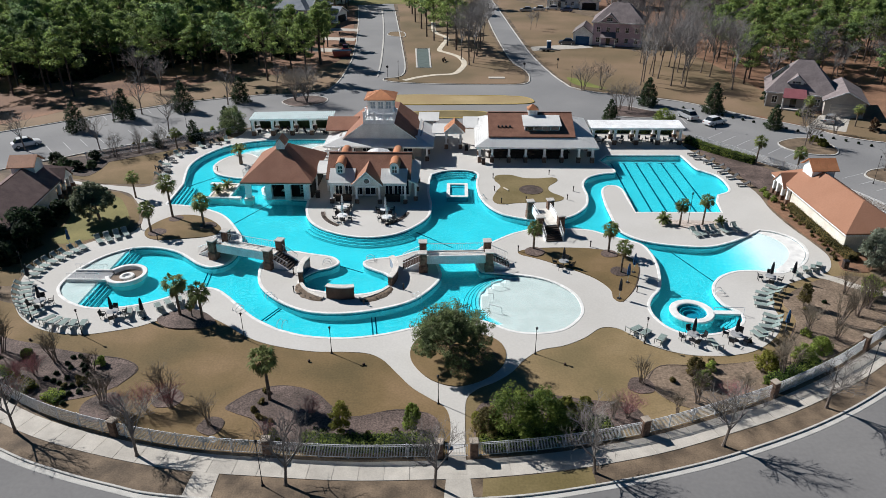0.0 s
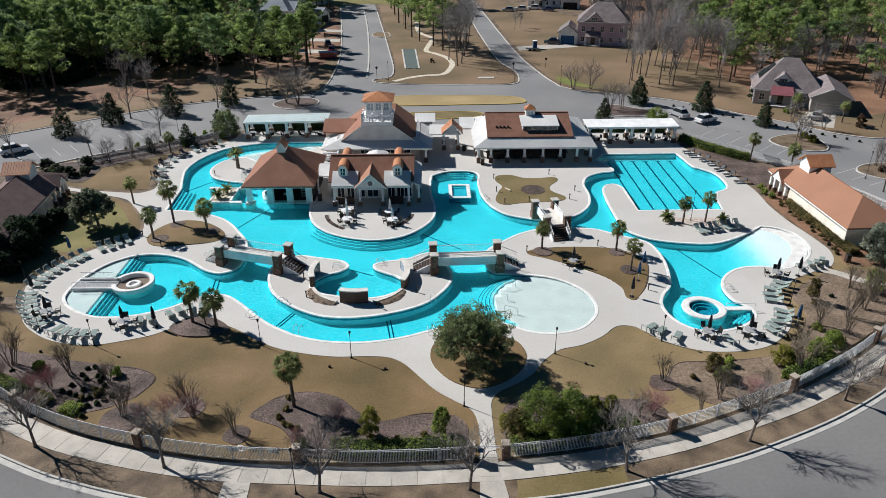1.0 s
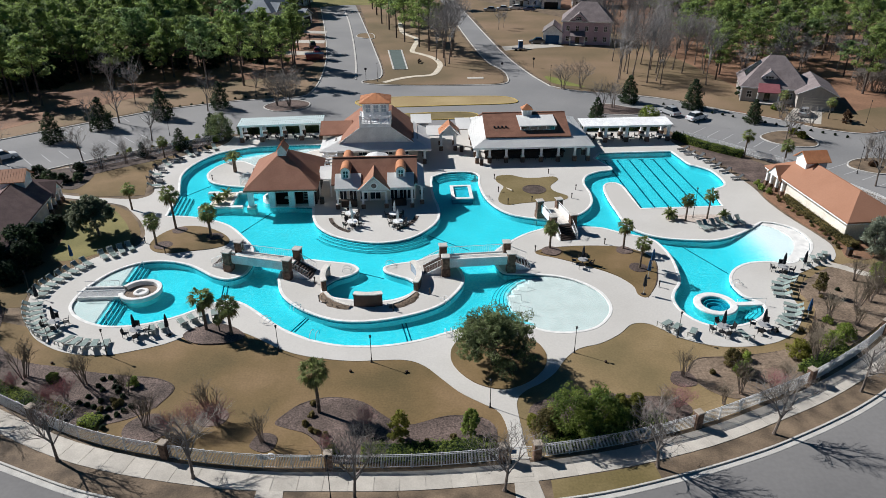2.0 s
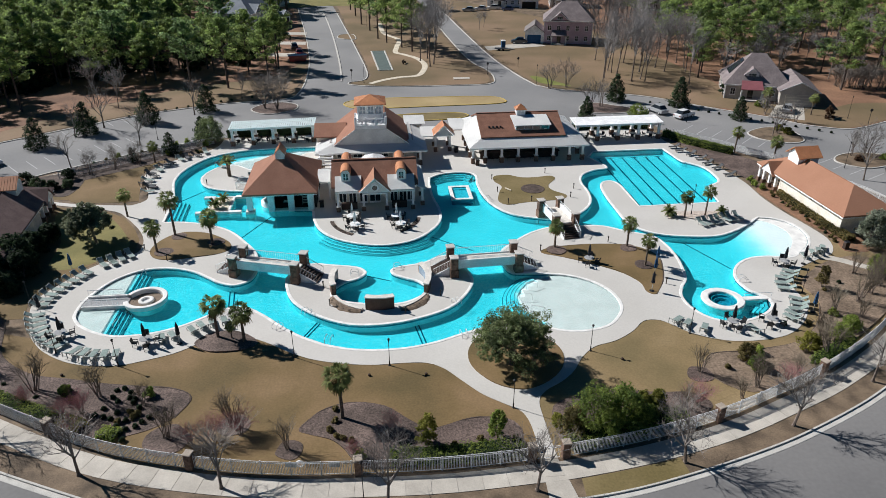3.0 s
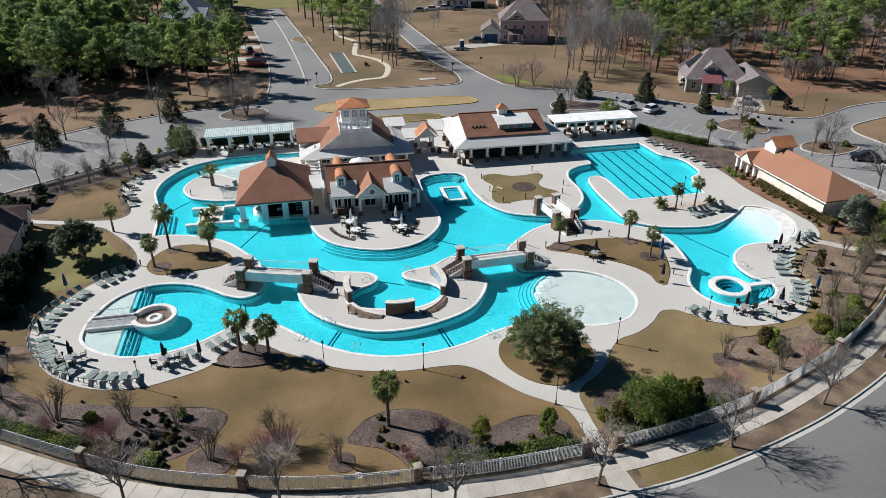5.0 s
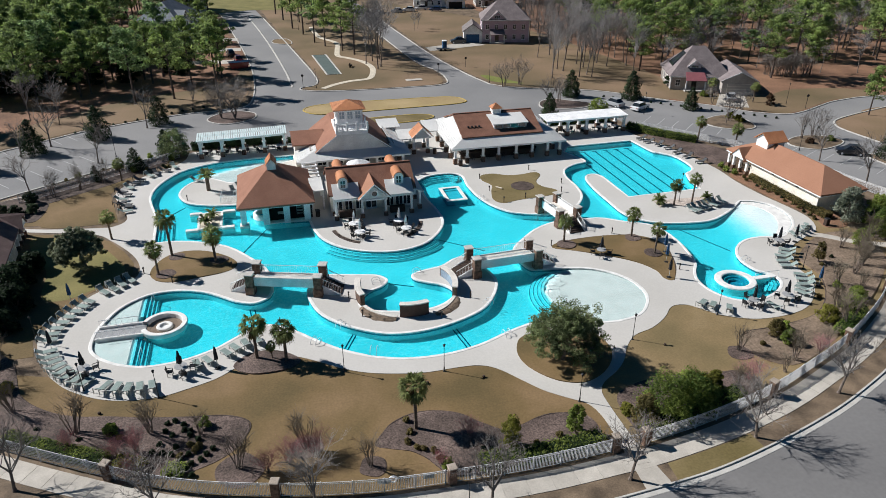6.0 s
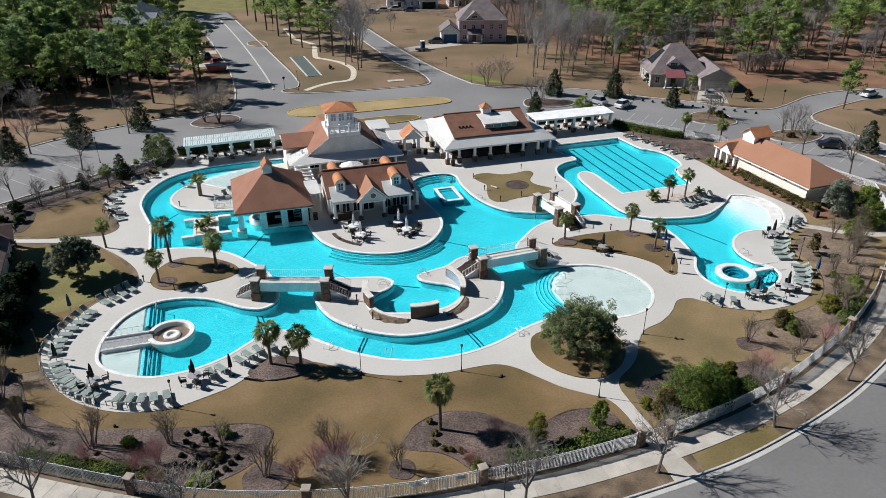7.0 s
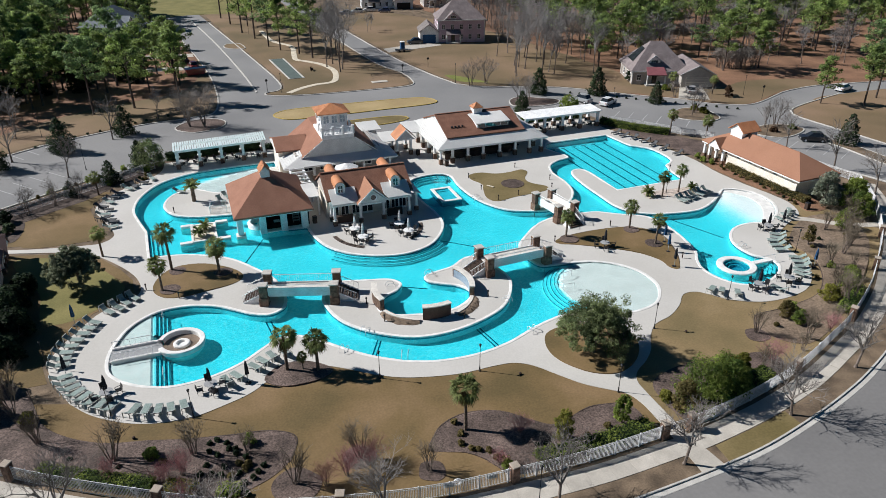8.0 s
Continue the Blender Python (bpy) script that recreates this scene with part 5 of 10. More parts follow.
# ---------------------------------------------------------------- clubhouse with lookout tower
club = thing("clubhouse", pose(0, 0, 0), "clubhouse with brown roofs and a white lookout tower", "building")
seamed("skirt_roof", hip_quads(-21.9, -4.1, 106.0, 121.5, 2.75, 3.75, -18.6, -6.8, 108.6, 119.0), M_METAL, club, "white standing-seam metal skirt roof")
bm = bmesh.new()
slope(bm, ((-18.9, 120.2, 3.5), (-18.9, 107.7, 3.5), (-15.4, 107.7, 6.05), (-15.4, 120.2, 6.05)), 0.16)
slope(bm, ((-6.9, 107.7, 3.5), (-6.9, 120.2, 3.5), (-10.4, 120.2, 6.05), (-10.4, 107.7, 6.05)), 0.16)
slope(bm, ((-15.4, 120.2, 6.06), (-15.4, 110.6, 6.06), (-12.9, 110.6, 6.5), (-12.9, 120.2, 6.5)), 0.1)
slope(bm, ((-10.4, 110.6, 6.06), (-10.4, 120.2, 6.06), (-12.9, 120.2, 6.5), (-12.9, 110.6, 6.5)), 0.1)
part("roof", bm, M_SHINGLE_LIGHT, club, "brown shingle roof")
part("gable_wall", prism([(-18.4, 3.4), (-7.4, 3.4), (-10.5, 5.95), (-15.3, 5.95)], "y", 107.9, 108.1), M_GREY_WALL, club, "pale grey gable wall")
for s in (-1, 1):
    part("barge_board", prism([(-12.9 + s * 5.95, 3.36), (-12.9 + s * 5.95, 3.52), (-12.9 + s * 2.48, 6.04), (-12.9 + s * 2.48, 5.86)], "y", 107.62, 107.7), M_WHITE, club)
part("wall", boxes((-19.6, -6.2, 109.0, 109.2, DECK_Z, 3.6), (-19.6, -19.4, 109.2, 119.0, DECK_Z, 3.6), (-6.4, -6.2, 109.2, 119.0, DECK_Z, 3.6), (-19.6, -6.2, 119.0, 119.2, DECK_Z, 3.6)), M_GREIGE, club, "greige rendered wall")
for x0 in (-18.6, -16.0, -11.8, -9.2):
    window(club, x0, x0 + 1.5, 109.0, 0.9, 2.4, bars=1)
door(club, -14.0, -12.4, 109.0, DECK_Z, 2.3)
for x in (-20.8, -17.2, -13.4, -9.4, -5.2):
    column(club, x, 107.0, 2.6, 0.34, 0.9)
for y in (110.4, 113.8, 117.2):
    column(club, -5.2, y, 2.6, 0.34, 0.9)
part("fascia", boxes((-21.8, -4.2, 106.05, 106.2, 2.48, 2.72), (-4.35, -4.2, 106.2, 121.3, 2.48, 2.72), (-21.8, -21.65, 106.2, 121.3, 2.48, 2.72)), M_WHITE, club)
wing = part("wing_roof", gable_x(-22.2, -17.0, 111.0, 118.6, 3.9, 5.2, 114.4, 0.2), M_SHINGLE_LIGHT, club, "brown shingle wing roof")
part("wing_wall", boxes((-21.8, -19.6, 111.6, 118.0, DECK_Z, 3.9)), M_CREAM, club, "cream rendered wing wall")
part("wing_gable", gable_wall_x(-21.8, -21.6, 111.6, 118.0, 3.85, 5.0, 114.4), M_CREAM, club)
tower = part("tower", boxes((-15.45, -10.45, 107.95, 114.9, 5.95, 6.5), (-14.9, -10.9, 110.7, 114.7, 6.5, 7.5)), M_WHITE, club, "white lookout tower")
for x, y in ((-14.8, 110.8), (-11.0, 110.8), (-14.8, 114.6), (-11.0, 114.6), (-13.5, 110.8), (-12.25, 110.8), (-14.8, 112.7), (-11.0, 112.7)):
    part("tower_post", bbox(x - 0.17, x + 0.17, y - 0.17, y + 0.17, 7.5, 9.0), M_WHITE, tower)
part("tower_beam", boxes((-15.05, -10.75, 110.55, 110.95, 8.85, 9.2), (-15.05, -10.75, 114.45, 114.85, 8.85, 9.2), (-15.05, -14.65, 110.95, 114.45, 8.85, 9.2), (-11.15, -10.75, 110.95, 114.45, 8.85, 9.2)), M_WHITE, tower)
for x0 in (-14.55, -13.28, -12.02):
    window(club, x0, x0 + 0.92, 110.8, 7.55, 8.8, bars=1, pane=M_PALE_GLASS)
for y0 in (111.2, 113.0):
    window(club, y0, y0 + 1.3, -11.0, 7.55, 8.8, face=1, bars=1, along_y=True, pane=M_PALE_GLASS)
    window(club, y0, y0 + 1.3, -14.8, 7.55, 8.8, face=-1, bars=1, along_y=True, pane=M_PALE_GLASS)


def balustrade(a, b, z):
    """Rails and separate balusters between two points of the lookout balcony."""
    a, b = Vector(a), Vector(b)
    along_x = abs(b.x - a.x) > abs(b.y - a.y)
    d = 0.05
    grow = (0, d) if along_x else (d, 0)
    rail = part("balustrade", boxes((min(a.x, b.x) - grow[0], max(a.x, b.x) + grow[0], min(a.y, b.y) - grow[1], max(a.y, b.y) + grow[1], z + 0.95, z + 1.05)), M_WHITE, club)
    part("bottom_rail", boxes((min(a.x, b.x) - grow[0], max(a.x, b.x) + grow[0], min(a.y, b.y) - grow[1], max(a.y, b.y) + grow[1], z + 0.10, z + 0.18)), M_WHITE, rail)
    n = int((b - a).length / 0.2)
    for k in range(n):
        p = a.lerp(b, (k + 0.5) / n)
        part("baluster", boxes((p.x - 0.03, p.x + 0.03, p.y - 0.03, p.y + 0.03, z + 0.18, z + 0.95)), M_WHITE, rail)


for xa, xb in ((-15.2, -13.8), (-13.5, -12.25), (-11.95, -10.6)):
    balustrade((xa, 108.2, 0), (xb, 108.2, 0), 6.5)
for x in (-15.3, -10.5):
    balustrade((x, 108.4, 0), (x, 110.6, 0), 6.5)
for x, y in ((-15.3, 108.2), (-13.65, 108.2), (-12.1, 108.2), (-10.5, 108.2), (-15.3, 110.7), (-10.5, 110.7)):
    part("newel", bbox(x - 0.15, x + 0.15, y - 0.15, y + 0.15, 6.5, 7.8), M_WHITE, tower)
seamed("tower_roof", hip_quads(-15.45, -10.35, 110.2, 115.2, 9.2, 10.25, -12.9, -12.9, 112.7, 112.7), M_COPPER, club, "copper-red standing-seam tower roof", 0.42)
seamed("link_roof", [((-4.6, 112.6, 2.9), (-1.6, 112.6, 2.9), (-1.6, 116.8, 3.3), (-4.6, 116.8, 3.3))], M_METAL, club, "white metal link roof", 0.5)
seamed("rear_roof", [((-7.2, 117.4, 3.6), (-3.6, 117.4, 3.6), (-3.6, 121.4, 4.0), (-7.2, 121.4, 4.0))], M_METAL, club, "white metal rear roof", 0.5)

# gate porch between the buildings
porch = thing("entry_porch", pose(0, 0, 0), "small white entry porch with copper-red gable roof", "porch")
seamed("roof", gable_quads(-2.6, 1.0, 112.1, 115.4, 3.15, 4.8, -0.8, False), M_COPPER, porch, "copper-red standing-seam gable roof", 0.4)
part("gable_wall", prism([(-2.2, 3.05), (0.6, 3.05), (-0.8, 4.5)], "y", 112.35, 112.5), M_GREY_WALL, porch, "grey gable with white trim")
part("rake_trim", boxes((-2.3, 0.7, 112.25, 112.4, 2.9, 3.05)), M_WHITE, porch)
for s in (-1, 1):
    part("barge_board", prism([(-0.8 + s * 1.8, 3.0), (-0.8 + s * 1.8, 3.16), (-0.8, 4.81), (-0.8, 4.62)], "y", 112.04, 112.1), M_WHITE, porch)
for x, y in ((-2.2, 113.0), (0.2, 113.0), (-2.2, 116.0), (0.2, 116.0)):
    column(porch, x, y, 2.95, 0.36, 0.9)
seamed("side_roof", [((0.6, 115.6, 2.95), (3.2, 115.6, 2.95), (3.2, 120.4, 3.5), (0.6, 120.4, 3.5))], M_METAL, porch, "white metal side roof", 0.5)
part("beam", boxes((-2.4, -2.0, 113.0, 116.0, 2.7, 2.95), (0.0, 0.4, 113.0, 116.0, 2.7, 2.95)), M_WHITE, porch)

# ---------------------------------------------------------------- cafe with dormers
cafe = thing("cafe_building", pose(0, 0, 0), "white poolside cafe with brown dormered roof", "building")
part("roof", gable_x(-18.6, -6.7, 90.2, 98.6, 3.5, 5.9, 94.4, 0.2), M_SHINGLE, cafe, "brown shingle roof")
part("ridge_cap", boxes((-18.6, -6.7, 94.25, 94.55, 5.88, 5.96)), M_SHINGLE, cafe)
for xa, xb in ((-18.4, -18.2), (-7.1, -6.9)):
    part("gable_wall", gable_wall_x(xa, xb, 90.6, 98.2, 3.3, 5.72, 94.4), M_GREIGE, cafe, "greige gable wall")
part("wall", boxes((-18.3, -7.0, 92.4, 92.6, DECK_Z, 3.28), (-18.3, -18.1, 92.6, 97.9, DECK_Z, 3.28), (-7.2, -7.0, 92.6, 97.9, DECK_Z, 3.28), (-18.3, -7.0, 97.9, 98.1, DECK_Z, 3.28)), M_CREAM, cafe, "cream rendered wall")
part("porch_ceiling", boxes((-18.0, -7.3, 89.7, 92.4, 3.02, 3.06)), M_WHITE, cafe)
for x0, x1 in ((-18.1, -14.5), (-10.9, -7.2)):
    seamed("porch_roof", [((x0, 89.3, 3.2), (x1, 89.3, 3.2), (x1, 91.7, 4.5), (x0, 91.7, 4.5))], M_METAL, cafe, "white standing-seam porch roof", 0.42)
for x0, x1 in ((-18.1, -14.4), (-11.0, -7.2)):
    part("fascia", boxes((x0, x1, 89.3, 89.42, 2.86, 3.12)), M_WHITE, cafe)
mid = part("centre_gable", prism([(-14.4, 2.9), (-11.0, 2.9), (-11.0, 3.3), (-12.7, 4.75), (-14.4, 3.3)], "y", 88.8, 91.0), M_GREY_WALL, cafe, "grey centre gable")
part("gable_roof", gable_y(-14.9, -10.5, 88.5, 93.4, 3.15, 5.2, -12.7, 0.14), M_SHINGLE_TAN, mid, "tan shingle gable roof")
for s in (-1, 1):
    part("barge_board", prism([(-12.7 + s * 2.2, 3.0), (-12.7 + s * 2.2, 3.2), (-12.7, 5.24), (-12.7, 5.02)], "y", 88.42, 88.5), M_WHITE, mid)
part("tie_beam", boxes((-14.4, -11.0, 88.7, 88.8, 2.82, 3.02)), M_WHITE, mid)
bm = bmesh.new()
for k in range(20):
    a, b = 2 * math.pi * k / 20, 2 * math.pi * (k + 1) / 20
    v = [bm.verts.new((-12.7 + r * math.cos(t), yy, 3.75 + r * math.sin(t))) for t in (a, b) for r in (0.36, 0.52) for yy in (88.72, 88.8)]
    for f in ((0, 4, 6, 2), (2, 6, 7, 3), (1, 3, 7, 5), (0, 1, 5, 4)):
        bm.faces.new([v[i] for i in f])
part("round_window", bm, M_WHITE, mid, "white round window frame")
bm = bmesh.new()
bm.faces.new([bm.verts.new((-12.7 + 0.36 * math.cos(2 * math.pi * k / 20), 88.77, 3.75 + 0.36 * math.sin(2 * math.pi * k / 20))) for k in range(20)])
part("pane", bm, M_GLASS, mid)
for cx, back in ((-16.6, 0), (-9.0, 0), (-16.6, 1), (-9.0, 1)):
    s, y0 = (-1, 90.9) if not back else (1, 97.9)
    d = part("arched_dormer", boxes((cx - 0.62, cx + 0.62, *sorted((y0, y0 - s * 1.6)), 3.9, 5.0)), M_WHITE, cafe, "white arched dormer")
    bm = bmesh.new()
    n, y1 = 10, y0 + s * 0.16
    y2 = y0 - s * 2.7
    arcs = [[bm.verts.new((cx + (0.74 + e) * math.cos(math.pi * k / n), y, 4.95 + (0.80 + e) * math.sin(math.pi * k / n))) for k in range(n + 1)] for y in (y1, y2) for e in (0.0, -0.09)]
    for k in range(n):
        bm.faces.new((arcs[0][k], arcs[0][k + 1], arcs[2][k + 1], arcs[2][k]))
        bm.faces.new((arcs[1][k + 1], arcs[1][k], arcs[3][k], arcs[3][k + 1]))
        bm.faces.new((arcs[0][k + 1], arcs[0][k], arcs[1][k], arcs[1][k + 1]))
    part("barrel_roof", bm, M_COPPER, d, "copper-red barrel roof")
    bm = bmesh.new()
    yf = y0 + s * 0.02
    bm.faces.new([bm.verts.new((cx + 0.66 * math.cos(math.pi * k / n), yf, 4.95 + 0.7 * math.sin(math.pi * k / n))) for k in range(n + 1)])
    part("arch_infill", bm, M_WHITE, d)
    window(cafe, cx - 0.38, cx + 0.38, y0, 4.1, 5.2, face=s, bars=1)
for x in (-17.8, -14.3, -11.1, -7.5):
    column(cafe, x, 89.7, 3.02, 0.3, 0.75)
for x, y in ((-17.9, 91.4), (-6.1, 90.9), (-6.1, 94.4), (-6.1, 97.6)):
    column(cafe, x, y, 2.8, 0.3, 0.75)
seamed("side_roof", [((-5.7, 89.8, 2.95), (-5.7, 98.8, 2.95), (-7.0, 98.8, 3.5), (-7.0, 89.8, 3.5))], M_METAL, cafe, "white metal side roof", 0.5)
for x0 in (-17.8, -16.4, -14.9, -10.6, -9.3, -8.2):
    door(cafe, x0, x0 + 1.1, 92.4, DECK_Z, 2.5)
door(cafe, -13.5, -11.9, 92.4, DECK_Z, 2.5)
part("counter", bbox(-17.4, -15.2, 90.2, 90.7, DECK_Z, 1.05), M_DARKWOOD, cafe, "dark service counter")
part("counter", bbox(-10.4, -8.3, 90.2, 90.7, DECK_Z, 1.05), M_DARKWOOD, cafe, "dark service counter")
# link roofs and trellis between cafe and pavilion
link = thing("link_canopy", pose(0, 0, 0), "white link canopy with timber rungs", "canopy")
seamed("roof", [((-20.8, 93.6, 3.0), (-19.0, 93.6, 3.0), (-19.0, 97.6, 3.45), (-20.8, 97.6, 3.45))], M_METAL, link, "white standing-seam roof", 0.4)
for k in range(5):
    part("rung", bbox(-21.2, -19.0, 99.2 + 1.5 * k, 99.38 + 1.5 * k, 2.7, 2.95), M_WHITE, link)
part("beam", boxes((-21.2, -21.0, 98.6, 106.0, 2.45, 2.7), (-19.2, -19.0, 98.6, 106.0, 2.45, 2.7)), M_WHITE, link)
for x, y in ((-21.1, 98.8), (-19.1, 98.8), (-20.7, 94.0), (-19.1, 94.0), (-21.1, 105.6), (-19.1, 105.6)):
    part("post", bbox(x - 0.12, x + 0.12, y - 0.12, y + 0.12, DECK_Z, 3.0 if y < 95 else 2.45), M_WHITE, link)

# ---------------------------------------------------------------- swim-up pavilion
pav = thing("swim_up_pavilion", pose(0, 0, 0), "swim-up bar pavilion with brown hipped roof", "building")
part("roof", hip(-30.6, -20.5, 89.7, 102.3, 3.05, 6.75, -25.7, -25.5, 95.4, 96.4, 0.22), M_SHINGLE_LIGHT, pav, "brown shingle hipped roof")
part("fascia", boxes((-30.5, -20.6, 89.75, 89.9, 2.72, 2.95), (-30.5, -30.35, 89.9, 102.2, 2.72, 2.95), (-20.75, -20.6, 89.9, 102.2, 2.72, 2.95), (-30.5, -20.6, 102.05, 102.2, 2.72, 2.95)), M_WHITE, pav)
part("soffit", boxes((-30.3, -20.8, 90.0, 102.0, 2.7, 2.74)), M_WHITE, pav)
lant = part("lantern", prism([(-26.25, 5.7), (-25.05, 5.7), (-25.05, 7.05), (-25.65, 7.65), (-26.25, 7.05)], "y", 94.6, 96.7), M_WHITE, pav, "small white gabled roof lantern")
seamed("lantern_roof", gable_quads(-26.42, -24.88, 94.45, 96.9, 6.95, 7.95, -25.65, False), M_COPPER, pav, "copper-red metal lantern roof", 0.34, 0.08)
for x in (-27.0, -24.3, -21.6):
    part("pier", bbox(x - 0.42, x + 0.42, 90.75, 91.5, -0.6, 2.7, 0.03), M_WHITE, pav, "white stuccoed pier")
for x, y in ((-29.9, 90.9), (-29.9, 96.4), (-29.9, 101.6)):
    part("pier", bbox(x - 0.36, x + 0.36, y - 0.36, y + 0.36, 0.3 if y < 95 else DECK_Z, 2.7, 0.03), M_WHITE, pav, "white square pier")
part("pier_base", bbox(-30.5, -29.3, 90.3, 91.5, -1.25, 0.3, 0.04), M_CAP, pav, "pale pier base in the water")
part("bar_front", boxes((-27.2, -21.3, 90.9, 91.15, -1.25, 0.12)), M_WHITE, pav, "white bar front at the water")
part("bar_top", bbox(-27.3, -21.2, 90.75, 91.5, 0.12, 0.20), M_CAP, pav)
# Walls and floor inside are near-black, the room's shade painted in.
part("back_wall", boxes((-27.2, -20.9, 99.6, 99.8, DECK_Z, 2.7), (-21.1, -20.9, 91.5, 99.6, DECK_Z, 2.7), (-27.3, -27.1, 91.6, 99.6, 0.3, 2.7)), M_DIM, pav, "inner wall coloured dark for interior shade")
part("floor_plate", boxes((-27.2, -20.9, 91.5, 99.6, -0.5, DECK_Z + 0.06)), M_DIM, pav, "floor coloured dark for interior shade")
ring = bmesh.new()
lathe(ring, [(1.5, -1.2), (1.5, 0.55), (1.42, 0.62), (1.1, 0.62), (1.05, 0.55), (1.05, -1.2)], 14, -27.3, 93.6, math.pi, math.pi / 2)
part("curved_bar", ring, M_WHITE, pav, "white curved bar at the water's edge", smooth=True)
part("interior_table", bbox(-25.5, -24.7, 92.0, 92.8, 0.78, 0.84), M_PALE_TABLE, pav)
tub = bmesh.new()
tube(tub, (-25.1, 92.4, DECK_Z), (-25.1, 92.4, 0.8), 0.08)
part("table_leg", tub, M_BLACK, pav)
part("rack", boxes(*[(-22.9, -22.1, 92.6, 93.0, 0.3 + 0.42 * k, 0.36 + 0.42 * k) for k in range(6)], (-22.95, -22.9, 92.6, 93.0, DECK_Z, 2.5), (-22.1, -22.05, 92.6, 93.0, DECK_Z, 2.5)), M_FRAME, pav, "white slatted rack")

# ---------------------------------------------------------------- shade arcades
def arcade(x0, x1, y0, y1, z, cols, a, label, roof=None, fill=0.72):
    """A long shade arcade on paired columns, roofed with spaced slats."""
    ob = thing("shade_arcade", pose(0, 0, 0), label, "arcade")
    n = int((x1 - x0) / 0.36)
    for k in range(n):
        f0, f1 = (k + 0.1) / n, (k + 0.1 + fill) / n
        xa, xb = x0 + (x1 - x0) * f0, x0 + (x1 - x0) * f1
        bm = bmesh.new()
        slope(bm, ((xa, y0 + a * f0, z), (xb, y0 + a * f1, z), (xb, y1 + a * f1, z + 0.18), (xa, y1 + a * f0, z + 0.18)), 0.1)
        part("slat", bm, roof or M_METAL, ob)
    for y, k in ((y0 + 0.35, 0), (y1 - 0.55, 1)):
        bm = bmesh.new()
        slope(bm, ((x0 + 0.2, y, z - 0.1), (x1 - 0.2, y + a, z - 0.1), (x1 - 0.2, y + a + 0.22, z - 0.1), (x0 + 0.2, y + 0.22, z - 0.1)), 0.34)
        part("beam", bm, M_WHITE, ob)
    for k in range(cols):
        f = (k + 0.15) / (cols - 0.7)
        x = x0 + (x1 - x0) * f
        column(ob, x, y0 + 0.5 + a * f, z - 0.4, 0.42, 0.95)
        column(ob, x, y1 - 0.4 + a * f, z - 0.4, 0.42, 0.95)
        part("rafter", bbox(x - 0.1, x + 0.1, y0 + 0.2 + a * f, y1 - 0.2 + a * f, z - 0.3, z - 0.08), M_WHITE, ob)
    return ob


arcade(22.4, 38.4, 115.0, 119.2, 3.15, 5, 0.2, "white slat-roofed shade arcade on stone-footed columns", M_WHITE, 0.9)
arcade(-37.3, -22.6, 118.9, 123.0, 3.2, 5, 1.0, "pale green-white slatted shade arcade on stone-footed columns", M_METAL_TEAL)

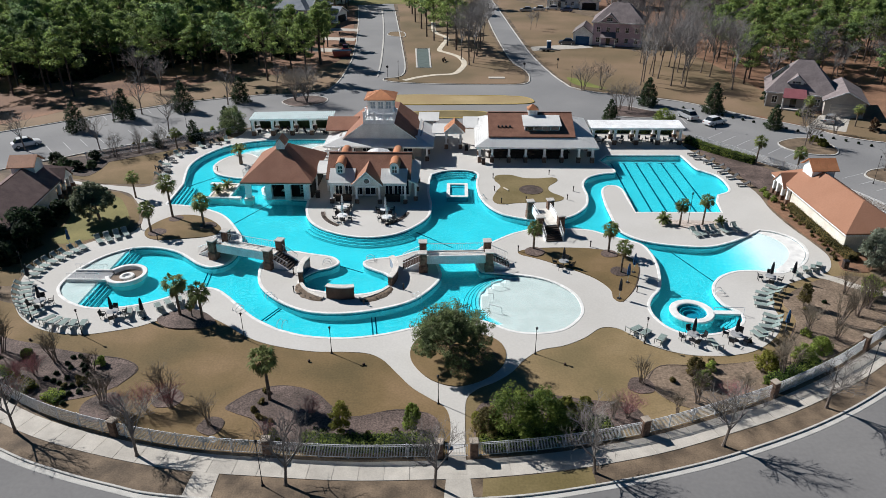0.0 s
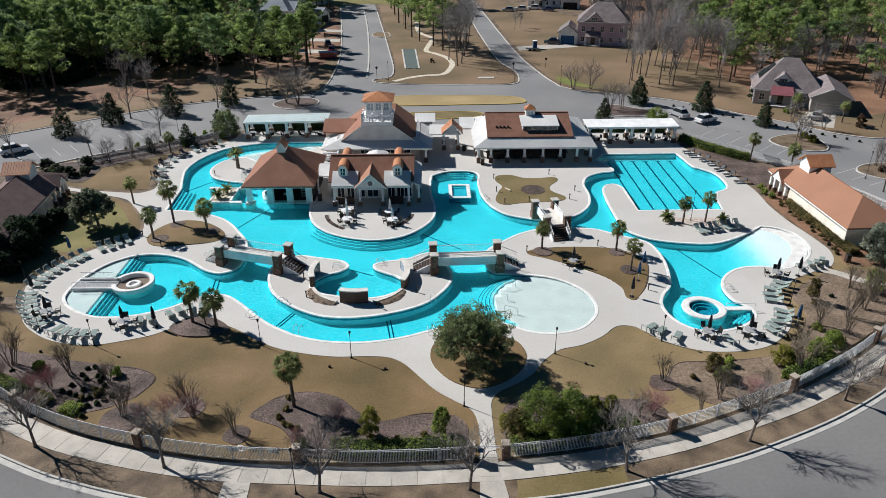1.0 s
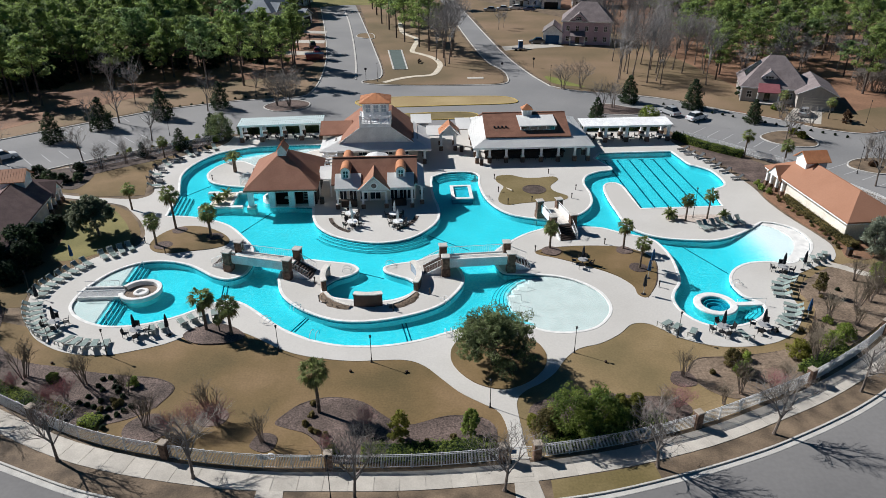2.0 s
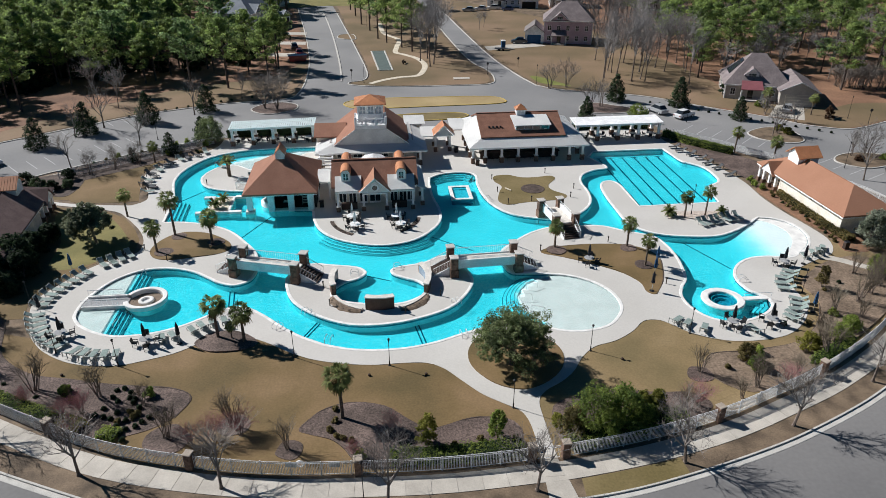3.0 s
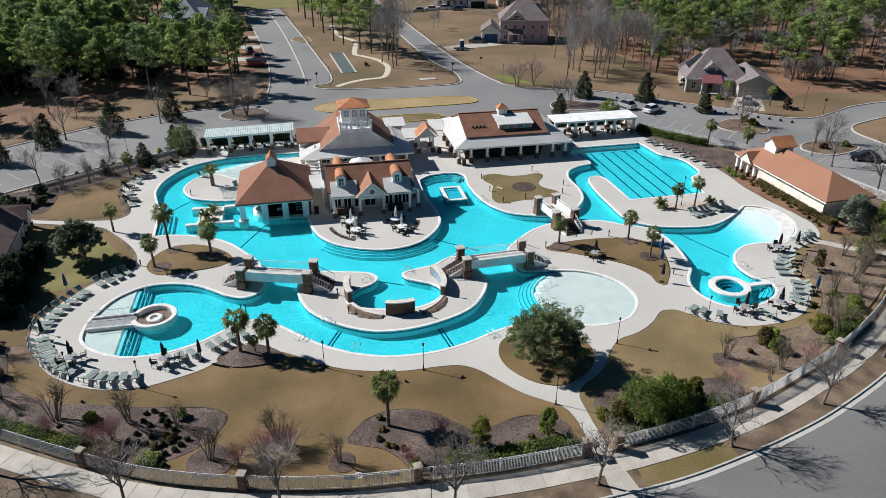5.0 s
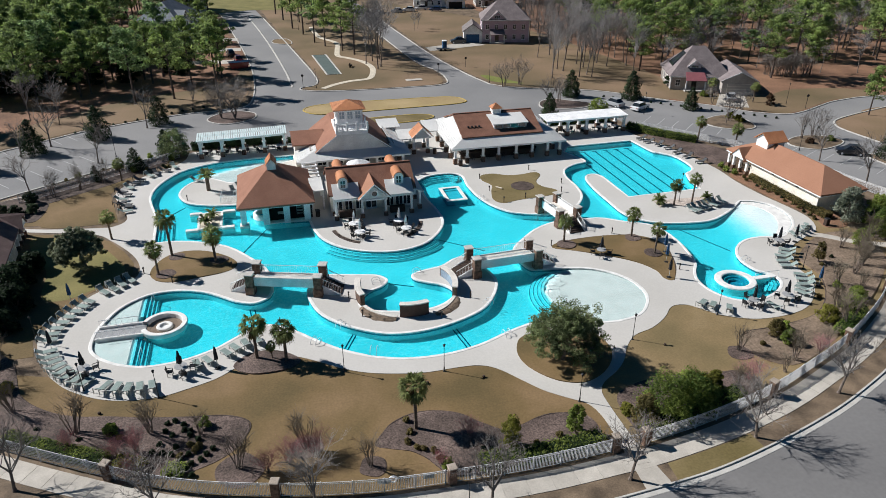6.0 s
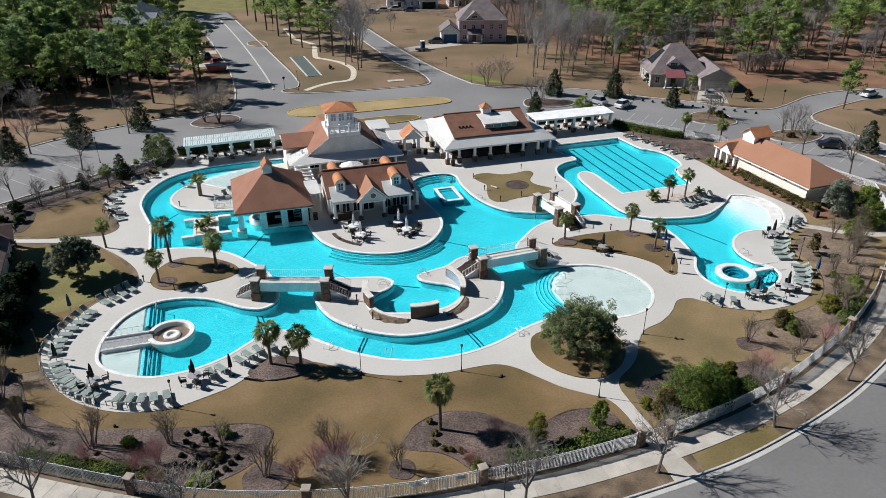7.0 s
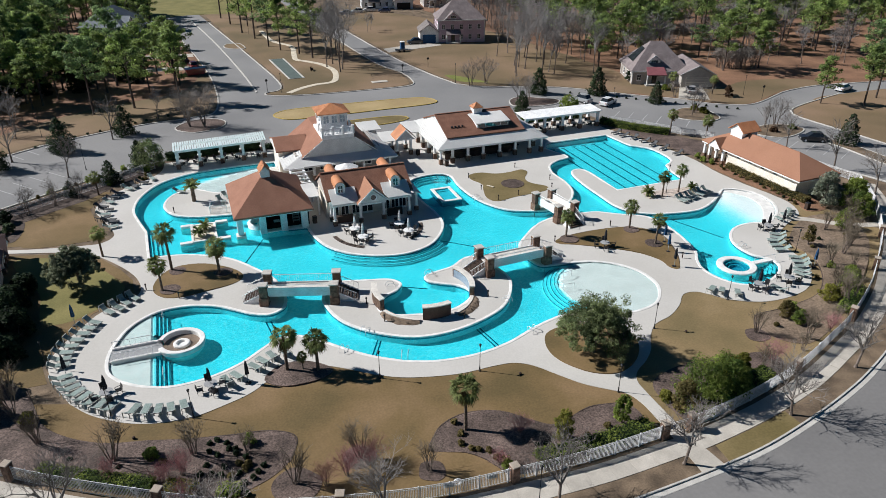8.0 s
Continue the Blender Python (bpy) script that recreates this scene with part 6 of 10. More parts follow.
# ---------------------------------------------------------------- bathhouses
def bathhouse(m, label, roof):
    ob = thing("bathhouse", m, label, "building")
    # local: long side along y from 0 to 21, width 8 in x
    part("wall", boxes((0.7, 0.9, 1.0, 15.6, 0.0, 3.0), (7.1, 7.3, 1.0, 20.0, 0.0, 3.0), (0.9, 7.1, 1.0, 1.2, 0.0, 3.0), (0.9, 7.1, 15.4, 15.6, 0.0, 3.0)), M_CREAM, ob, "cream stucco wall")
    part("roof", hip(0.0, 8.0, 0.0, 21.2, 3.0, 5.3, 3.9, 4.1, 4.6, 16.8, 0.2), roof, ob, "brown shingle hipped roof")
    part("fascia", boxes((0.05, 0.2, 0.1, 21.1, 2.6, 2.85), (7.8, 7.95, 0.1, 21.1, 2.6, 2.85), (0.2, 7.8, 0.05, 0.2, 2.6, 2.85), (0.2, 7.8, 21.0, 21.15, 2.6, 2.85)), M_WHITE, ob)
    part("soffit", boxes((0.2, 7.8, 0.2, 21.0, 2.58, 2.62)), M_WHITE, ob)
    lant = part("lantern", prism([(15.0, 4.4), (17.6, 4.4), (17.6, 5.75), (16.3, 6.6), (15.0, 5.75)], "x", 2.5, 5.6), M_WHITE, ob, "white gabled roof lantern")
    seamed("lantern_roof", gable_quads(2.2, 5.9, 14.5, 18.1, 5.55, 6.8, 16.3), M_COPPER, ob, "copper-red metal lantern roof", 0.34, 0.1)
    for y in (5.0, 7.6, 10.2, 12.8):
        part("vent", boxes((0.64, 0.7, y, y + 0.55, 2.15, 2.4)), M_BLACK, ob, "small dark wall vent")
    for y in (16.4, 18.0, 19.6, 20.8):
        part("column", bbox(0.45, 0.85, y - 0.2, y + 0.2, 0.7, 2.6), M_WHITE, ob)
        part("plinth", bbox(0.35, 0.95, y - 0.3, y + 0.3, 0.0, 0.7), M_BRICK, ob, "stone plinth")
    for x in (3.0, 5.2, 7.4):
        part("column", bbox(x - 0.2, x + 0.2, 20.6, 21.0, 0.7, 2.6), M_WHITE, ob)
        part("plinth", bbox(x - 0.3, x + 0.3, 20.5, 21.1, 0.0, 0.7), M_BRICK, ob, "stone plinth")
    ped = part("pediment", prism([(16.2, 2.6), (19.4, 2.6), (17.8, 4.0)], "x", -0.25, -0.1), M_WHITE, ob, "white entry pediment")
    bm = bmesh.new()
    slope(bm, ((-0.4, 16.0, 2.55), (-0.4, 17.8, 4.2), (2.2, 17.8, 4.2), (2.2, 16.0, 2.55)), 0.12)
    slope(bm, ((2.2, 19.6, 2.55), (2.2, 17.8, 4.2), (-0.4, 17.8, 4.2), (-0.4, 19.6, 2.55)), 0.12)
    part("porch_roof", bm, roof, ob)
    door(ob, 2.0, 3.2, 15.6, 0.0, 2.2, face=1)
    door(ob, 4.8, 6.0, 15.6, 0.0, 2.2, face=1)
    return ob


bathhouse(pose(45.9, 75.0, 0.0, 0, 0, 2.5) @ Matrix.Diagonal((1, 0.95, 1, 1)), "cream bathhouse with terracotta roof and white porch", M_SHINGLE_TAN)
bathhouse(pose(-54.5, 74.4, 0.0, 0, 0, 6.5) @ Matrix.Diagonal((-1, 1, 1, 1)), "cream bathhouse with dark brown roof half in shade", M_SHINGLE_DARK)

# ---------------------------------------------------------------- bridges over the channels
def railing(parent, a, b, h, picket=0.16, solid_panel=False):
    """White rail with thin pickets from a to b (feet of the rail)."""
    a, b = Vector(a), Vector(b)
    up = Vector((0, 0, h))
    bm = bmesh.new()
    tube(bm, a + up, b + up, 0.035, n=5)
    tube(bm, a + up * 0.12, b + up * 0.12, 0.025, n=5)
    n = max(2, int((b - a).length / picket))
    for k in range(n + 1):
        p = a.lerp(b, k / n)
        tube(bm, p + up * 0.12, p + up, 0.012, n=4, cap=False)
    return part("railing", bm, M_WHITE, parent, "white metal railing")


def footbridge(m, length, width, label, stairs=(1, 1), rise=1.25, panel=True):
    """A footbridge along local x, with stone pillars, parapets and stairs at both ends."""
    ob = thing("footbridge", m, label, "bridge")
    w = width / 2
    part("deck", bbox(-length / 2, length / 2, -w + 0.25, w - 0.25, rise - 0.2, rise), M_CAP, ob, "pale concrete bridge deck")
    for s in (-1, 1):
        y = s * (w - 0.2)
        part("parapet", bbox(-length / 2, length / 2, *sorted((y, y + s * 0.12)), rise - 0.32, rise + (0.75 if s < 0 or not panel else 0.12)), M_WHITE, ob, "white panelled parapet")
        railing(ob, (-length / 2, y, rise), (length / 2, y, rise), 1.05, 0.24)
        for e in (-1, 1):
            x = e * length / 2
            pil = part("pillar", bbox(x - 0.42, x + 0.42, s * w - 0.42, s * w + 0.42, 1.0, 2.45, 0.03), M_BRICK, ob, "brown ledge-stone pillar")
            part("pillar_base", bbox(x - 0.5, x + 0.5, s * w - 0.5, s * w + 0.5, DECK_Z - 1.2, 1.0, 0.03), M_BRICK, pil, "wider stone base")
            part("pillar_cap", bbox(x - 0.52, x + 0.52, s * w - 0.52, s * w + 0.52, 2.45, 2.58, 0.04), M_CAP_GREY, pil, "grey stone cap")
    for e, on in zip((-1, 1), stairs):
        if not on:
            continue
        n, run = 7, 0.34
        st = part("stairs", prism([(e * length / 2, DECK_Z), (e * length / 2, rise - 0.3), (e * (length / 2 + run * n), DECK_Z)], "y", -w + 0.5, w - 0.5), M_BRICK, ob, "stone-carried stairs")
        for k in range(n):
            top = rise - (k + 1) * (rise - DECK_Z) / (n + 1)
            part("tread", bbox(*sorted((e * (length / 2 + run * k), e * (length / 2 + run * (k + 1) + 0.03))), -w + 0.32, w - 0.32, top - 0.1, top, 0.01), M_DARKWOOD, st, "dark timber tread")
        end = e * (length / 2 + run * n)
        for s in (-1, 1):
            y = s * (w - 0.22)
            bm = prism([(e * length / 2, rise + 0.1), (end, 0.12), (end, DECK_Z), (e * (length / 2 + 0.5), DECK_Z), (e * length / 2, rise - 0.4)], "y", y - 0.06, y + 0.06)
            part("stringer", bm, M_WHITE, st, "white stair stringer")
            railing(st, (e * length / 2, y, rise), (end, y, DECK_Z + 0.05), 0.95, 0.2)
    return ob


def between(a, b):
    return pose((a[0] + b[0]) / 2, (a[1] + b[1]) / 2, 0, 0, 0, math.degrees(math.atan2(b[1] - a[1], b[0] - a[0]))), math.dist(a, b)


m, length = between((-28.8, 74.2), (-21.6, 71.9))
footbridge(m, length, 2.7, "white footbridge with brown stone pillars and stairs")
m, length = between((-4.1, 71.6), (3.5, 72.0))
footbridge(m, length, 2.8, "white footbridge with brown stone pillars and stairs")
m, length = between((10.9, 85.5), (11.7, 80.5))
footbridge(m, length, 2.7, "short white footbridge with dark stairs", stairs=(0, 1), panel=False)

rails = thing("ramp_railing", pose(0, 0, 0), "white metal ramp railing beside the pavilion", "railing")
for a, b in (((-33.2, 99.6, DECK_Z), (-31.0, 99.3, DECK_Z)), ((-33.0, 101.4, DECK_Z), (-31.0, 101.2, DECK_Z)), ((-33.2, 99.6, DECK_Z), (-33.0, 101.4, DECK_Z))):
    railing(rails, a, b, 1.05, 0.2)
for x, y in ((-33.2, 99.6), (-33.0, 101.4), (-31.0, 99.3), (-31.0, 101.2)):
    part("post", boxes((x - 0.035, x + 0.035, y - 0.035, y + 0.035, DECK_Z, DECK_Z + 1.1)), M_WHITE, rails)

# ---------------------------------------------------------------- grotto walls on the island
def arc_wall(name, cx, cy, r0, r1, a0, a1, z0, z1, mat, parent=None, label="", top=None, n=14, drop=0.0):
    """A curved wall between two radii and two angles; drop lowers its far end."""
    bm = bmesh.new()
    rings = []
    for k in range(n + 1):
        f = k / n
        a = radians(a0 + (a1 - a0) * f)
        z = z1 - drop * f
        rings.append([bm.verts.new((cx + r * math.cos(a), cy + r * math.sin(a), h)) for r, h in ((r0, z0), (r1, z0), (r1, z), (r0, z))])
    for p, q in zip(rings, rings[1:]):
        for i in range(4):
            bm.faces.new((p[i], p[(i + 1) % 4], q[(i + 1) % 4], q[i]))
    bm.faces.new(rings[0][::-1])
    bm.faces.new(rings[-1])
    bmesh.ops.recalc_face_normals(bm, faces=bm.faces[:])
    return part(name, bm, mat, parent, label)


for a0, a1, h, label in ((158, 198, 1.35, "curved brown stone fountain wall with pale cap"), (251, 285, 1.5, "curved dark stone fountain wall with pale cap"), (-24, 30, 1.15, "curved pale-faced fountain wall with cap")):
    ob = thing("fountain_wall", pose(0, 0, 0), label, "wall")
    r = 4.75 if a0 == 251 else 5.15
    arc_wall("wall_body", -12.5, 69.0, r, r + 0.5, a0, a1, -1.0, h, M_DARKSTONE if a0 == 251 else M_BRICK, ob)
    arc_wall("wall_cap", -12.5, 69.0, r - 0.08, r + 0.58, a0 - 0.6, a1 + 0.6, h, h + 0.12, M_CAP, ob, "pale stone cap")
    arc_wall("spillway", -12.5, 69.0, r - 0.05, r, a0 + 2, a1 - 2, -0.9, h - 0.15, M_GREY_TILE if a0 == -24 else M_TILE, ob, "glossy tiled water face")
for a0, a1 in ((202, 248), (290, 332)):
    ob = thing("raised_planter", pose(0, 0, 0), "low curved planter with pale kerb and grey-brown mulch", "planter")
    arc_wall("kerb_wall", -12.5, 69.0, 5.25, 5.62, a0, a1, DECK_Z, 0.30, M_CAP, ob)
    soil = bmesh.new()
    g = random.Random(a0)
    rows = []
    for k in range(25):
        f = k / 24
        a = radians(a0 + (a1 - a0) * f)
        wide = 0.95 * math.sin(math.pi * (0.08 + 0.84 * f)) ** 0.6
        rows.append([soil.verts.new((-12.5 + (5.62 + wide * q) * math.cos(a), 69.0 + (5.62 + wide * q) * math.sin(a), DECK_Z + z * g.uniform(0.7, 1.15))) for q, z in ((0.0, 0.16), (0.35, 0.20), (0.75, 0.13), (1.0 + g.uniform(-0.08, 0.08), 0.01))])
    for p, q in zip(rows, rows[1:]):
        for i in range(3):
            soil.faces.new((p[i], p[i + 1], q[i + 1], q[i]))
    part("soil", soil, M_MULCH_PALE, ob, "grey-brown mulch with dry stems", smooth=True)
    for k in range(16):
        a = radians(a0 + (a1 - a0) * g.uniform(0.1, 0.9))
        r = g.uniform(5.8, 6.3)
        bm = bmesh.new()
        for j in range(7):
            tube(bm, (0, 0, 0), (g.uniform(-0.2, 0.2), g.uniform(-0.2, 0.2), g.uniform(0.12, 0.3)), 0.012, 0.004, n=3, cap=False)
        part("dry_tuft", bm, M_TWIG_DARK, ob).matrix_world = pose(-12.5 + r * math.cos(a), 69.0 + r * math.sin(a), DECK_Z + 0.1)

# narrow planting strips on the terrace
for a0, a1 in ((188, 238), (-8, -58)):
    ob = thing("terrace_planter", pose(0, 0, 0), "narrow curved strip of dark mulch in the terrace", "planter")
    cx, r = -12.6, (5.85 if a0 > 0 else 5.45)
    arc_wall("edging", cx, 87.4, r - 0.06, r, a0, a1, DECK_Z, 0.14, M_CAP_TAN, ob)
    arc_wall("soil", cx, 87.4, r, r + 0.48, a0, a1, DECK_Z, 0.12, M_SOIL, ob, "dark dry mulch")
    g = random.Random(a0)
    for k in range(18):
        a = radians(a0 + (a1 - a0) * g.uniform(0.03, 0.97))
        q = r + g.uniform(0.1, 0.4)
        bm = bmesh.new()
        for j in range(8):
            tube(bm, (0, 0, 0), (g.uniform(-0.18, 0.18), g.uniform(-0.18, 0.18), g.uniform(0.1, 0.28)), 0.014, 0.004, n=3, cap=False)
        part("dry_tuft", bm, M_TWIG_DARK, ob).matrix_world = pose(cx + q * math.cos(a), 87.4 + q * math.sin(a), 0.11)

# ---------------------------------------------------------------- tubs, spa and water play
whirl = thing("whirlpool", pose(24.5, 62.2, 0), "round raised whirlpool with white rim", "whirlpool")
bm = bmesh.new()
lathe(bm, [(2.25, -1.2), (2.3, 0.08), (2.22, 0.15), (1.6, 0.15), (1.5, 0.10), (1.5, -0.3)], 36)
part("rim", bm, M_COPING, whirl, "white plastered rim", smooth=False)
bm = bmesh.new()
lathe(bm, [(1.5, -0.16), (1.18, -0.16), (1.16, -0.36), (0.86, -0.36), (0.84, -0.62), (0.02, -0.62)], 36)
part("stepped_bowl", bm, M_GREY_TILE, whirl, "grey-blue stepped bowl")
for r, z in ((1.17, -0.15), (0.85, -0.35)):
    bm = bmesh.new()
    lathe(bm, [(r + 0.05, z), (r + 0.05, z + 0.012), (r - 0.02, z + 0.012), (r - 0.02, z)], 36)
    part("step_edge", bm, M_PAD, whirl, "pale step edge")
bm = bmesh.new()
lathe(bm, [(1.5, 0.04), (0.02, 0.04)], 36)
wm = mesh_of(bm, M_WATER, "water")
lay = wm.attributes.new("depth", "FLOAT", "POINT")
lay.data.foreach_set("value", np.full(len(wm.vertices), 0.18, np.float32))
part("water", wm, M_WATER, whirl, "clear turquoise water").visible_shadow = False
part("bridge_slab", bbox(1.9, 5.0, -0.55, 0.15, -0.6, 0.12), M_COPING, whirl, "white slab to the deck")
bm = bmesh.new()
pipe(bm, [(2.0, -0.6, 0.2), (2.0, -0.6, 0.95), (5.1, -0.6, 0.95), (5.1, -0.6, 0.1)], 0.03)
part("handrail", bm, M_STEEL, whirl, "bent steel handrail")

volcano = thing("vortex_tub", pose(-37.9, 68.4, 0), "round vortex tub with white rim and flume channel", "tub")
bm = bmesh.new()
lathe(bm, [(1.85, -0.84), (2.22, -0.10), (2.30, 0.38), (2.24, 0.46), (1.84, 0.46), (1.78, 0.40), (1.76, -0.5), (0.9, -0.5)], 40, arc=math.pi * 1.78, start=-math.pi * 0.89)
part("rim", bm, M_COPING, volcano, "white plastered rim")
bm = bmesh.new()
lathe(bm, [(0.82, -0.5), (0.82, 0.12), (0.74, 0.18), (0.50, 0.18), (0.44, 0.12), (0.44, -0.03), (0.02, -0.03)], 28)
part("centre_ring", bm, M_COPING, volcano, "white centre ring")
bm = bmesh.new()
lathe(bm, [(1.78, -0.02), (1.4, -0.025), (1.38, -0.045), (0.80, -0.045)], 32)
part("tub_floor", bm, M_SHADED_TILE, volcano, "tan tub floor browned for the shade inside")
for s in (-1, 1):
    part("channel_wall", bbox(-6.4, -1.9, *sorted((s * 0.95, s * 1.22)), -0.9, 0.26, 0.04), M_COPING, volcano, "white channel wall")
    railing(volcano, (-6.3, s * 1.08, 0.26), (-2.6, s * 1.08, 0.26), 0.75, 0.5)
part("channel_floor", boxes((-6.6, -1.8, -0.95, 0.95, -0.3, 0.05)), M_TABLE, volcano, "grey gritty channel floor")

spa = thing("square_spa", pose(0, 0, 0), "square sunken spa with wide white rim", "spa")
part("rim", boxes((-1.8, 1.35, 92.3, 92.8, -0.12, 0.02), (-1.8, 1.35, 97.0, 97.5, -0.12, 0.02), (-1.8, -1.3, 92.8, 97.0, -0.12, 0.02), (0.85, 1.35, 92.8, 97.0, -0.12, 0.02)), M_COPING, spa, "white coped rim")
# Outer wall is dark blue: the shade below the rim put into the colour.
part("spa_wall", boxes((-1.74, 1.29, 92.36, 92.8, -1.3, -0.12), (-1.74, 1.29, 97.0, 97.44, -1.3, -0.12), (-1.74, -1.3, 92.8, 97.0, -1.3, -0.12), (0.85, 1.29, 92.8, 97.0, -1.3, -0.12)), M_BAND, spa, "wall coloured dark blue for shade below the rim")
part("spa_floor", boxes((-1.3, 0.85, 92.8, 97.0, -0.9, -0.24)), M_SPA_TILE, spa, "pale blue tiled floor")
part("bench", boxes((-1.3, 0.85, 96.4, 97.0, -0.24, -0.15)), M_SPA_TILE, spa)

planter = thing("pool_planter", pose(0, 0, 0), "square white planter with arms standing in the water", "planter")
part("planter_wall", boxes((-36.0, -35.7, 91.0, 96.4, -1.25, 0.2), (-33.1, -32.8, 91.0, 96.4, -1.25, 0.2), (-35.7, -33.1, 91.0, 91.3, -1.25, 0.2), (-35.7, -33.1, 96.1, 96.4, -1.25, 0.2)), M_COPING, planter, "white plastered wall")
part("fill", boxes((-35.7, -33.1, 91.3, 96.1, -1.25, 0.12)), M_SAND, planter, "pale gravel fill")
for x, y in ((-37.4, 90.7), (-32.8, 90.7), (-37.2, 96.0), (-32.8, 96.0)):
    part("bench_arm", bbox(x, x + 1.6, y, y + 0.7, -1.25, 0.24, 0.04), M_COPING, planter, "white bench block")

fire = thing("fire_ring", pose(10.6, 94.9, DECK_Z + 0.03), "round dark stone fire ring on the lawn", "fire pit")
bm = bmesh.new()
lathe(bm, [(1.75, 0.0), (1.75, 0.05), (1.45, 0.05), (1.45, 0.0)], 32)
part("paving_ring", bm, M_SOIL, fire)
bm = bmesh.new()
lathe(bm, [(1.45, 0.03), (0.9, 0.06), (0.02, 0.05)], 32)
part("ash_bed", bm, M_SOIL, fire, "dark ash and mulch bed")
log = thing("timber_log", pose(6.9, 94.9, DECK_Z + 0.05, 0, 0, 125), "short pale timber log lying on the lawn", "log")
bm = bmesh.new()
tube(bm, (-0.6, 0, 0.1), (0.6, 0, 0.1), 0.11, 0.09, n=9)
part("log", bm, M_SAND, log)


def handrails(x, y, a, group):
    """A pair of bent steel ladder rails at the pool edge."""
    ob = thing("pool_ladder", pose(x, y, DECK_Z, 0, 0, a), "bent stainless-steel pool ladder rails", "ladder", group)
    for s in (-0.3, 0.3):
        bm = bmesh.new()
        pipe(bm, [(s, 0.75, 0.0), (s, 0.72, 0.35), (s, 0.5, 0.55), (s, 0.1, 0.55), (s, -0.2, 0.35), (s, -0.3, -0.6)], 0.03)
        part("rail", bm, M_STEEL, ob)
    return ob


for x, y, a in ((-20.2, 64.2, 135), (-23.3, 61.4, -40), (-15.2, 71.8, 90), (-10.2, 72.8, 90), (-4.6, 64.6, 215), (-4.4, 58.0, 10), (3.0, 91.6, -75), (28.2, 65.9, -85), (-17.9, 58.5, -20)):
    handrails(x, y, a, "pool ladders")
for x, y, a in ((4.4, 66.9, 20), (3.2, 64.4, 0), (4.0, 61.8, -20), (-39.6, 74.0, 90), (-39.6, 63.6, 90)):
    ob = thing("step_rail", pose(x, y, -0.1, 0, 0, a), "white step handrail standing in the water", "handrail", "step rails")
    bm = bmesh.new()
    pipe(bm, [(-0.75, 0, -0.5), (-0.75, 0, 0.85), (0.6, 0, 0.75), (0.75, 0, -0.6)], 0.03)
    part("rail", bm, M_STEEL, ob)

# ---------------------------------------------------------------- perimeter fence
def fence_run(line, label, name="perimeter_fence", h=1.35, pillar_every=0):
    ob = thing(name, pose(0, 0, 0), label, "fence")
    spots = along(line, 2.3)
    if math.dist(spots[-1][:2], line[-1]) > 0.4:
        spots.append((*line[-1], spots[-1][2]))
    for (x0, y0, a0), (x1, y1, _) in zip(spots, spots[1:]):
        part("post", boxes((x0 - 0.04, x0 + 0.04, y0 - 0.04, y0 + 0.04, 0.0, h + 0.08)), M_FENCE, ob)
        bm = bmesh.new()
        a, b = Vector((x0, y0, 0)), Vector((x1, y1, 0))
        for z in (0.12, h - 0.16, h):
            tube(bm, a + Vector((0, 0, z)), b + Vector((0, 0, z)), 0.028, n=4, cap=False)
        n = 19
        for k in range(1, n):
            p = a.lerp(b, k / n)
            tube(bm, p + Vector((0, 0, 0.10)), p + Vector((0, 0, h)), 0.025, n=4, cap=False)
        tagged(part("panel", bm, M_FENCE, ob, "white picket panel"), kind="stuff")
    x, y, _ = spots[-1]
    part("post", boxes((x - 0.04, x + 0.04, y - 0.04, y + 0.04, 0.0, h + 0.08)), M_FENCE, ob)
    return ob


def cut(line, x0, x1):
    return [p for p in line if x0 <= p[0] <= x1]


fence_run(cut(FENCE_LINE, -63, -1.3), "long white metal picket fence")
fence_run(cut(FENCE_LINE, 1.3, 61), "long white metal picket fence")
fence_run(spline([(-61.0, 106.6), (-56.6, 109.6), (-50.0, 114.2), (-44.5, 118.0), (-40.4, 121.0)]), "white metal fence by the car park", h=1.3)
fence_run(spline([(41.0, 116.8), (45.0, 112.0), (49.4, 106.0), (53.0, 101.4)]), "white metal fence by the car park", h=1.3)
fence_run([(54.5, 96.0), (58.0, 88.0), (60.0, 77.0)], "white metal fence by the car park", h=1.3)


def pillar(x, y, a, group):
    ob = thing("fence_pillar", pose(x, y, 0, 0, 0, a), "brown ledge-stone fence pillar with tan cap", "pillar", group)
    part("shaft", bbox(-0.31, 0.31, -0.31, 0.31, 0, 1.55, 0.03), M_BRICK, ob)
    part("cap", bbox(-0.36, 0.36, -0.36, 0.36, 1.55, 1.65, 0.04), M_CAP_TAN, ob, "tan stone cap")
    return ob


first = pillar(-14.8, 40.72, 5, "fence pillars")
for x, y, a in ((-27.7, 42.6, -18), (-40.0, 47.6, -30), (-50.7, 54.2, -33), (15.2, 43.6, 18), (27.5, 48.6, 26), (39.0, 55.8, 36), (-1.35, 40.72, 0), (1.35, 40.82, 3), (47.0, 61.9, 42)):
    copy_thing(first, pose(x, y, 0, 0, 0, a))
gate = thing("entry_gate", pose(0, 40.75, 0), "small white picket gate between stone pillars", "gate")
bm = bmesh.new()
for z in (0.15, 1.15, 1.3):
    tube(bm, (-0.9, 0, z), (0.9, 0, z), 0.03, n=4)
for k in range(15):
    tube(bm, (-0.85 + 0.121 * k, 0, 0.15), (-0.85 + 0.121 * k, 0, 1.3), 0.013, n=3, cap=False)
part("gate_frame", bm, M_FENCE, gate)
part("sign_plate", bbox(-0.75, -0.3, -0.06, -0.03, 0.7, 1.1, 0.005), M_BLUE_CANVAS, gate, "small blue notice plate")
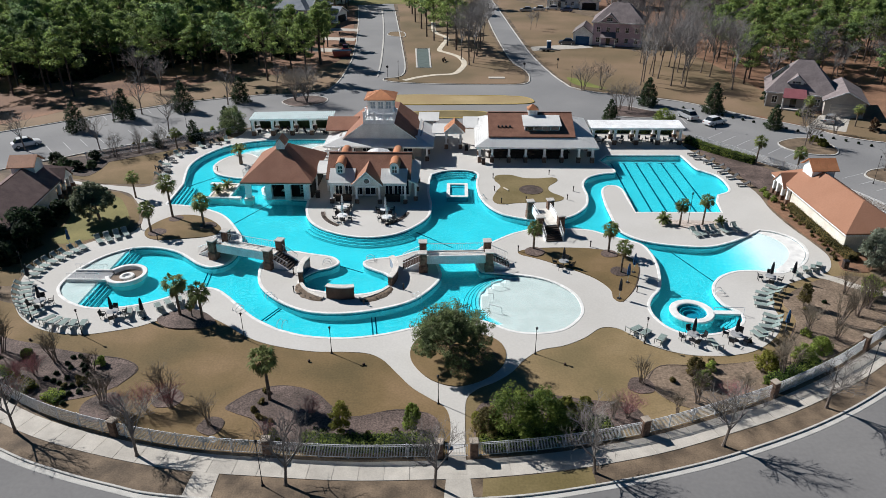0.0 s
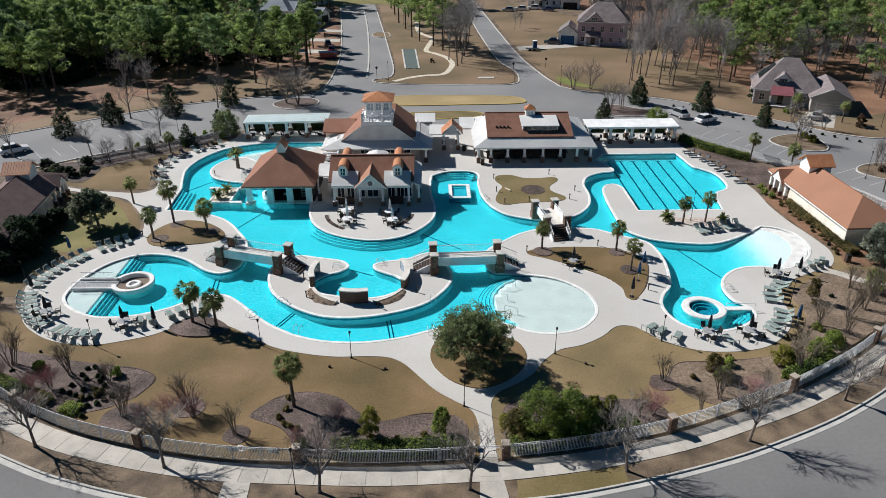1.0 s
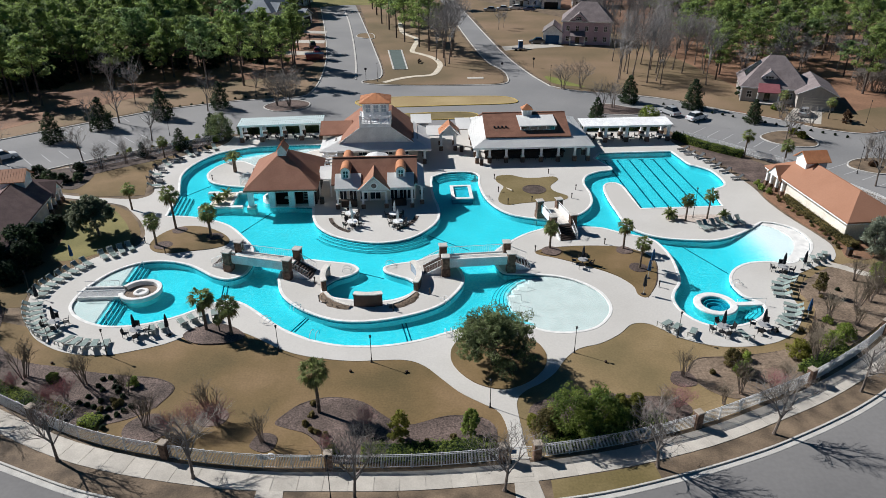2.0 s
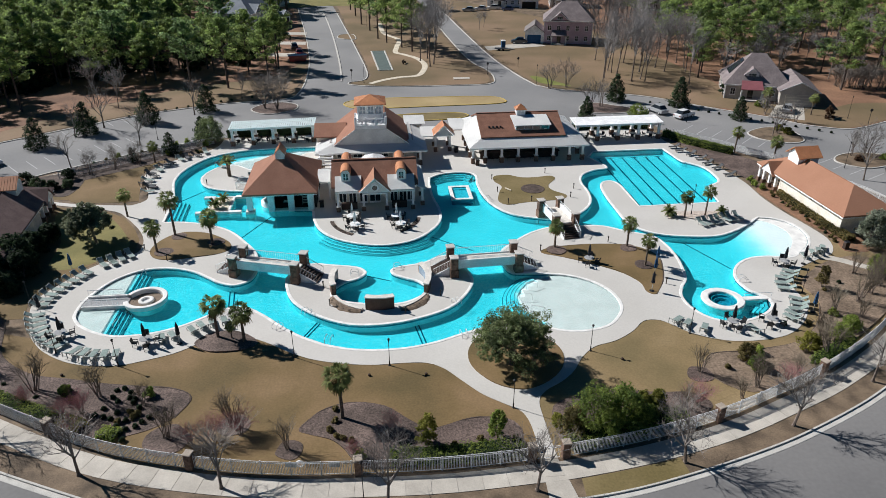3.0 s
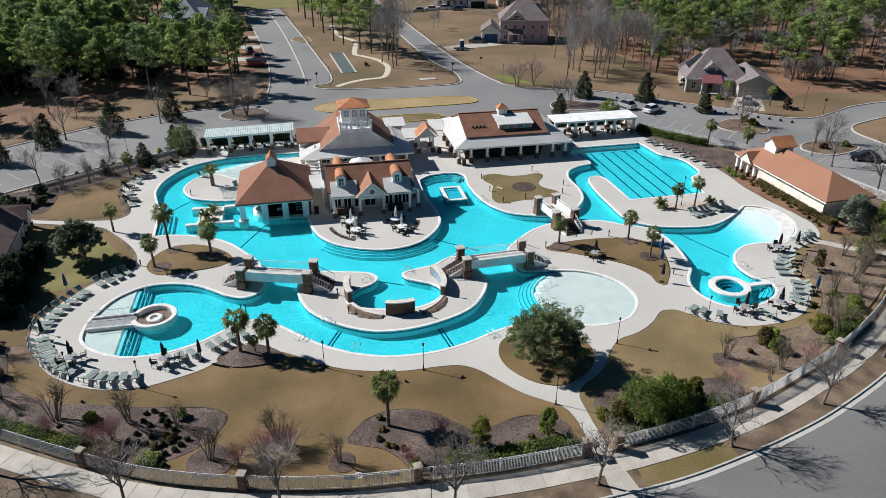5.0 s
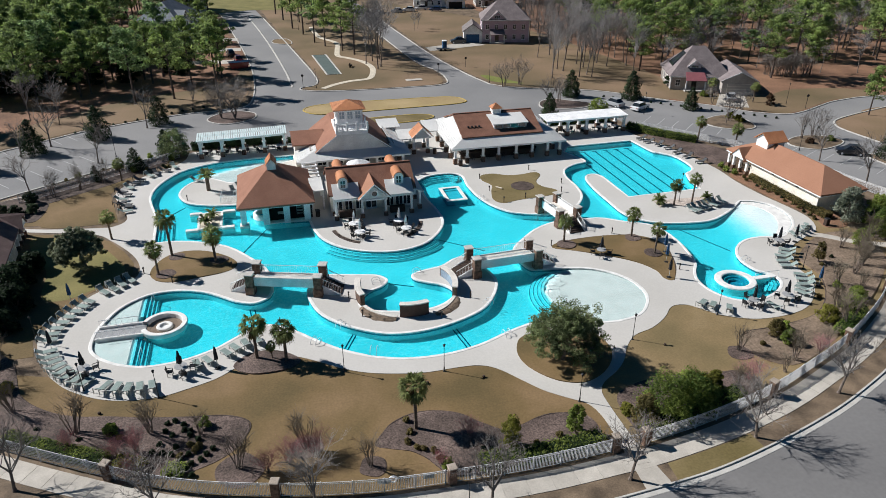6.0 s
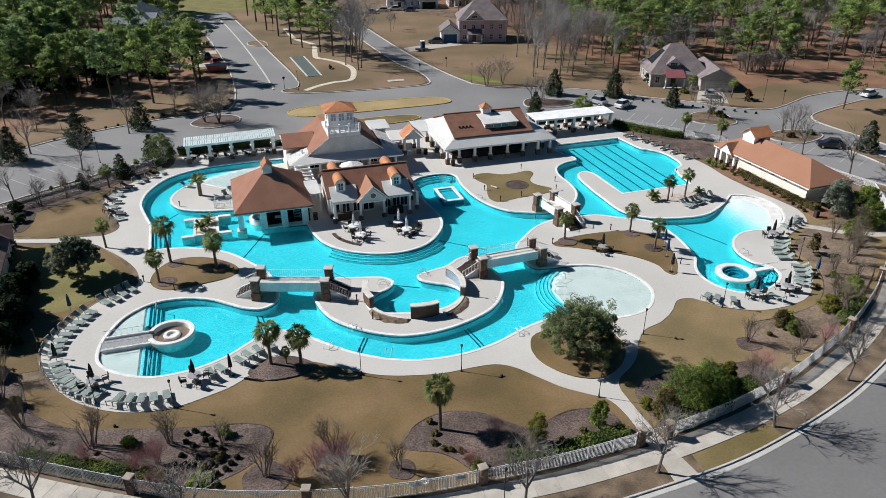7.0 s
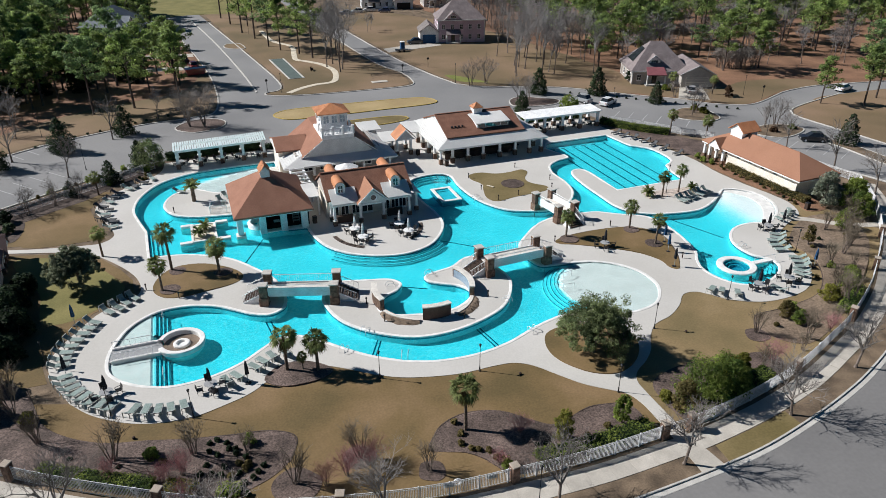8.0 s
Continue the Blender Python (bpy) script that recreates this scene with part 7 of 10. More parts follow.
for x, y, a in ((-16.6, 40.95, -5), (-19.9, 41.25, -8)):
    board = thing("notice_board", pose(x, y - 0.06, 0.72, 0, 0, a), "plain pale grey notice board on the fence", "sign", "fence notices")
    part("plate", bbox(-0.42, 0.42, -0.02, 0.02, 0.0, 0.5, 0.008), M_FRAME, board)
for x, y, a in ((-19.2, 41.15, -8), (-41.6, 48.55, -31), (19.6, 45.2, 22)):
    ob = thing("life_ring", pose(x, y + 0.1, 0.95, 90, 0, a), "white life ring hung on the fence", "life ring", "life rings")
    bm = bmesh.new()
    for k in range(14):
        t0, t1 = 2 * math.pi * k / 14, 2 * math.pi * (k + 1) / 14
        tube(bm, (0.28 * math.cos(t0), 0.28 * math.sin(t0), 0), (0.28 * math.cos(t1), 0.28 * math.sin(t1), 0), 0.07, n=6, cap=False)
    part("ring", bm, M_WHITE, ob, smooth=True)

# ---------------------------------------------------------------- pool loungers
def lounger(m, group, sling=None, metal=None, label="sage sling sun lounger with pale frame"):
    sling, metal = sling or M_SLING, metal or M_FRAME
    ob = thing("sun_lounger", m, label, "lounger", group)
    part("frame", boxes((-0.33, -0.28, -0.95, 0.35, 0.30, 0.36), (0.28, 0.33, -0.95, 0.35, 0.30, 0.36), (-0.28, 0.28, -0.95, -0.9, 0.30, 0.36), (-0.28, 0.28, 0.3, 0.35, 0.30, 0.36)), metal, ob)
    part("seat", bbox(-0.28, 0.28, -0.9, 0.32, 0.33, 0.375, 0.01), sling, ob)
    bm = prism([(0.32, 0.34), (0.32, 0.38), (0.92, 0.80), (0.95, 0.75)], "x", -0.29, 0.29)
    back = part("backrest", bm, sling, ob)
    part("back_frame", boxes((-0.34, -0.29, 0.88, 0.95, 0.2, 0.82), (0.29, 0.34, 0.88, 0.95, 0.2, 0.82), (-0.34, 0.34, 0.9, 0.95, 0.76, 0.82)), metal, back)
    for x in (-0.3, 0.3):
        for y in (-0.8, 0.25):
            part("leg", boxes((x - 0.025, x + 0.025, y - 0.025, y + 0.025, 0.0, 0.30)), metal, ob)
    return ob


rng = random.Random(4)
dark_proto = lounger(pose(-46.2, 101.6, DECK_Z, 0, 0, 80), "dark loungers", M_TABLE_DARK, M_BLACK, "dark grey sling sun lounger on the deck")
proto = lounger(pose(-44.1, 77.4, DECK_Z, 0, 0, 40), "sun loungers")
EDGE_WEST = spline([(-42.6, 79.0), (-45.5, 76.4), (-47.3, 73.4), (-48.6, 70.4), (-48.7, 67.4), (-47.6, 64.2), (-45.4, 61.2), (-42.6, 59.2), (-39.8, 58.1), (-37.0, 58.0)])
for k, (x, y, a) in enumerate(along(EDGE_WEST, 1.08)):
    if k % 9 in (4,) or (k > 26 and k % 5 == 0):
        continue
    copy_thing(proto, pose(x, y, DECK_Z, 0, 0, math.degrees(a) - 180 + rng.uniform(-9, 9)))
for x, y, a in ((-34.2, 60.3, 205), (-33.2, 60.7, 212), (-31.5, 61.5, 212), (-30.7, 62.2, 215), (-29.8, 62.7, 205), (-28.6, 62.9, 200)):
    copy_thing(proto, pose(x, y, DECK_Z, 0, 0, a + rng.uniform(-8, 8)))
EDGE_EAST = spline([(35.0, 66.6), (33.0, 65.2), (32.3, 63.4), (32.0, 60.6), (30.6, 58.4), (28.4, 56.8)])
for k, (x, y, a) in enumerate(along(EDGE_EAST, 1.12)):
    if k % 6 != 5:
        copy_thing(proto, pose(x + rng.uniform(-0.3, 0.3), y + rng.uniform(-0.15, 0.15), DECK_Z, 0, 0, math.degrees(a) + rng.uniform(-24, 24)))
for x, y, a in ((40.0, 70.9, 160), (41.0, 71.3, 158), (41.9, 71.9, 150), (38.6, 70.2, 170), (17.6, 58.3, 130), (18.4, 57.6, 140), (19.8, 56.6, 150), (24.8, 55.9, 190)):
    copy_thing(proto, pose(x, y, DECK_Z, 0, 0, a + rng.uniform(-8, 8)))
for k, (x, y, a) in enumerate(along(spline([(38.6, 110.6), (39.6, 107.4), (41.0, 102.4), (41.8, 98.6), (42.0, 95.4)]), 2.3)):
    copy_thing(dark_proto, pose(x + rng.uniform(-0.4, 0.4), y + rng.uniform(-0.5, 0.5), DECK_Z, 0, 0, -78 + rng.uniform(-16, 16)))
for k, (x, y, a) in enumerate(along(spline([(-45.8, 99.6), (-46.9, 104.0), (-47.0, 107.6), (-45.6, 110.8), (-43.2, 113.6), (-40.8, 116.4)]), 1.55)):
    copy_thing(dark_proto if k % 3 else proto, pose(x + rng.uniform(-0.4, 0.4), y + rng.uniform(-0.4, 0.4), DECK_Z, 0, 0, math.degrees(a) + rng.uniform(-28, 28)))
for k in range(7):
    copy_thing(proto, pose(30.2 + 0.95 * k - 0.15 * (k % 2), 80.4 + 0.25 * k, DECK_Z, 0, 0, 20 + rng.uniform(-8, 8)))
for x, y, a in ((-37.0, 109.0, 60), (-31.5, 103.4, 20), (-30.6, 104.6, 25)):
    copy_thing(proto, pose(x, y, DECK_Z, 0, 0, a))


# ---------------------------------------------------------------- tables, chairs, parasols
def chair(m, group, mat=None):
    ob = thing("patio_chair", m, "dark metal patio chair", "chair", group)
    part("seat", bbox(-0.25, 0.25, -0.25, 0.25, 0.40, 0.45, 0.01), mat or M_BLACK, ob)
    part("backrest", prism([(0.22, 0.45), (0.26, 0.45), (0.36, 0.92), (0.32, 0.92)], "x", -0.25, 0.25), mat or M_BLACK, ob)
    for x in (-0.23, 0.23):
        part("armrest", boxes((x - 0.025, x + 0.025, -0.2, 0.27, 0.62, 0.66)), M_BLACK, ob)
        for y in (-0.22, 0.22):
            part("leg", boxes((x - 0.02, x + 0.02, y - 0.02, y + 0.02, 0.0, 0.62 if y < 0 else 0.4)), M_BLACK, ob)
    return ob


def table(m, top, label, group, r=0.58):
    ob = thing("patio_table", m, label, "table", group)
    bm = bmesh.new()
    rings = lathe(bm, [(0.03, 0.74), (r, 0.74), (r + 0.01, 0.72), (r, 0.70), (0.03, 0.70)], 20)
    part("tabletop", bm, top, ob)
    bm = bmesh.new()
    tube(bm, (0, 0, 0.03), (0, 0, 0.71), 0.05, n=8)
    part("pedestal", bm, M_BLACK, ob)
    bm = bmesh.new()
    lathe(bm, [(0.34, 0.0), (0.34, 0.03), (0.05, 0.05)], 14)
    part("foot", bm, M_BLACK, ob)
    return ob


def parasol(m, canvas, label, group):
    """A closed parasol: pole, folded canvas in pleats, tie and base."""
    ob = thing("parasol", m, label, "parasol", group)
    bm = bmesh.new()
    tube(bm, (0, 0, 0.0), (0, 0, 2.55), 0.028, n=7)
    part("pole", bm, M_FRAME, ob)
    bm = bmesh.new()
    n = 12
    prof = [(0.10, 1.02), (0.17, 1.08), (0.15, 1.5), (0.12, 2.0), (0.06, 2.4), (0.02, 2.52)]
    rings = [[bm.verts.new((r * (1.25 if k % 2 else 0.8) * math.cos(2 * math.pi * k / n), r * (1.25 if k % 2 else 0.8) * math.sin(2 * math.pi * k / n), z)) for k in range(n)] for r, z in prof]
    for lo, hi in zip(rings, rings[1:]):
        for k in range(n):
            bm.faces.new((lo[k], lo[(k + 1) % n], hi[(k + 1) % n], hi[k]))
    bm.faces.new(rings[-1])
    can = part("canopy", bm, canvas, ob, "folded pleated canvas")
    bm = bmesh.new()
    lathe(bm, [(0.165, 1.45), (0.165, 1.51), (0.14, 1.51)], 12)
    part("tie", bm, M_BLACK, can)
    bm = bmesh.new()
    lathe(bm, [(0.27, 0.0), (0.27, 0.06), (0.06, 0.12)], 14)
    part("base", bm, M_BLACK, ob)
    return ob


def open_parasol(m, canvas, label):
    """An open market parasol: pole, eight-sided sloping canopy with a valance, ribs and base."""
    ob = thing("open_parasol", m, label, "parasol")
    bm = bmesh.new()
    tube(bm, (0, 0, 0), (0, 0, 2.95), 0.03, n=7)
    part("pole", bm, M_FRAME, ob)
    bm = bmesh.new()
    lathe(bm, [(1.85, 2.3), (1.85, 2.4), (0.95, 2.72), (0.05, 3.05)], 8)
    can = part("canopy", bm, canvas, ob, "pale eight-sided canopy")
    for k in range(8):
        a = 2 * math.pi * k / 8
        bm = bmesh.new()
        tube(bm, (0.05 * math.cos(a), 0.05 * math.sin(a), 2.92), (1.72 * math.cos(a), 1.72 * math.sin(a), 2.37), 0.012, n=3)
        part("rib", bm, M_FRAME, can)
    bm = bmesh.new()
    lathe(bm, [(0.3, 0.0), (0.3, 0.07), (0.05, 0.12)], 14)
    part("base", bm, M_BLACK, ob)
    return ob


open_parasol(pose(-12.75, 104.5, DECK_Z), M_PALE_TABLE, "open pale canvas parasol behind the cafe")
chair_proto = table_proto = pale_proto = shade_proto = None


def dining_set(x, y, turn, top, seats, shade, group):
    """A table with chairs round it and, where there is one, a folded parasol through it."""
    global chair_proto, table_proto, pale_proto
    m = pose(x, y, DECK_Z, 0, 0, turn)
    if top is M_TABLE:
        table_proto = table(m, top, "round grey patio table", group) if table_proto is None else table_proto
        copy_thing(table_proto, m) if table_proto.matrix_world != m else None
    else:
        pale_proto = table(m, top, "round white patio table", group, 0.7) if pale_proto is None else pale_proto
        copy_thing(pale_proto, m) if pale_proto.matrix_world != m else None
    for k in range(seats):
        a = turn + 360 * k / seats + 20
        p = pose(x + 1.0 * math.cos(radians(a)), y + 1.0 * math.sin(radians(a)), DECK_Z, 0, 0, a - 90 + rng.uniform(-15, 15))
        if chair_proto is None:
            chair_proto = chair(p, "patio chairs")
        else:
            copy_thing(chair_proto, p)
    if shade:
        parasol(pose(x, y, DECK_Z, rng.uniform(-1.5, 1.5), rng.uniform(-1.5, 1.5), 0), shade, "closed dark canvas parasol on a pole" if shade is M_CANVAS else "closed pale canvas parasol over a table", "closed parasols")


for x, y in ((-15.9, 86.7), (-15.5, 84.0), (-10.0, 86.2), (-9.5, 83.7)):
    dining_set(x, y, rng.uniform(0, 90), M_PALE_TABLE, 5, M_PALE_TABLE, "terrace tables")
for x, y in ((-44.3, 61.9), (-35.6, 59.9), (23.0, 57.0), (27.2, 57.0), (35.0, 68.6), (12.3, 71.7)):
    dining_set(x, y, rng.uniform(0, 90), M_TABLE, 4, M_CANVAS, "deck tables")
for x, y, c in ((-48.0, 66.4, M_CANVAS), (-32.4, 59.7, M_CANVAS), (37.6, 68.8, M_CANVAS), (32.7, 58.7, M_BLUE_CANVAS), (-48.1, 75.6, M_BLUE_CANVAS), (19.0, 68.0, M_BLUE_CANVAS), (17.4, 64.6, M_CANVAS), (20.2, 70.4, M_BLUE_CANVAS)):
    parasol(pose(x, y, DECK_Z), c, "closed dark canvas parasol on a pole" if c is M_CANVAS else "closed blue canvas parasol on a pole", "closed parasols")
for k in range(5):
    dining_set(24.4 + 3.1 * k, 117.1, 15 * k, M_TABLE, 4, None, "arcade tables")
    dining_set(-36.4 + 3.1 * k, 121.2, 15 * k, M_TABLE, 4, None, "arcade tables")
for k in range(10):
    x = 5.4 + 1.3 * k
    ob = thing("bar_stool", pose(x, 107.6, DECK_Z), "dark tall bar stool", "stool", "bar stools")
    bm = bmesh.new()
    lathe(bm, [(0.02, 0.78), (0.2, 0.78), (0.2, 0.73), (0.02, 0.73)], 12)
    part("seat", bm, M_DARKWOOD, ob)
    bm = bmesh.new()
    for a in (45, 135, 225, 315):
        tube(bm, (0.22 * math.cos(radians(a)), 0.22 * math.sin(radians(a)), 0), (0.14 * math.cos(radians(a)), 0.14 * math.sin(radians(a)), 0.73), 0.018, n=4)
    part("leg_frame", bm, M_BLACK, ob)
for x, y in ((-20.2, 91.6), (3.9, 105.6), (1.2, 112.2), (45.0, 72.0)):
    ob = thing("litter_bin", pose(x, y, DECK_Z), "dark square litter bin", "bin", "litter bins")
    part("body", bbox(-0.28, 0.28, -0.28, 0.28, 0, 0.85, 0.03), M_DARKWOOD, ob)
    part("lid", bbox(-0.31, 0.31, -0.31, 0.31, 0.85, 0.98, 0.04), M_BLACK, ob)


# ---------------------------------------------------------------- lamps
def deck_lamp(m, h, group):
    ob = thing("lamp_post", m, "slim black lamp post with a small lantern", "lamp", group)
    bm = bmesh.new()
    lathe(bm, [(0.13, 0.0), (0.13, 0.06), (0.07, 0.12), (0.055, 0.5), (0.04, 0.55)], 10)
    part("base", bm, M_BLACK, ob)
    bm = bmesh.new()
    tube(bm, (0, 0, 0.5), (0, 0, h), 0.034, 0.028, n=8)
    part("post", bm, M_BLACK, ob)
    bm = bmesh.new()
    lathe(bm, [(0.03, h), (0.08, h + 0.03), (0.10, h + 0.22), (0.14, h + 0.24), (0.04, h + 0.33), (0.01, h + 0.36)], 8)
    part("lantern", bm, M_BLACK, ob)
    return ob


lamp = deck_lamp(pose(-21.0, 56.3, 0), 2.75, "deck lamps")
for x, y in ((-12.0, 54.1), (7.4, 54.4), (-1.6, 47.0), (-37.3, 56.6), (-43.9, 59.3), (18.2, 56.3), (-49.9, 68.6), (33.8, 62.6)):
    copy_thing(lamp, pose(x, y, 0))
street = deck_lamp(pose(-14.4, 37.5, 0), 4.1, "street lamps")
for x, y in ((36.6, 50.6), (-50.8, 124.4), (-59.8, 145.7), (-14.2, 161.1), (24.9, 156.2), (47.0, 124.6), (79.0, 123.6), (62.0, 98.4), (6.1, 224.7), (-13.2, 235.4), (0.2, 255.3), (30.3, 83.9)):
    copy_thing(street, pose(x, y, 0))
light = thing("path_light", pose(16.7, 94.5, DECK_Z), "short dark path light", "lamp", "path lights")
bm = bmesh.new()
tube(bm, (0, 0, 0), (0, 0, 0.62), 0.06, n=8)
part("stem", bm, M_DARKWOOD, light)
bm = bmesh.new()
lathe(bm, [(0.07, 0.62), (0.10, 0.66), (0.10, 0.8), (0.02, 0.84)], 8)
part("head", bm, M_BLACK, light)
for x, y in ((15.4, 91.4), (5.2, 99.4), (5.2, 94.4), (6.0, 90.0), (13.9, 101.1), (9.5, 90.6), (7.3, 75.4), (16.3, 76.8), (-18.9, 69.2), (-18.0, 65.2), (-10.0, 62.9), (-6.0, 66.0), (-41.3, 80.6), (-37.9, 77.5), (-31.4, 79.5), (19.6, 66.0), (-37.9, 101.8)):
    copy_thing(light, pose(x, y, DECK_Z))
for x, y in ((-13.9, 52.7), (-8.7, 52.3), (10.0, 52.7), (-42.0, 55.6)):
    ob = thing("lawn_uplight", pose(x, y, 0.04), "small dark garden spotlight in the grass", "lamp", "garden spotlights")
    bm = bmesh.new()
    lathe(bm, [(0.11, 0.0), (0.14, 0.12), (0.10, 0.20), (0.02, 0.22)], 10)
    part("housing", bm, M_DARKWOOD, ob)

# ---------------------------------------------------------------- plants
def cloud_mesh(name, centres, radii, per, size, mat, seed, flat=1.0, long=1.0):
    """Foliage: many small leaf faces scattered round clump centres."""
    g = np.random.default_rng(seed)
    c = np.repeat(np.asarray(centres, float), per, axis=0)
    r = np.repeat(np.asarray(radii, float), per)
    d = g.normal(size=c.shape)
    d /= np.linalg.norm(d, axis=1, keepdims=True)
    d *= (g.uniform(0.25, 1.0, len(d)) ** 0.5 * r)[:, None]
    d[:, 2] *= flat
    p = c + d
    face = d / np.maximum(np.linalg.norm(d, axis=1, keepdims=True), 1e-6) * 0.7 + g.normal(size=p.shape) * 0.45 + np.array([0.0, 0.0, 0.75])
    u = np.cross(face, g.normal(size=p.shape))
    u /= np.linalg.norm(u, axis=1, keepdims=True)
    v = np.cross(face, u)
    v /= np.linalg.norm(v, axis=1, keepdims=True)
    s = size * g.uniform(0.6, 1.35, len(p))[:, None]
    u, v = u * s * long, v * s * 0.55
    verts = np.stack([p - u, p + v * 0.9, p + u, p - v], 1).reshape(-1, 3)
    faces = np.arange(len(verts)).reshape(-1, 4)
    return raw_mesh(name, verts.tolist(), faces.tolist(), mat)


def branches(bm, start, way, length, r, level, g, spread=0.6, sides=4, up=0.15, kids=(3, 4), shrink=0.68, first=0.35):
    """A limb of two bent pieces that forks into thinner limbs."""
    mid = start + way * length * 0.5 + Vector((g.uniform(-1, 1), g.uniform(-1, 1), g.uniform(-0.5, 0.8))) * length * 0.05
    end = mid + (way + Vector((g.uniform(-1, 1), g.uniform(-1, 1), g.uniform(-0.2, 0.9))) * 0.14).normalized() * length * 0.5
    if level == 0:
        tube(bm, start, end, r, r * 0.5, n=3, cap=False)
        return
    tube(bm, start, mid, r, r * 0.8, n=sides, cap=False)
    tube(bm, mid, end, r * 0.8, r * 0.55, n=sides, cap=False)
    for k in range(g.randint(*kids)):
        f = g.uniform(first, 1.0)
        at = start.lerp(mid, f * 2) if f < 0.5 else mid.lerp(end, f * 2 - 1)
        side = Vector((g.gauss(0, 1), g.gauss(0, 1), g.gauss(0, 0.5)))
        w = (way * (1 - spread) + side.normalized() * spread + Vector((0, 0, up))).normalized()
        branches(bm, at, w, length * shrink * g.uniform(0.75, 1.2), r * 0.55, level - 1, g, spread, 3, up, kids, shrink, first)


def bare_tree(m, seed, h, label, group="", spread=0.55, mat=None, level=4, stems=1, lean=0.0, trunk=0.35, kids=(3, 4), name="bare_tree", thick=1.0):
    """A leafless tree: trunk and a crown of limbs down to fine twigs."""
    g = random.Random(seed)
    ob = thing(name, m, label, "tree", group)
    bm, cr = bmesh.new(), bmesh.new()
    for s in range(stems):
        tilt = Vector((g.uniform(-1, 1), g.uniform(-1, 1), 0)) * (0.10 if stems == 1 else 0.30)
        way = (Vector((0, 0, 1)) + tilt).normalized()
        r = h * (0.016 if stems == 1 else 0.011) * thick
        base = Vector((g.uniform(-0.2, 0.2), g.uniform(-0.2, 0.2), 0)) if stems > 1 else Vector((0, 0, 0))
        top = base + way * h * trunk
        tube(bm, base, base + way * h * trunk * 0.12, r * 1.5, r, n=7, cap=False)
        tube(bm, base + way * h * trunk * 0.12, top, r, r * 0.75, n=7)
        for k in range(g.randint(3, 5) if stems == 1 else 2):
            side = Vector((g.gauss(0, 1), g.gauss(0, 1), 0)).normalized()
            w = (way + side * spread).normalized()
            f = g.uniform(0.72, 1.0)
            branches(cr, base + way * h * trunk * f, w, h * (1 - trunk) * 0.52, r * 0.55, level - 1, g, 0.5, 4, 0.12, kids)
        branches(cr, top, way, h * (1 - trunk) * 0.55, r * 0.7, level - 1, g, 0.5, 4, 0.15, kids)
    part("trunk", bm, M_BARK, ob)
    part("crown", cr, mat or M_TWIG, ob, "bare branching twigs")
    return ob


def pine(m, seed, h, label, group, mat=None, spread=1.0, limbs=23, per=44, size=0.18, bare=0.33):
    """A tall loblolly pine: dark bole, rising limbs and a ragged crown of puffy needle lobes."""
    g = random.Random(seed)
    ob = thing("pine_tree", m, label, "tree", group)
    bm = bmesh.new()
    bend = Vector((g.uniform(-0.6, 0.6), g.uniform(-0.6, 0.6), 0))
    levels = [Vector((0, 0, 0)), Vector((0, 0, h * 0.5)) + bend * 0.4, Vector((0, 0, h * 0.95)) + bend]
    tube(bm, levels[0], levels[1], 0.016 * h, 0.012 * h, n=7, cap=False)
    tube(bm, levels[1], levels[2], 0.012 * h, 0.003 * h, n=6, cap=False)
    centres, radii = [], []
    for k in range(limbs):
        f = bare + (1 - bare) * ((k + 0.4) / limbs) ** 0.85
        rise = (f - bare) / (1 - bare)
        a = k * 2.4 + g.uniform(-0.7, 0.7)
        width = spread * h * 0.225 * math.sin(math.pi * min(1.0, rise * 0.70 + 0.27)) + 0.3
        reach = width * g.uniform(0.5, 1.12)
        core = levels[0].lerp(levels[1], f * 2) if f < 0.5 else levels[1].lerp(levels[2], f * 2 - 1)
        tip = core + Vector((math.cos(a) * reach, math.sin(a) * reach, reach * g.uniform(0.1, 0.5)))
        tube(bm, core - Vector((0, 0, 0.3)), tip, 0.07, 0.025, n=3, cap=False)
        for j in range(3):
            spot = core.lerp(tip, 0.45 + 0.3 * j) + Vector((g.uniform(-0.5, 0.5), g.uniform(-0.5, 0.5), g.uniform(0.0, 0.5)))
            centres.append(spot)
            radii.append(g.uniform(0.6, 1.2) * (0.55 + 0.032 * h) * (0.85 + 0.25 * (1 - rise)))
    for j in range(2):
        centres.append(levels[2] + Vector((g.uniform(-0.4, 0.4), g.uniform(-0.4, 0.4), -0.2 * j)))
        radii.append(0.9)
    part("trunk", bm, M_PINEBARK, ob)
    part("crown", cloud_mesh("crown", centres, radii, per, size, mat or M_PINE, seed, 0.6, 2.1), mat or M_PINE, ob, "ragged needle crown")
    return ob


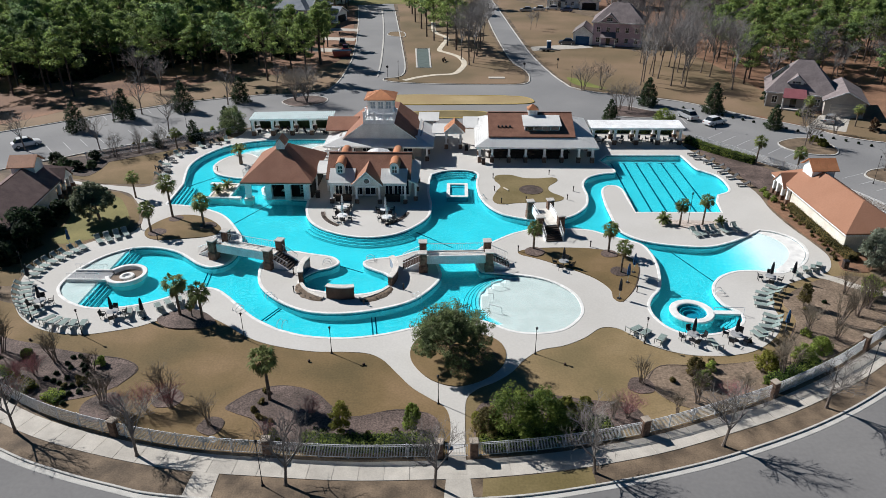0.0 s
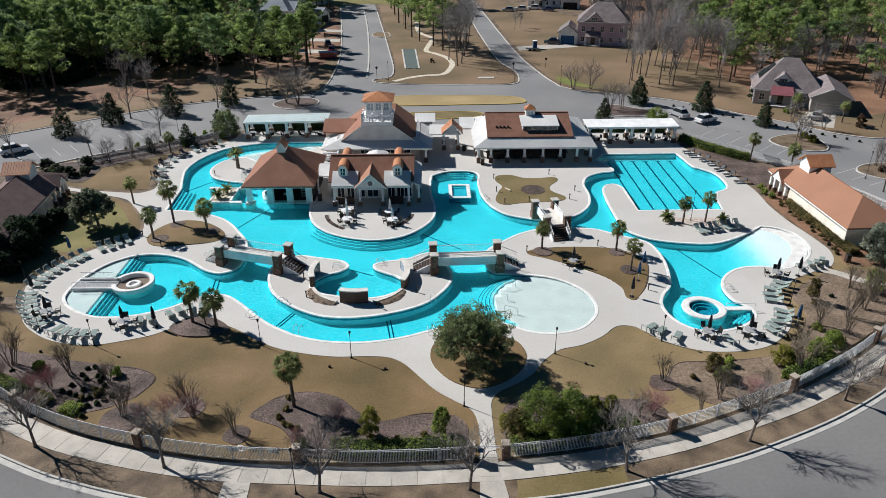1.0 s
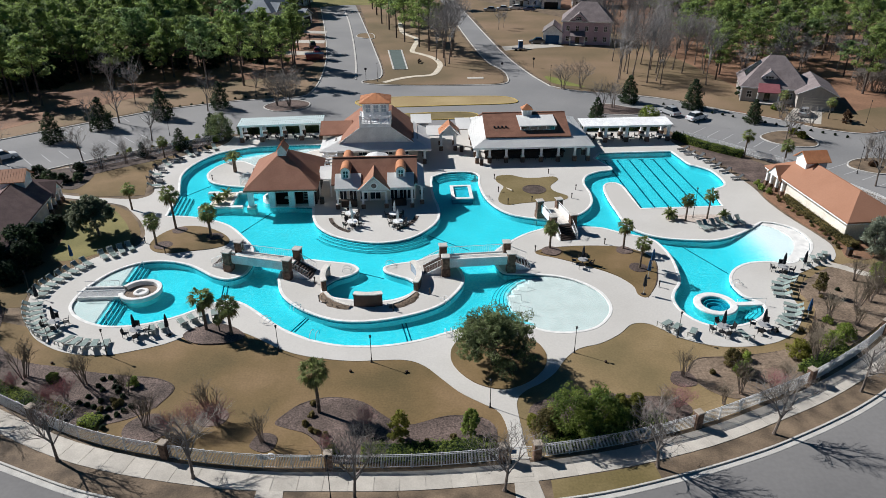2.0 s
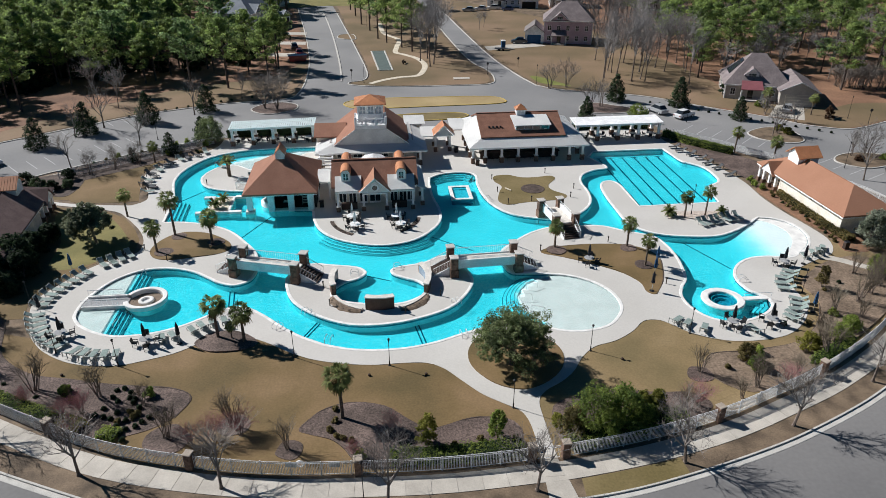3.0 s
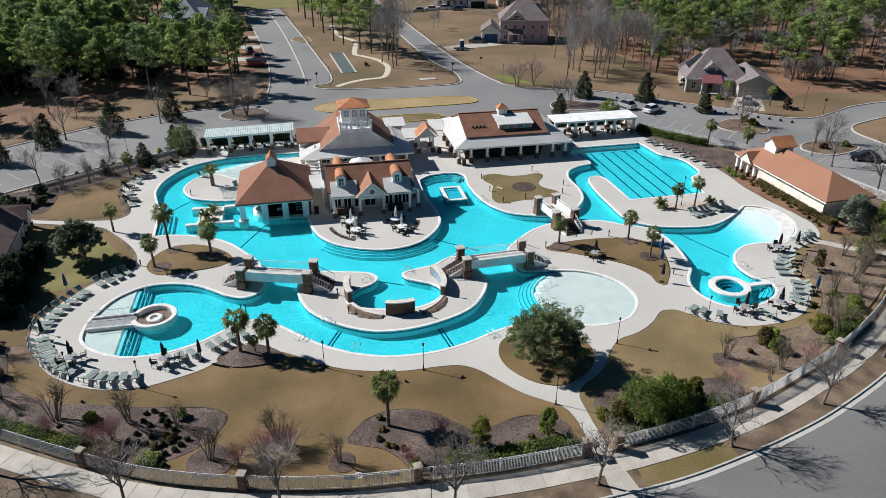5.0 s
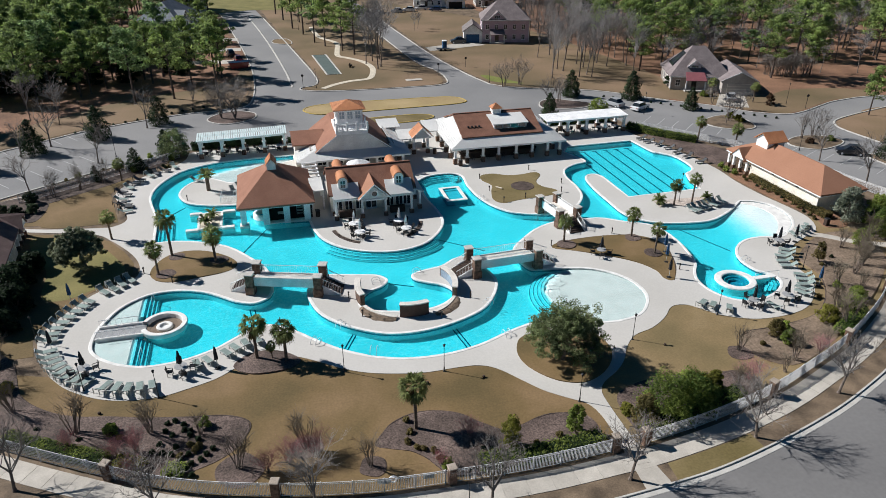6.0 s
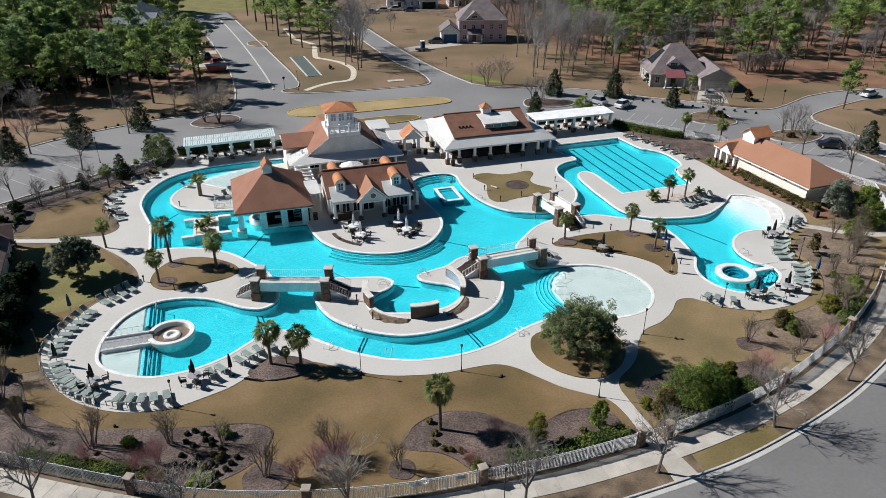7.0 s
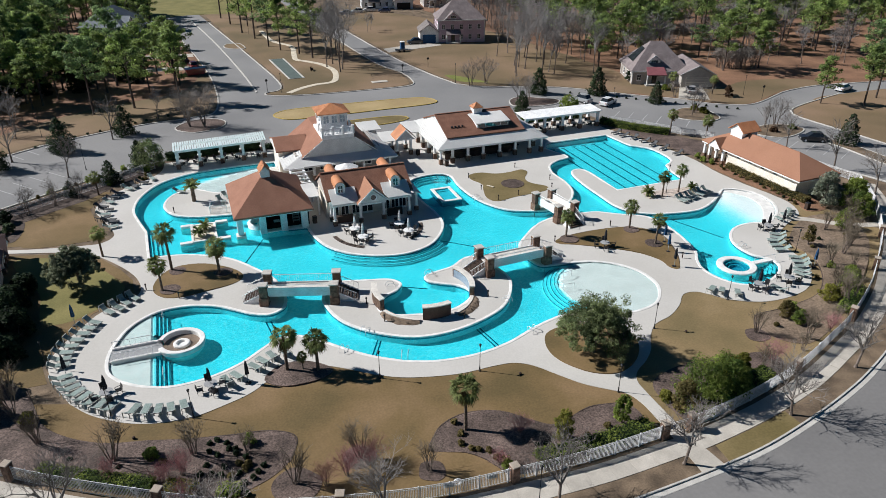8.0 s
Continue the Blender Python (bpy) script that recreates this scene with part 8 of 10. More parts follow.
def broadleaf(m, seed, h, w, label, mat, group="", name="evergreen_tree", trunk=0.28, clumps=90, per=70, size=0.16, category="tree", lift=0.0):
    """A dense evergreen: short trunk with limbs, crown of leaf clumps with an uneven outline."""
    g = random.Random(seed)
    ob = thing(name, m, label, category, group)
    bm = bmesh.new()
    centres, radii = [], []
    for k in range(clumps):
        a, f = g.uniform(0, 2 * math.pi), g.uniform(0.0, 1.0)
        z = trunk * h + (h * (1 - trunk)) * f
        env = w * 0.5 * math.sqrt(max(0.05, 1 - (2 * f - 0.85) ** 2 / 1.6)) * (1.0 - 0.35 * f)
        rr = env * (g.uniform(0.3, 1.0) ** 0.5) * g.uniform(0.85, 1.1)
        centres.append((rr * math.cos(a), rr * math.sin(a), z))
        radii.append(g.uniform(0.09, 0.17) * w)
    tube(bm, (0, 0, 0), (0, 0, h * max(trunk, 0.2)), 0.026 * h, 0.02 * h, n=8, cap=False)
    for k in range(10):
        tip = Vector(centres[k * (clumps // 10)])
        tube(bm, (0, 0, h * max(trunk, 0.15) * 0.8), tip, 0.012 * h, 0.004 * h, n=4, cap=False)
    part("trunk", bm, M_BARK, ob)
    part("crown", cloud_mesh("crown", centres, radii, per, size, mat, seed, 0.85), mat, ob, "dense leaf crown")
    return ob


def live_oak(m, seed, h, w, label, lobes=15, per=60, size=0.12, mat=None, low=0.20):
    """A spreading live oak: forked trunk, bending limbs, lobes of small leaves with gaps between."""
    g = random.Random(seed)
    ob = thing("live_oak", m, label, "tree")
    bm = bmesh.new()
    fork = Vector((0.1, 0.0, h * low))
    tube(bm, (0, 0, 0), fork, 0.034 * h, 0.028 * h, n=8, cap=False)
    centres, radii = [], []
    for k in range(lobes):
        f = (k + 0.5) / lobes
        a = k * 2.399 + g.uniform(-0.3, 0.3)
        z = h * (low + (0.86 - low) * f) + g.uniform(-0.05, 0.05) * h
        reach = 0.5 * w * math.sqrt(max(0.02, 1 - f ** 1.6)) * g.uniform(0.62, 0.95)
        heart = Vector((reach * math.cos(a), reach * math.sin(a), z))
        knee = fork.lerp(heart, 0.55) + Vector((0, 0, 0.06 * h))
        tube(bm, fork, knee, 0.014 * h, 0.010 * h, n=5, cap=False)
        tube(bm, knee, heart, 0.010 * h, 0.004 * h, n=4, cap=False)
        size_of = w * g.uniform(0.10, 0.155)
        for j in range(13):
            d = Vector((g.gauss(0, 1), g.gauss(0, 1), g.gauss(0, 0.75))).normalized() * size_of * g.uniform(0.35, 1.5)
            tube(bm, heart, heart + d, 0.02, 0.008, n=3, cap=False)
            centres.append(tuple(heart + d))
            radii.append(size_of * g.uniform(0.30, 0.58))
    part("trunk", bm, M_BARK, ob)
    part("crown", cloud_mesh("crown", centres, radii, per, size, mat or M_OAK, seed, 0.8), mat or M_OAK, ob, "grey-green leaf crown with gaps")
    return ob


def conifer(m, seed, h, w, label, mat, group, whorls=15, per=34, size=0.17):
    """A pointed evergreen clothed to the ground: drooping whorls of boughs round a straight stem."""
    g = random.Random(seed)
    ob = thing("conifer", m, label, "tree", group)
    bm = bmesh.new()
    tube(bm, (0, 0, 0), (0, 0, h * 0.96), 0.022 * h, 0.004 * h, n=7, cap=False)
    centres, radii = [], []
    for k in range(whorls):
        f = (k + 0.5) / whorls
        z = h * (0.06 + 0.90 * f)
        env = w * 0.5 * (1 - f) ** 0.58 * g.uniform(0.85, 1.1)
        for j in range(max(3, int(9 * (1 - f)) + 2)):
            a = j * 2 * math.pi / max(3, int(9 * (1 - f)) + 2) + k * 1.1 + g.uniform(-0.3, 0.3)
            r = env * g.uniform(0.55, 1.08)
            tip = Vector((r * math.cos(a), r * math.sin(a), z - 0.08 * r))
            tube(bm, (0, 0, z), tip, 0.03, 0.01, n=3, cap=False)
            centres.append(tuple(tip * 0.82 + Vector((0, 0, z * 0.18))))
            radii.append(w * g.uniform(0.09, 0.15) * (1.1 - 0.5 * f))
    centres.append((0, 0, h * 0.96))
    radii.append(0.05 * w)
    part("trunk", bm, M_BARK, ob)
    part("crown", cloud_mesh("crown", centres, radii, per, size, mat, seed, 0.8), mat, ob, "dense dark boughs")
    return ob


def shrub(m, seed, h, w, label, mat, group, per=55, clumps=14, size=0.10):
    g = random.Random(seed)
    ob = thing("shrub", m, label, "shrub", group)
    bm = bmesh.new()
    centres, radii = [], []
    for k in range(clumps):
        a, f = g.uniform(0, 2 * math.pi), g.uniform(0.15, 0.9)
        rr = w * 0.36 * g.uniform(0.2, 1.0) * math.sqrt(1.1 - f * f)
        centres.append((rr * math.cos(a), rr * math.sin(a), h * f * 0.85))
        radii.append(w * g.uniform(0.16, 0.25))
    for k in range(5):
        c = Vector(centres[k])
        tube(bm, (0.05 * math.cos(k), 0.05 * math.sin(k), 0), c, 0.02, 0.008, n=3, cap=False)
    part("stems", bm, M_BARK, ob)
    part("foliage", cloud_mesh("foliage", centres, radii, per, size, mat, seed, 0.9), mat, ob)
    return ob


def palm(m, seed, h, label, group, fronds=38, droop=1.4, dry=9, reach=1.6):
    """A cabbage palm: bootjacked trunk and a round head of fan fronds, some hanging dry."""
    g = random.Random(seed)
    ob = thing("palm_tree", m, label, "palm", group)
    bm = bmesh.new()
    lean = Vector((g.uniform(-0.15, 0.15), g.uniform(-0.15, 0.15), 0))
    prev, n = Vector((0, 0, 0)), 7
    for k in range(n):
        nxt = Vector((0, 0, h * (k + 1) / n)) + lean * ((k + 1) / n) ** 2
        tube(bm, prev, nxt, 0.17 - 0.006 * k, 0.155 - 0.006 * k, n=8, cap=k == n - 1)
        prev = nxt
    part("trunk", bm, M_PALMTRUNK, ob)
    for name, count, mat in (("crown", fronds, M_PALM), ("dry_fronds", dry, M_PALM_DRY)):
        verts, faces = [], []
        for k in range(count):
            az = g.uniform(0, 2 * math.pi)
            el = g.uniform(-0.65, 1.3) if name == "crown" else g.uniform(-1.2, -0.6)
            d = Vector((math.cos(az) * math.cos(el), math.sin(az) * math.cos(el), math.sin(el)))
            side = d.cross(Vector((0, 0, 1)))
            side = side.normalized() if side.length > 0.05 else Vector((1, 0, 0))
            stalk = reach * g.uniform(0.38, 0.5)
            hub = prev + d * stalk - Vector((0, 0, 0.05))
            w0 = side * 0.025
            base = len(verts)
            verts += [prev - w0, prev + w0, hub + w0, hub - w0]
            faces.append((base, base + 1, base + 2, base + 3))
            for b in range(13):
                t = -1.25 + 2.5 * b / 12
                ray = (d * math.cos(t) + side * math.sin(t)).normalized()
                ln = reach * g.uniform(0.42, 0.62) * (1 - 0.18 * abs(t))
                mid = hub + ray * ln * 0.6 - Vector((0, 0, 0.05 * droop))
                tip = hub + ray * ln - Vector((0, 0, (0.22 + 0.15 * g.random()) * droop))
                wv = ray.cross(Vector((0, 0, 1)))
                wv = wv.normalized() * 0.05 if wv.length > 0.05 else side * 0.05
                base = len(verts)
                verts += [hub, mid - wv, tip, mid + wv]
                faces.append((base, base + 1, base + 2, base + 3))
        part(name, raw_mesh(name, [tuple(v) for v in verts], faces, mat), mat, ob, "" if name == "crown" else "hanging dry fronds")
    return ob


def feather_palm(m, seed, h, label, group):
    """A low pindo palm with arching feather fronds."""
    g = random.Random(seed)
    ob = thing("palm_tree", m, label, "palm", group)
    bm = bmesh.new()
    tube(bm, (0, 0, 0), (0, 0, h), 0.24, 0.2, n=8)
    part("trunk", bm, M_PALMTRUNK, ob)
    verts, faces = [], []
    for k in range(30):
        az, el = g.uniform(0, 2 * math.pi), g.uniform(0.2, 1.3)
        p, v = Vector((0, 0, h)), Vector((math.cos(az) * math.cos(el), math.sin(az) * math.cos(el), math.sin(el)))
        for s in range(6):
            q = p + v * 0.19
            side = v.cross(Vector((0, 0, 1))).normalized()
            for sg in (-1, 1):
                for e in (0.0, 0.33, 0.67):
                    a = p.lerp(q, e)
                    tip = a + side * sg * (0.30 - 0.03 * s) + v * 0.12 - Vector((0, 0, 0.07))
                    base = len(verts)
                    verts += [a - v * 0.05, a + v * 0.09, tip]
                    faces.append((base, base + 1, base + 2))
            p, v = q, (v - Vector((0, 0, 0.20))).normalized()
    part("crown", raw_mesh("crown", [tuple(v) for v in verts], faces, M_PALM), M_PALM, ob)
    return ob


def hedge(line, w, h, mat, label, seed, size=0.09, density=90):
    """A clipped hedge along a line: a close leafy skin round a solid dark core, a little uneven on top."""
    ob = thing("hedge", pose(0, 0, 0), label, "hedge")
    g = random.Random(seed)
    spots, off, rad = along(line, 0.34), [], []
    for x, y, a in spots:
        for s in (-1, -0.35, 0.35, 1):
            for f in (0.22, 0.55, 0.82):
                if f < 0.5 and abs(s) < 0.5:
                    continue
                k = s * w * (0.36 if f < 0.8 else 0.30) + g.uniform(-0.05, 0.05)
                off.append((x - math.sin(a) * k, y + math.cos(a) * k, h * f + g.uniform(-0.06, 0.06) * h))
                rad.append(w * g.uniform(0.15, 0.22))
    part("foliage", cloud_mesh("foliage", off, rad, max(16, density // 7), size, mat, seed, 0.9), mat, ob)
    # Solid near-black filler: the shade inside the hedge put into its colour.
    part("core", ribbon("core", line, -w * 0.36, w * 0.36, 0.0, h * 0.82, M_DARKLEAF), M_DARKLEAF, ob, "solid core coloured dark for inner shade")
    return ob


rp = random.Random(77)
# palms round the pools
palm_kinds = [palm(pose(-28.8, 60.3, 0), 11, 4.0, "cabbage palm with a green fan crown", "cabbage palms", droop=1.2, reach=1.48), palm(pose(-26.1, 59.3, 0), 12, 3.6, "cabbage palm with a green fan crown", "cabbage palms", droop=1.2, reach=1.42), palm(pose(-38.5, 84.3, 0), 13, 5.2, "tall cabbage palm with a round fan crown", "cabbage palms", reach=1.6), palm(pose(-16.2, 47.1, 0.05), 14, 4.5, "cabbage palm on bare mulch with a bright crown", "cabbage palms", droop=1.1, reach=1.5)]
for x, y, k, s in ((-46.4, 91.1, 0, 0.82), (-39.6, 79.7, 0, 0.9), (-33.3, 81.5, 1, 1.05), (9.2, 75.9, 1, 0.85), (18.2, 75.2, 0, 0.85), (18.7, 70.2, 3, 0.78), (28.9, 82.9, 0, 0.8), (32.0, 83.3, 3, 0.8), (66.5, 131.6, 0, 0.9), (73.3, 126.7, 0, 0.85), (47.6, 106.6, 3, 0.86), (52.3, 102.5, 1, 0.95), (-48.2, 112.4, 1, 0.8)):
    t = copy_thing(palm_kinds[k], pose(x, y, 0.05, 0, 0, rp.uniform(0, 360)))
    t.scale = (s, s, s)
copy_thing(palm_kinds[1], pose(-27.4, 59.9, 0.05, 0, 0, 50)).scale = (0.45, 0.45, 0.45)
pindo = feather_palm(pose(27.0, 83.7, DECK_Z), 5, 0.6, "low feather palm with arching fronds", "feather palms")
for x, y, s in ((34.2, 83.1, 0.85), (-35.0, 92.6, 0.9), (-34.2, 94.6, 0.9)):
    t = copy_thing(pindo, pose(x, y, DECK_Z + (0.12 if y in (92.6, 94.6) else 0), 0, 0, rp.uniform(0, 360)))
    t.scale = (s, s, s)
feather_palm(pose(-35.1, 105.0, DECK_Z), 6, 2.1, "feather palm with a drooping crown on the island", "feather palms").scale = (1.25, 1.25, 1.1)

# large evergreens
live_oak(pose(-0.7, 52.8, 0.1), 21, 6.1, 7.3, "broad grey-green live oak on a grass ring", 30, 100, 0.083, None, 0.32)
live_oak(pose(-47.9, 83.2, -0.05, 0, -8, 0), 22, 5.6, 5.3, "round-headed live oak on the lawn", 40, 110, 0.09, M_OAK_DARK, 0.40)
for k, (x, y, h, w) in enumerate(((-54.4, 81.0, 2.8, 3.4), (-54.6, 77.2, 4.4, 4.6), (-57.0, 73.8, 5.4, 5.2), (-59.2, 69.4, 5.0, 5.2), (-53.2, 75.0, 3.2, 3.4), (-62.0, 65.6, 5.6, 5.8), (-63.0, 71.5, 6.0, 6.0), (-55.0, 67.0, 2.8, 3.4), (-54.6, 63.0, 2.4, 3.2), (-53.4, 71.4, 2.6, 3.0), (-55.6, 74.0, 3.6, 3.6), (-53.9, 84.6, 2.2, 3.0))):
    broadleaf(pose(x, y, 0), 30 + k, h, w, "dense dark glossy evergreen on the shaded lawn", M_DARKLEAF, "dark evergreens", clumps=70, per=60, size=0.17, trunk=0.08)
for k, (x, y, h, w) in enumerate(((48.6, 72.6, 4.6, 4.4), (51.4, 70.4, 4.2, 4.0), (49.6, 67.6, 3.4, 3.6))):
    broadleaf(pose(x, y, 0), 40 + k, h, w, "grey-green evergreen beside the bathhouse", M_SILVERLEAF if k == 0 else M_SHRUB, "bathhouse evergreens", clumps=70, per=60, size=0.15, trunk=0.12)
for k, (x, y, h, w) in enumerate(((4.3, 43.3, 4.3, 5.0), (6.9, 43.5, 3.9, 4.2), (2.6, 43.2, 2.6, 2.6), (9.0, 44.9, 2.3, 2.2), (9.8, 44.2, 1.2, 1.5), (5.6, 42.9, 2.6, 3.0), (1.7, 44.7, 0.9, 1.2), (10.6, 45.5, 2.0, 1.6), (8.4, 43.5, 2.4, 2.8))):
    broadleaf(pose(x, y, 0), 50 + k, h, w, "full bright green shrub in mulch", M_YELLOWLEAF if k in (3, 4, 6, 7) else (M_BRONZE if k == 2 else M_SHRUB), "front shrubs", name="evergreen_shrub", category="shrub", clumps=74, per=70, size=0.10, trunk=0.05)
for k, (x, y, h, w, mt) in enumerate(((-50.4, 60.8, 1.0, 1.3, M_YELLOWLEAF), (-40.6, 52.7, 1.0, 1.2, M_SHRUB), (-9.4, 43.1, 3.3, 1.8, M_YELLOWLEAF), (-3.6, 43.4, 2.9, 1.6, M_SHRUB), (21.6, 51.5, 1.8, 1.7, M_BRONZE), (21.9, 50.0, 1.5, 1.6, M_SHRUB), (28.4, 52.4, 1.8, 2.4, M_YELLOWLEAF), (32.4, 53.6, 1.8, 2.8, M_SHRUB), (34.6, 55.2, 1.5, 2.2, M_SHRUB), (44.6, 65.6, 2.4, 2.6, M_SHRUB), (36.5, 63.4, 2.8, 1.5, M_BRONZE))):
    broadleaf(pose(x, y, 0), 60 + k, h, w, "slim young evergreen in the mulch", mt, "young evergreens", name="young_evergreen", clumps=60, per=50, size=0.085, trunk=0.22)
for k, (x, y, h, w) in enumerate(((-65.0, 104.6, 1.9, 2.6), (-62.6, 102.8, 1.6, 2.4), (-60.2, 102.0, 1.5, 2.2), (-58.4, 102.8, 1.2, 1.8), (-59.4, 106.2, 1.7, 2.2))):
    broadleaf(pose(x, y, 0), 180 + k, h, w, "low dark shrub in mulch behind the bathhouse", M_CONELEAF if k % 2 else M_DARKLEAF, "bathhouse shrubs", name="garden_shrub", category="shrub", clumps=34, per=50, size=0.13, trunk=0.06)
# conifers by the car parks
cone = conifer(pose(-55.2, 135.0, 0), 71, 6.2, 5.6, "dark broad upright conifer at the car park", M_DARKLEAF, "car park conifers")
green_cone = conifer(pose(38.3, 140.6, 0), 72, 5.8, 4.7, "green upright conifer at the car park", M_CONELEAF, "car park conifers")
for proto, x, y, s in ((cone, -64.4, 129.2, 0.98), (cone, -45.5, 141.6, 0.9), (green_cone, 49.9, 135.4, 1.05), (cone, -70.2, 121.8, 0.9), (cone, -46.7, 116.6, 0.62), (green_cone, -42.6, 122.6, 0.8), (green_cone, 28.4, 128.4, 0.8), (green_cone, 57.7, 125.2, 0.8), (green_cone, 73.3, 91.3, 0.95), (cone, -52.0, 113.4, 0.4)):
    t = copy_thing(proto, pose(x, y, 0, 0, 0, rp.uniform(0, 360)))
    t.scale = (s, s, s)
for k, (x, y, h, w, mt) in enumerate(((66.4, 101.2, 0.9, 1.7, M_RUST), (75.2, 123.8, 2.5, 1.9, M_RUST), (62.8, 142.8, 2.4, 2.2, M_DARKLEAF), (67.4, 133.4, 1.2, 1.6, M_YELLOWLEAF), (62.3, 115.6, 1.3, 2.2, M_YELLOWLEAF), (62.0, 118.2, 0.9, 1.8, M_YELLOWLEAF), (70.8, 101.4, 0.9, 1.5, M_SHRUB), (65.8, 133.4, 1.2, 1.4, M_SHRUB))):
    broadleaf(pose(x, y, 0), 160 + k, h, w, "rounded garden shrub before the house", mt, "garden shrubs", name="garden_shrub", category="shrub", clumps=34, per=50, size=0.13, trunk=0.06)
broadleaf(pose(-41.0, 121.6, 0), 72, 4.4, 5.0, "round olive evergreen by the arcade", M_OAK, clumps=70, per=60, size=0.15, trunk=0.12)
broadleaf(pose(38.0, 126.4, 0), 73, 3.0, 4.6, "low spreading evergreen by the car park", M_SHRUB, clumps=50, per=60, size=0.15, trunk=0.08)

# hedges
hedge(spline([(39.6, 117.0), (41.6, 113.2), (44.6, 109.4), (47.2, 106.6)]), 1.5, 1.3, M_SHRUB, "clipped dark green boundary hedge", 81, 0.10, 200)
hedge(spline([(45.9, 89.0), (45.9, 86.0), (46.2, 81.0), (46.5, 76.6), (46.7, 73.6)]), 1.4, 0.95, M_BRONZE, "clipped olive-brown hedge along the bathhouse", 82, 0.10, 240)
hedge(spline([(2.0, 42.0), (6.0, 42.7), (9.4, 43.4), (12.5, 44.2)]), 1.7, 1.1, M_SHRUB, "clipped green hedge inside the fence", 83, 0.09, 170)
hedge(spline([(-12.2, 41.75), (-9.0, 41.6), (-5.0, 41.7), (-1.9, 42.0)]), 1.7, 1.0, M_SHRUB, "clipped green hedge inside the fence", 84, 0.09, 170)
hedge(spline([(-48.6, 53.9), (-44.0, 51.2), (-40.6, 49.4)]), 1.5, 0.8, M_SHRUB, "low green hedge inside the fence", 85, 0.09, 170)
hedge(spline([(27.6, 49.7), (30.4, 51.2), (33.0, 53.0)]), 1.6, 1.2, M_SHRUB, "clipped green hedge inside the fence", 90, 0.09, 170)
hedge(spline([(-39.4, 49.0), (-37.6, 47.9)]), 1.3, 0.8, M_YELLOWLEAF, "low bright green hedge inside the fence", 96, 0.09, 170)
hedge(spline([(-35.8, 47.3), (-34.4, 46.8)]), 1.4, 0.5, M_SHRUB, "low green hedge inside the fence", 86, 0.09, 170)
hedge(spline([(-22.4, 124.4), (-15.0, 124.8), (-6.0, 124.8)]), 1.2, 1.0, M_DARKLEAF, "dark hedge behind the clubhouse", 87)
hedge(spline([(-38.6, 124.6), (-30.0, 124.9), (-23.0, 125.0)]), 1.2, 1.5, M_DARKLEAF, "dark hedge behind the arcade", 88)
hedge(spline([(23.0, 122.4), (30.0, 122.2), (38.0, 121.6)]), 1.2, 1.1, M_SHRUB, "green hedge behind the arcade", 89)

# small clipped shrubs
ball = [shrub(pose(-35.6, 52.9, 0.08), 91, 0.38, 0.48, "small clipped dark shrub in mulch", M_DARKLEAF, "clipped shrubs"), shrub(pose(-16.8, 48.2, 0.08), 92, 0.55, 0.6, "small clipped bronze shrub in mulch", M_BRONZE, "clipped shrubs"), shrub(pose(-33.2, 51.8, 0.08), 93, 1.0, 1.25, "clipped dark green shrub in mulch", M_SHRUB, "clipped shrubs")]
for x, y, k in [(-36.2, 52.7, 0), (-36.3, 51.8, 0), (-35.7, 51.2, 0), (-34.9, 52.3, 0), (-34.3, 51.4, 0), (-34.8, 51.6, 0), (-34.3, 50.9, 0), (-36.6, 50.3, 0), (-36.3, 49.2, 0), (-37.1, 49.5, 0), (-35.6, 48.9, 0), (-35.3, 49.7, 0), (-34.9, 48.5, 1), (-34.2, 49.6, 1), (-33.5, 49.3, 1), (-33.6, 50.2, 0), (-33.8, 48.9, 1), (-34.3, 48.6, 0), (-32.9, 48.3, 0), (-32.4, 48.8, 0), (-33.3, 47.8, 0), (-34.0, 47.5, 0), (-34.9, 47.9, 0), (-34.3, 47.0, 0), (-33.9, 46.2, 0), (-40.6, 52.4, 1), (-39.8, 51.8, 1), (-16.8, 46.7, 1), (-17.2, 45.6, 1), (-16.6, 44.8, 1), (-16.1, 44.5, 1), (-15.4, 44.1, 1), (-15.1, 43.2, 1), (-14.8, 42.3, 2), (-11.5, 43.4, 0), (-10.8, 43.2, 0), (-7.2, 42.8, 1), (-5.0, 43.4, 1), (43.9, 92.8, 2), (44.4, 91.4, 2), (44.2, 94.6, 2), (-43.0, 52.4, 0), (-46.6, 54.6, 0)] + [(-60.0 + 2.0 * k, 139.2 + 1.3 * k - 0.02 * k * k, 0) for k in range(12)] + [(45.0 + 1.5 * k, 138.4 - 1.35 * k, 0) for k in range(18)] + [(-58.0 + 1.6 * k, 113.0 + 1.1 * k, k % 3) for k in range(9)]:
    copy_thing(ball[k], pose(x, y, 0.05, 0, 0, rp.uniform(0, 360)))
g = random.Random(5)
for k in range(9):
    f = k / 8
    copy_thing(ball[(1, 2, 1, 0)[k % 4]], pose(19 + 24 * f + g.uniform(-1.4, 1.4), 49.6 + 15.5 * f + g.uniform(-1.6, 1.6), 0.06, 0, 0, g.uniform(0, 360)))
for k in range(16):
    copy_thing(ball[(0, 2, 1)[k % 3]], pose(g.uniform(-47, -41.5), g.uniform(115.5, 120.5), 0.05, 0, 0, g.uniform(0, 360)))
for k in range(14):
    copy_thing(ball[(1, 1, 0, 1)[k % 4]], pose(44.9 + g.uniform(-0.4, 0.4), 74 + 1.2 * k, 0.06, 0, 0, g.uniform(0, 360)))

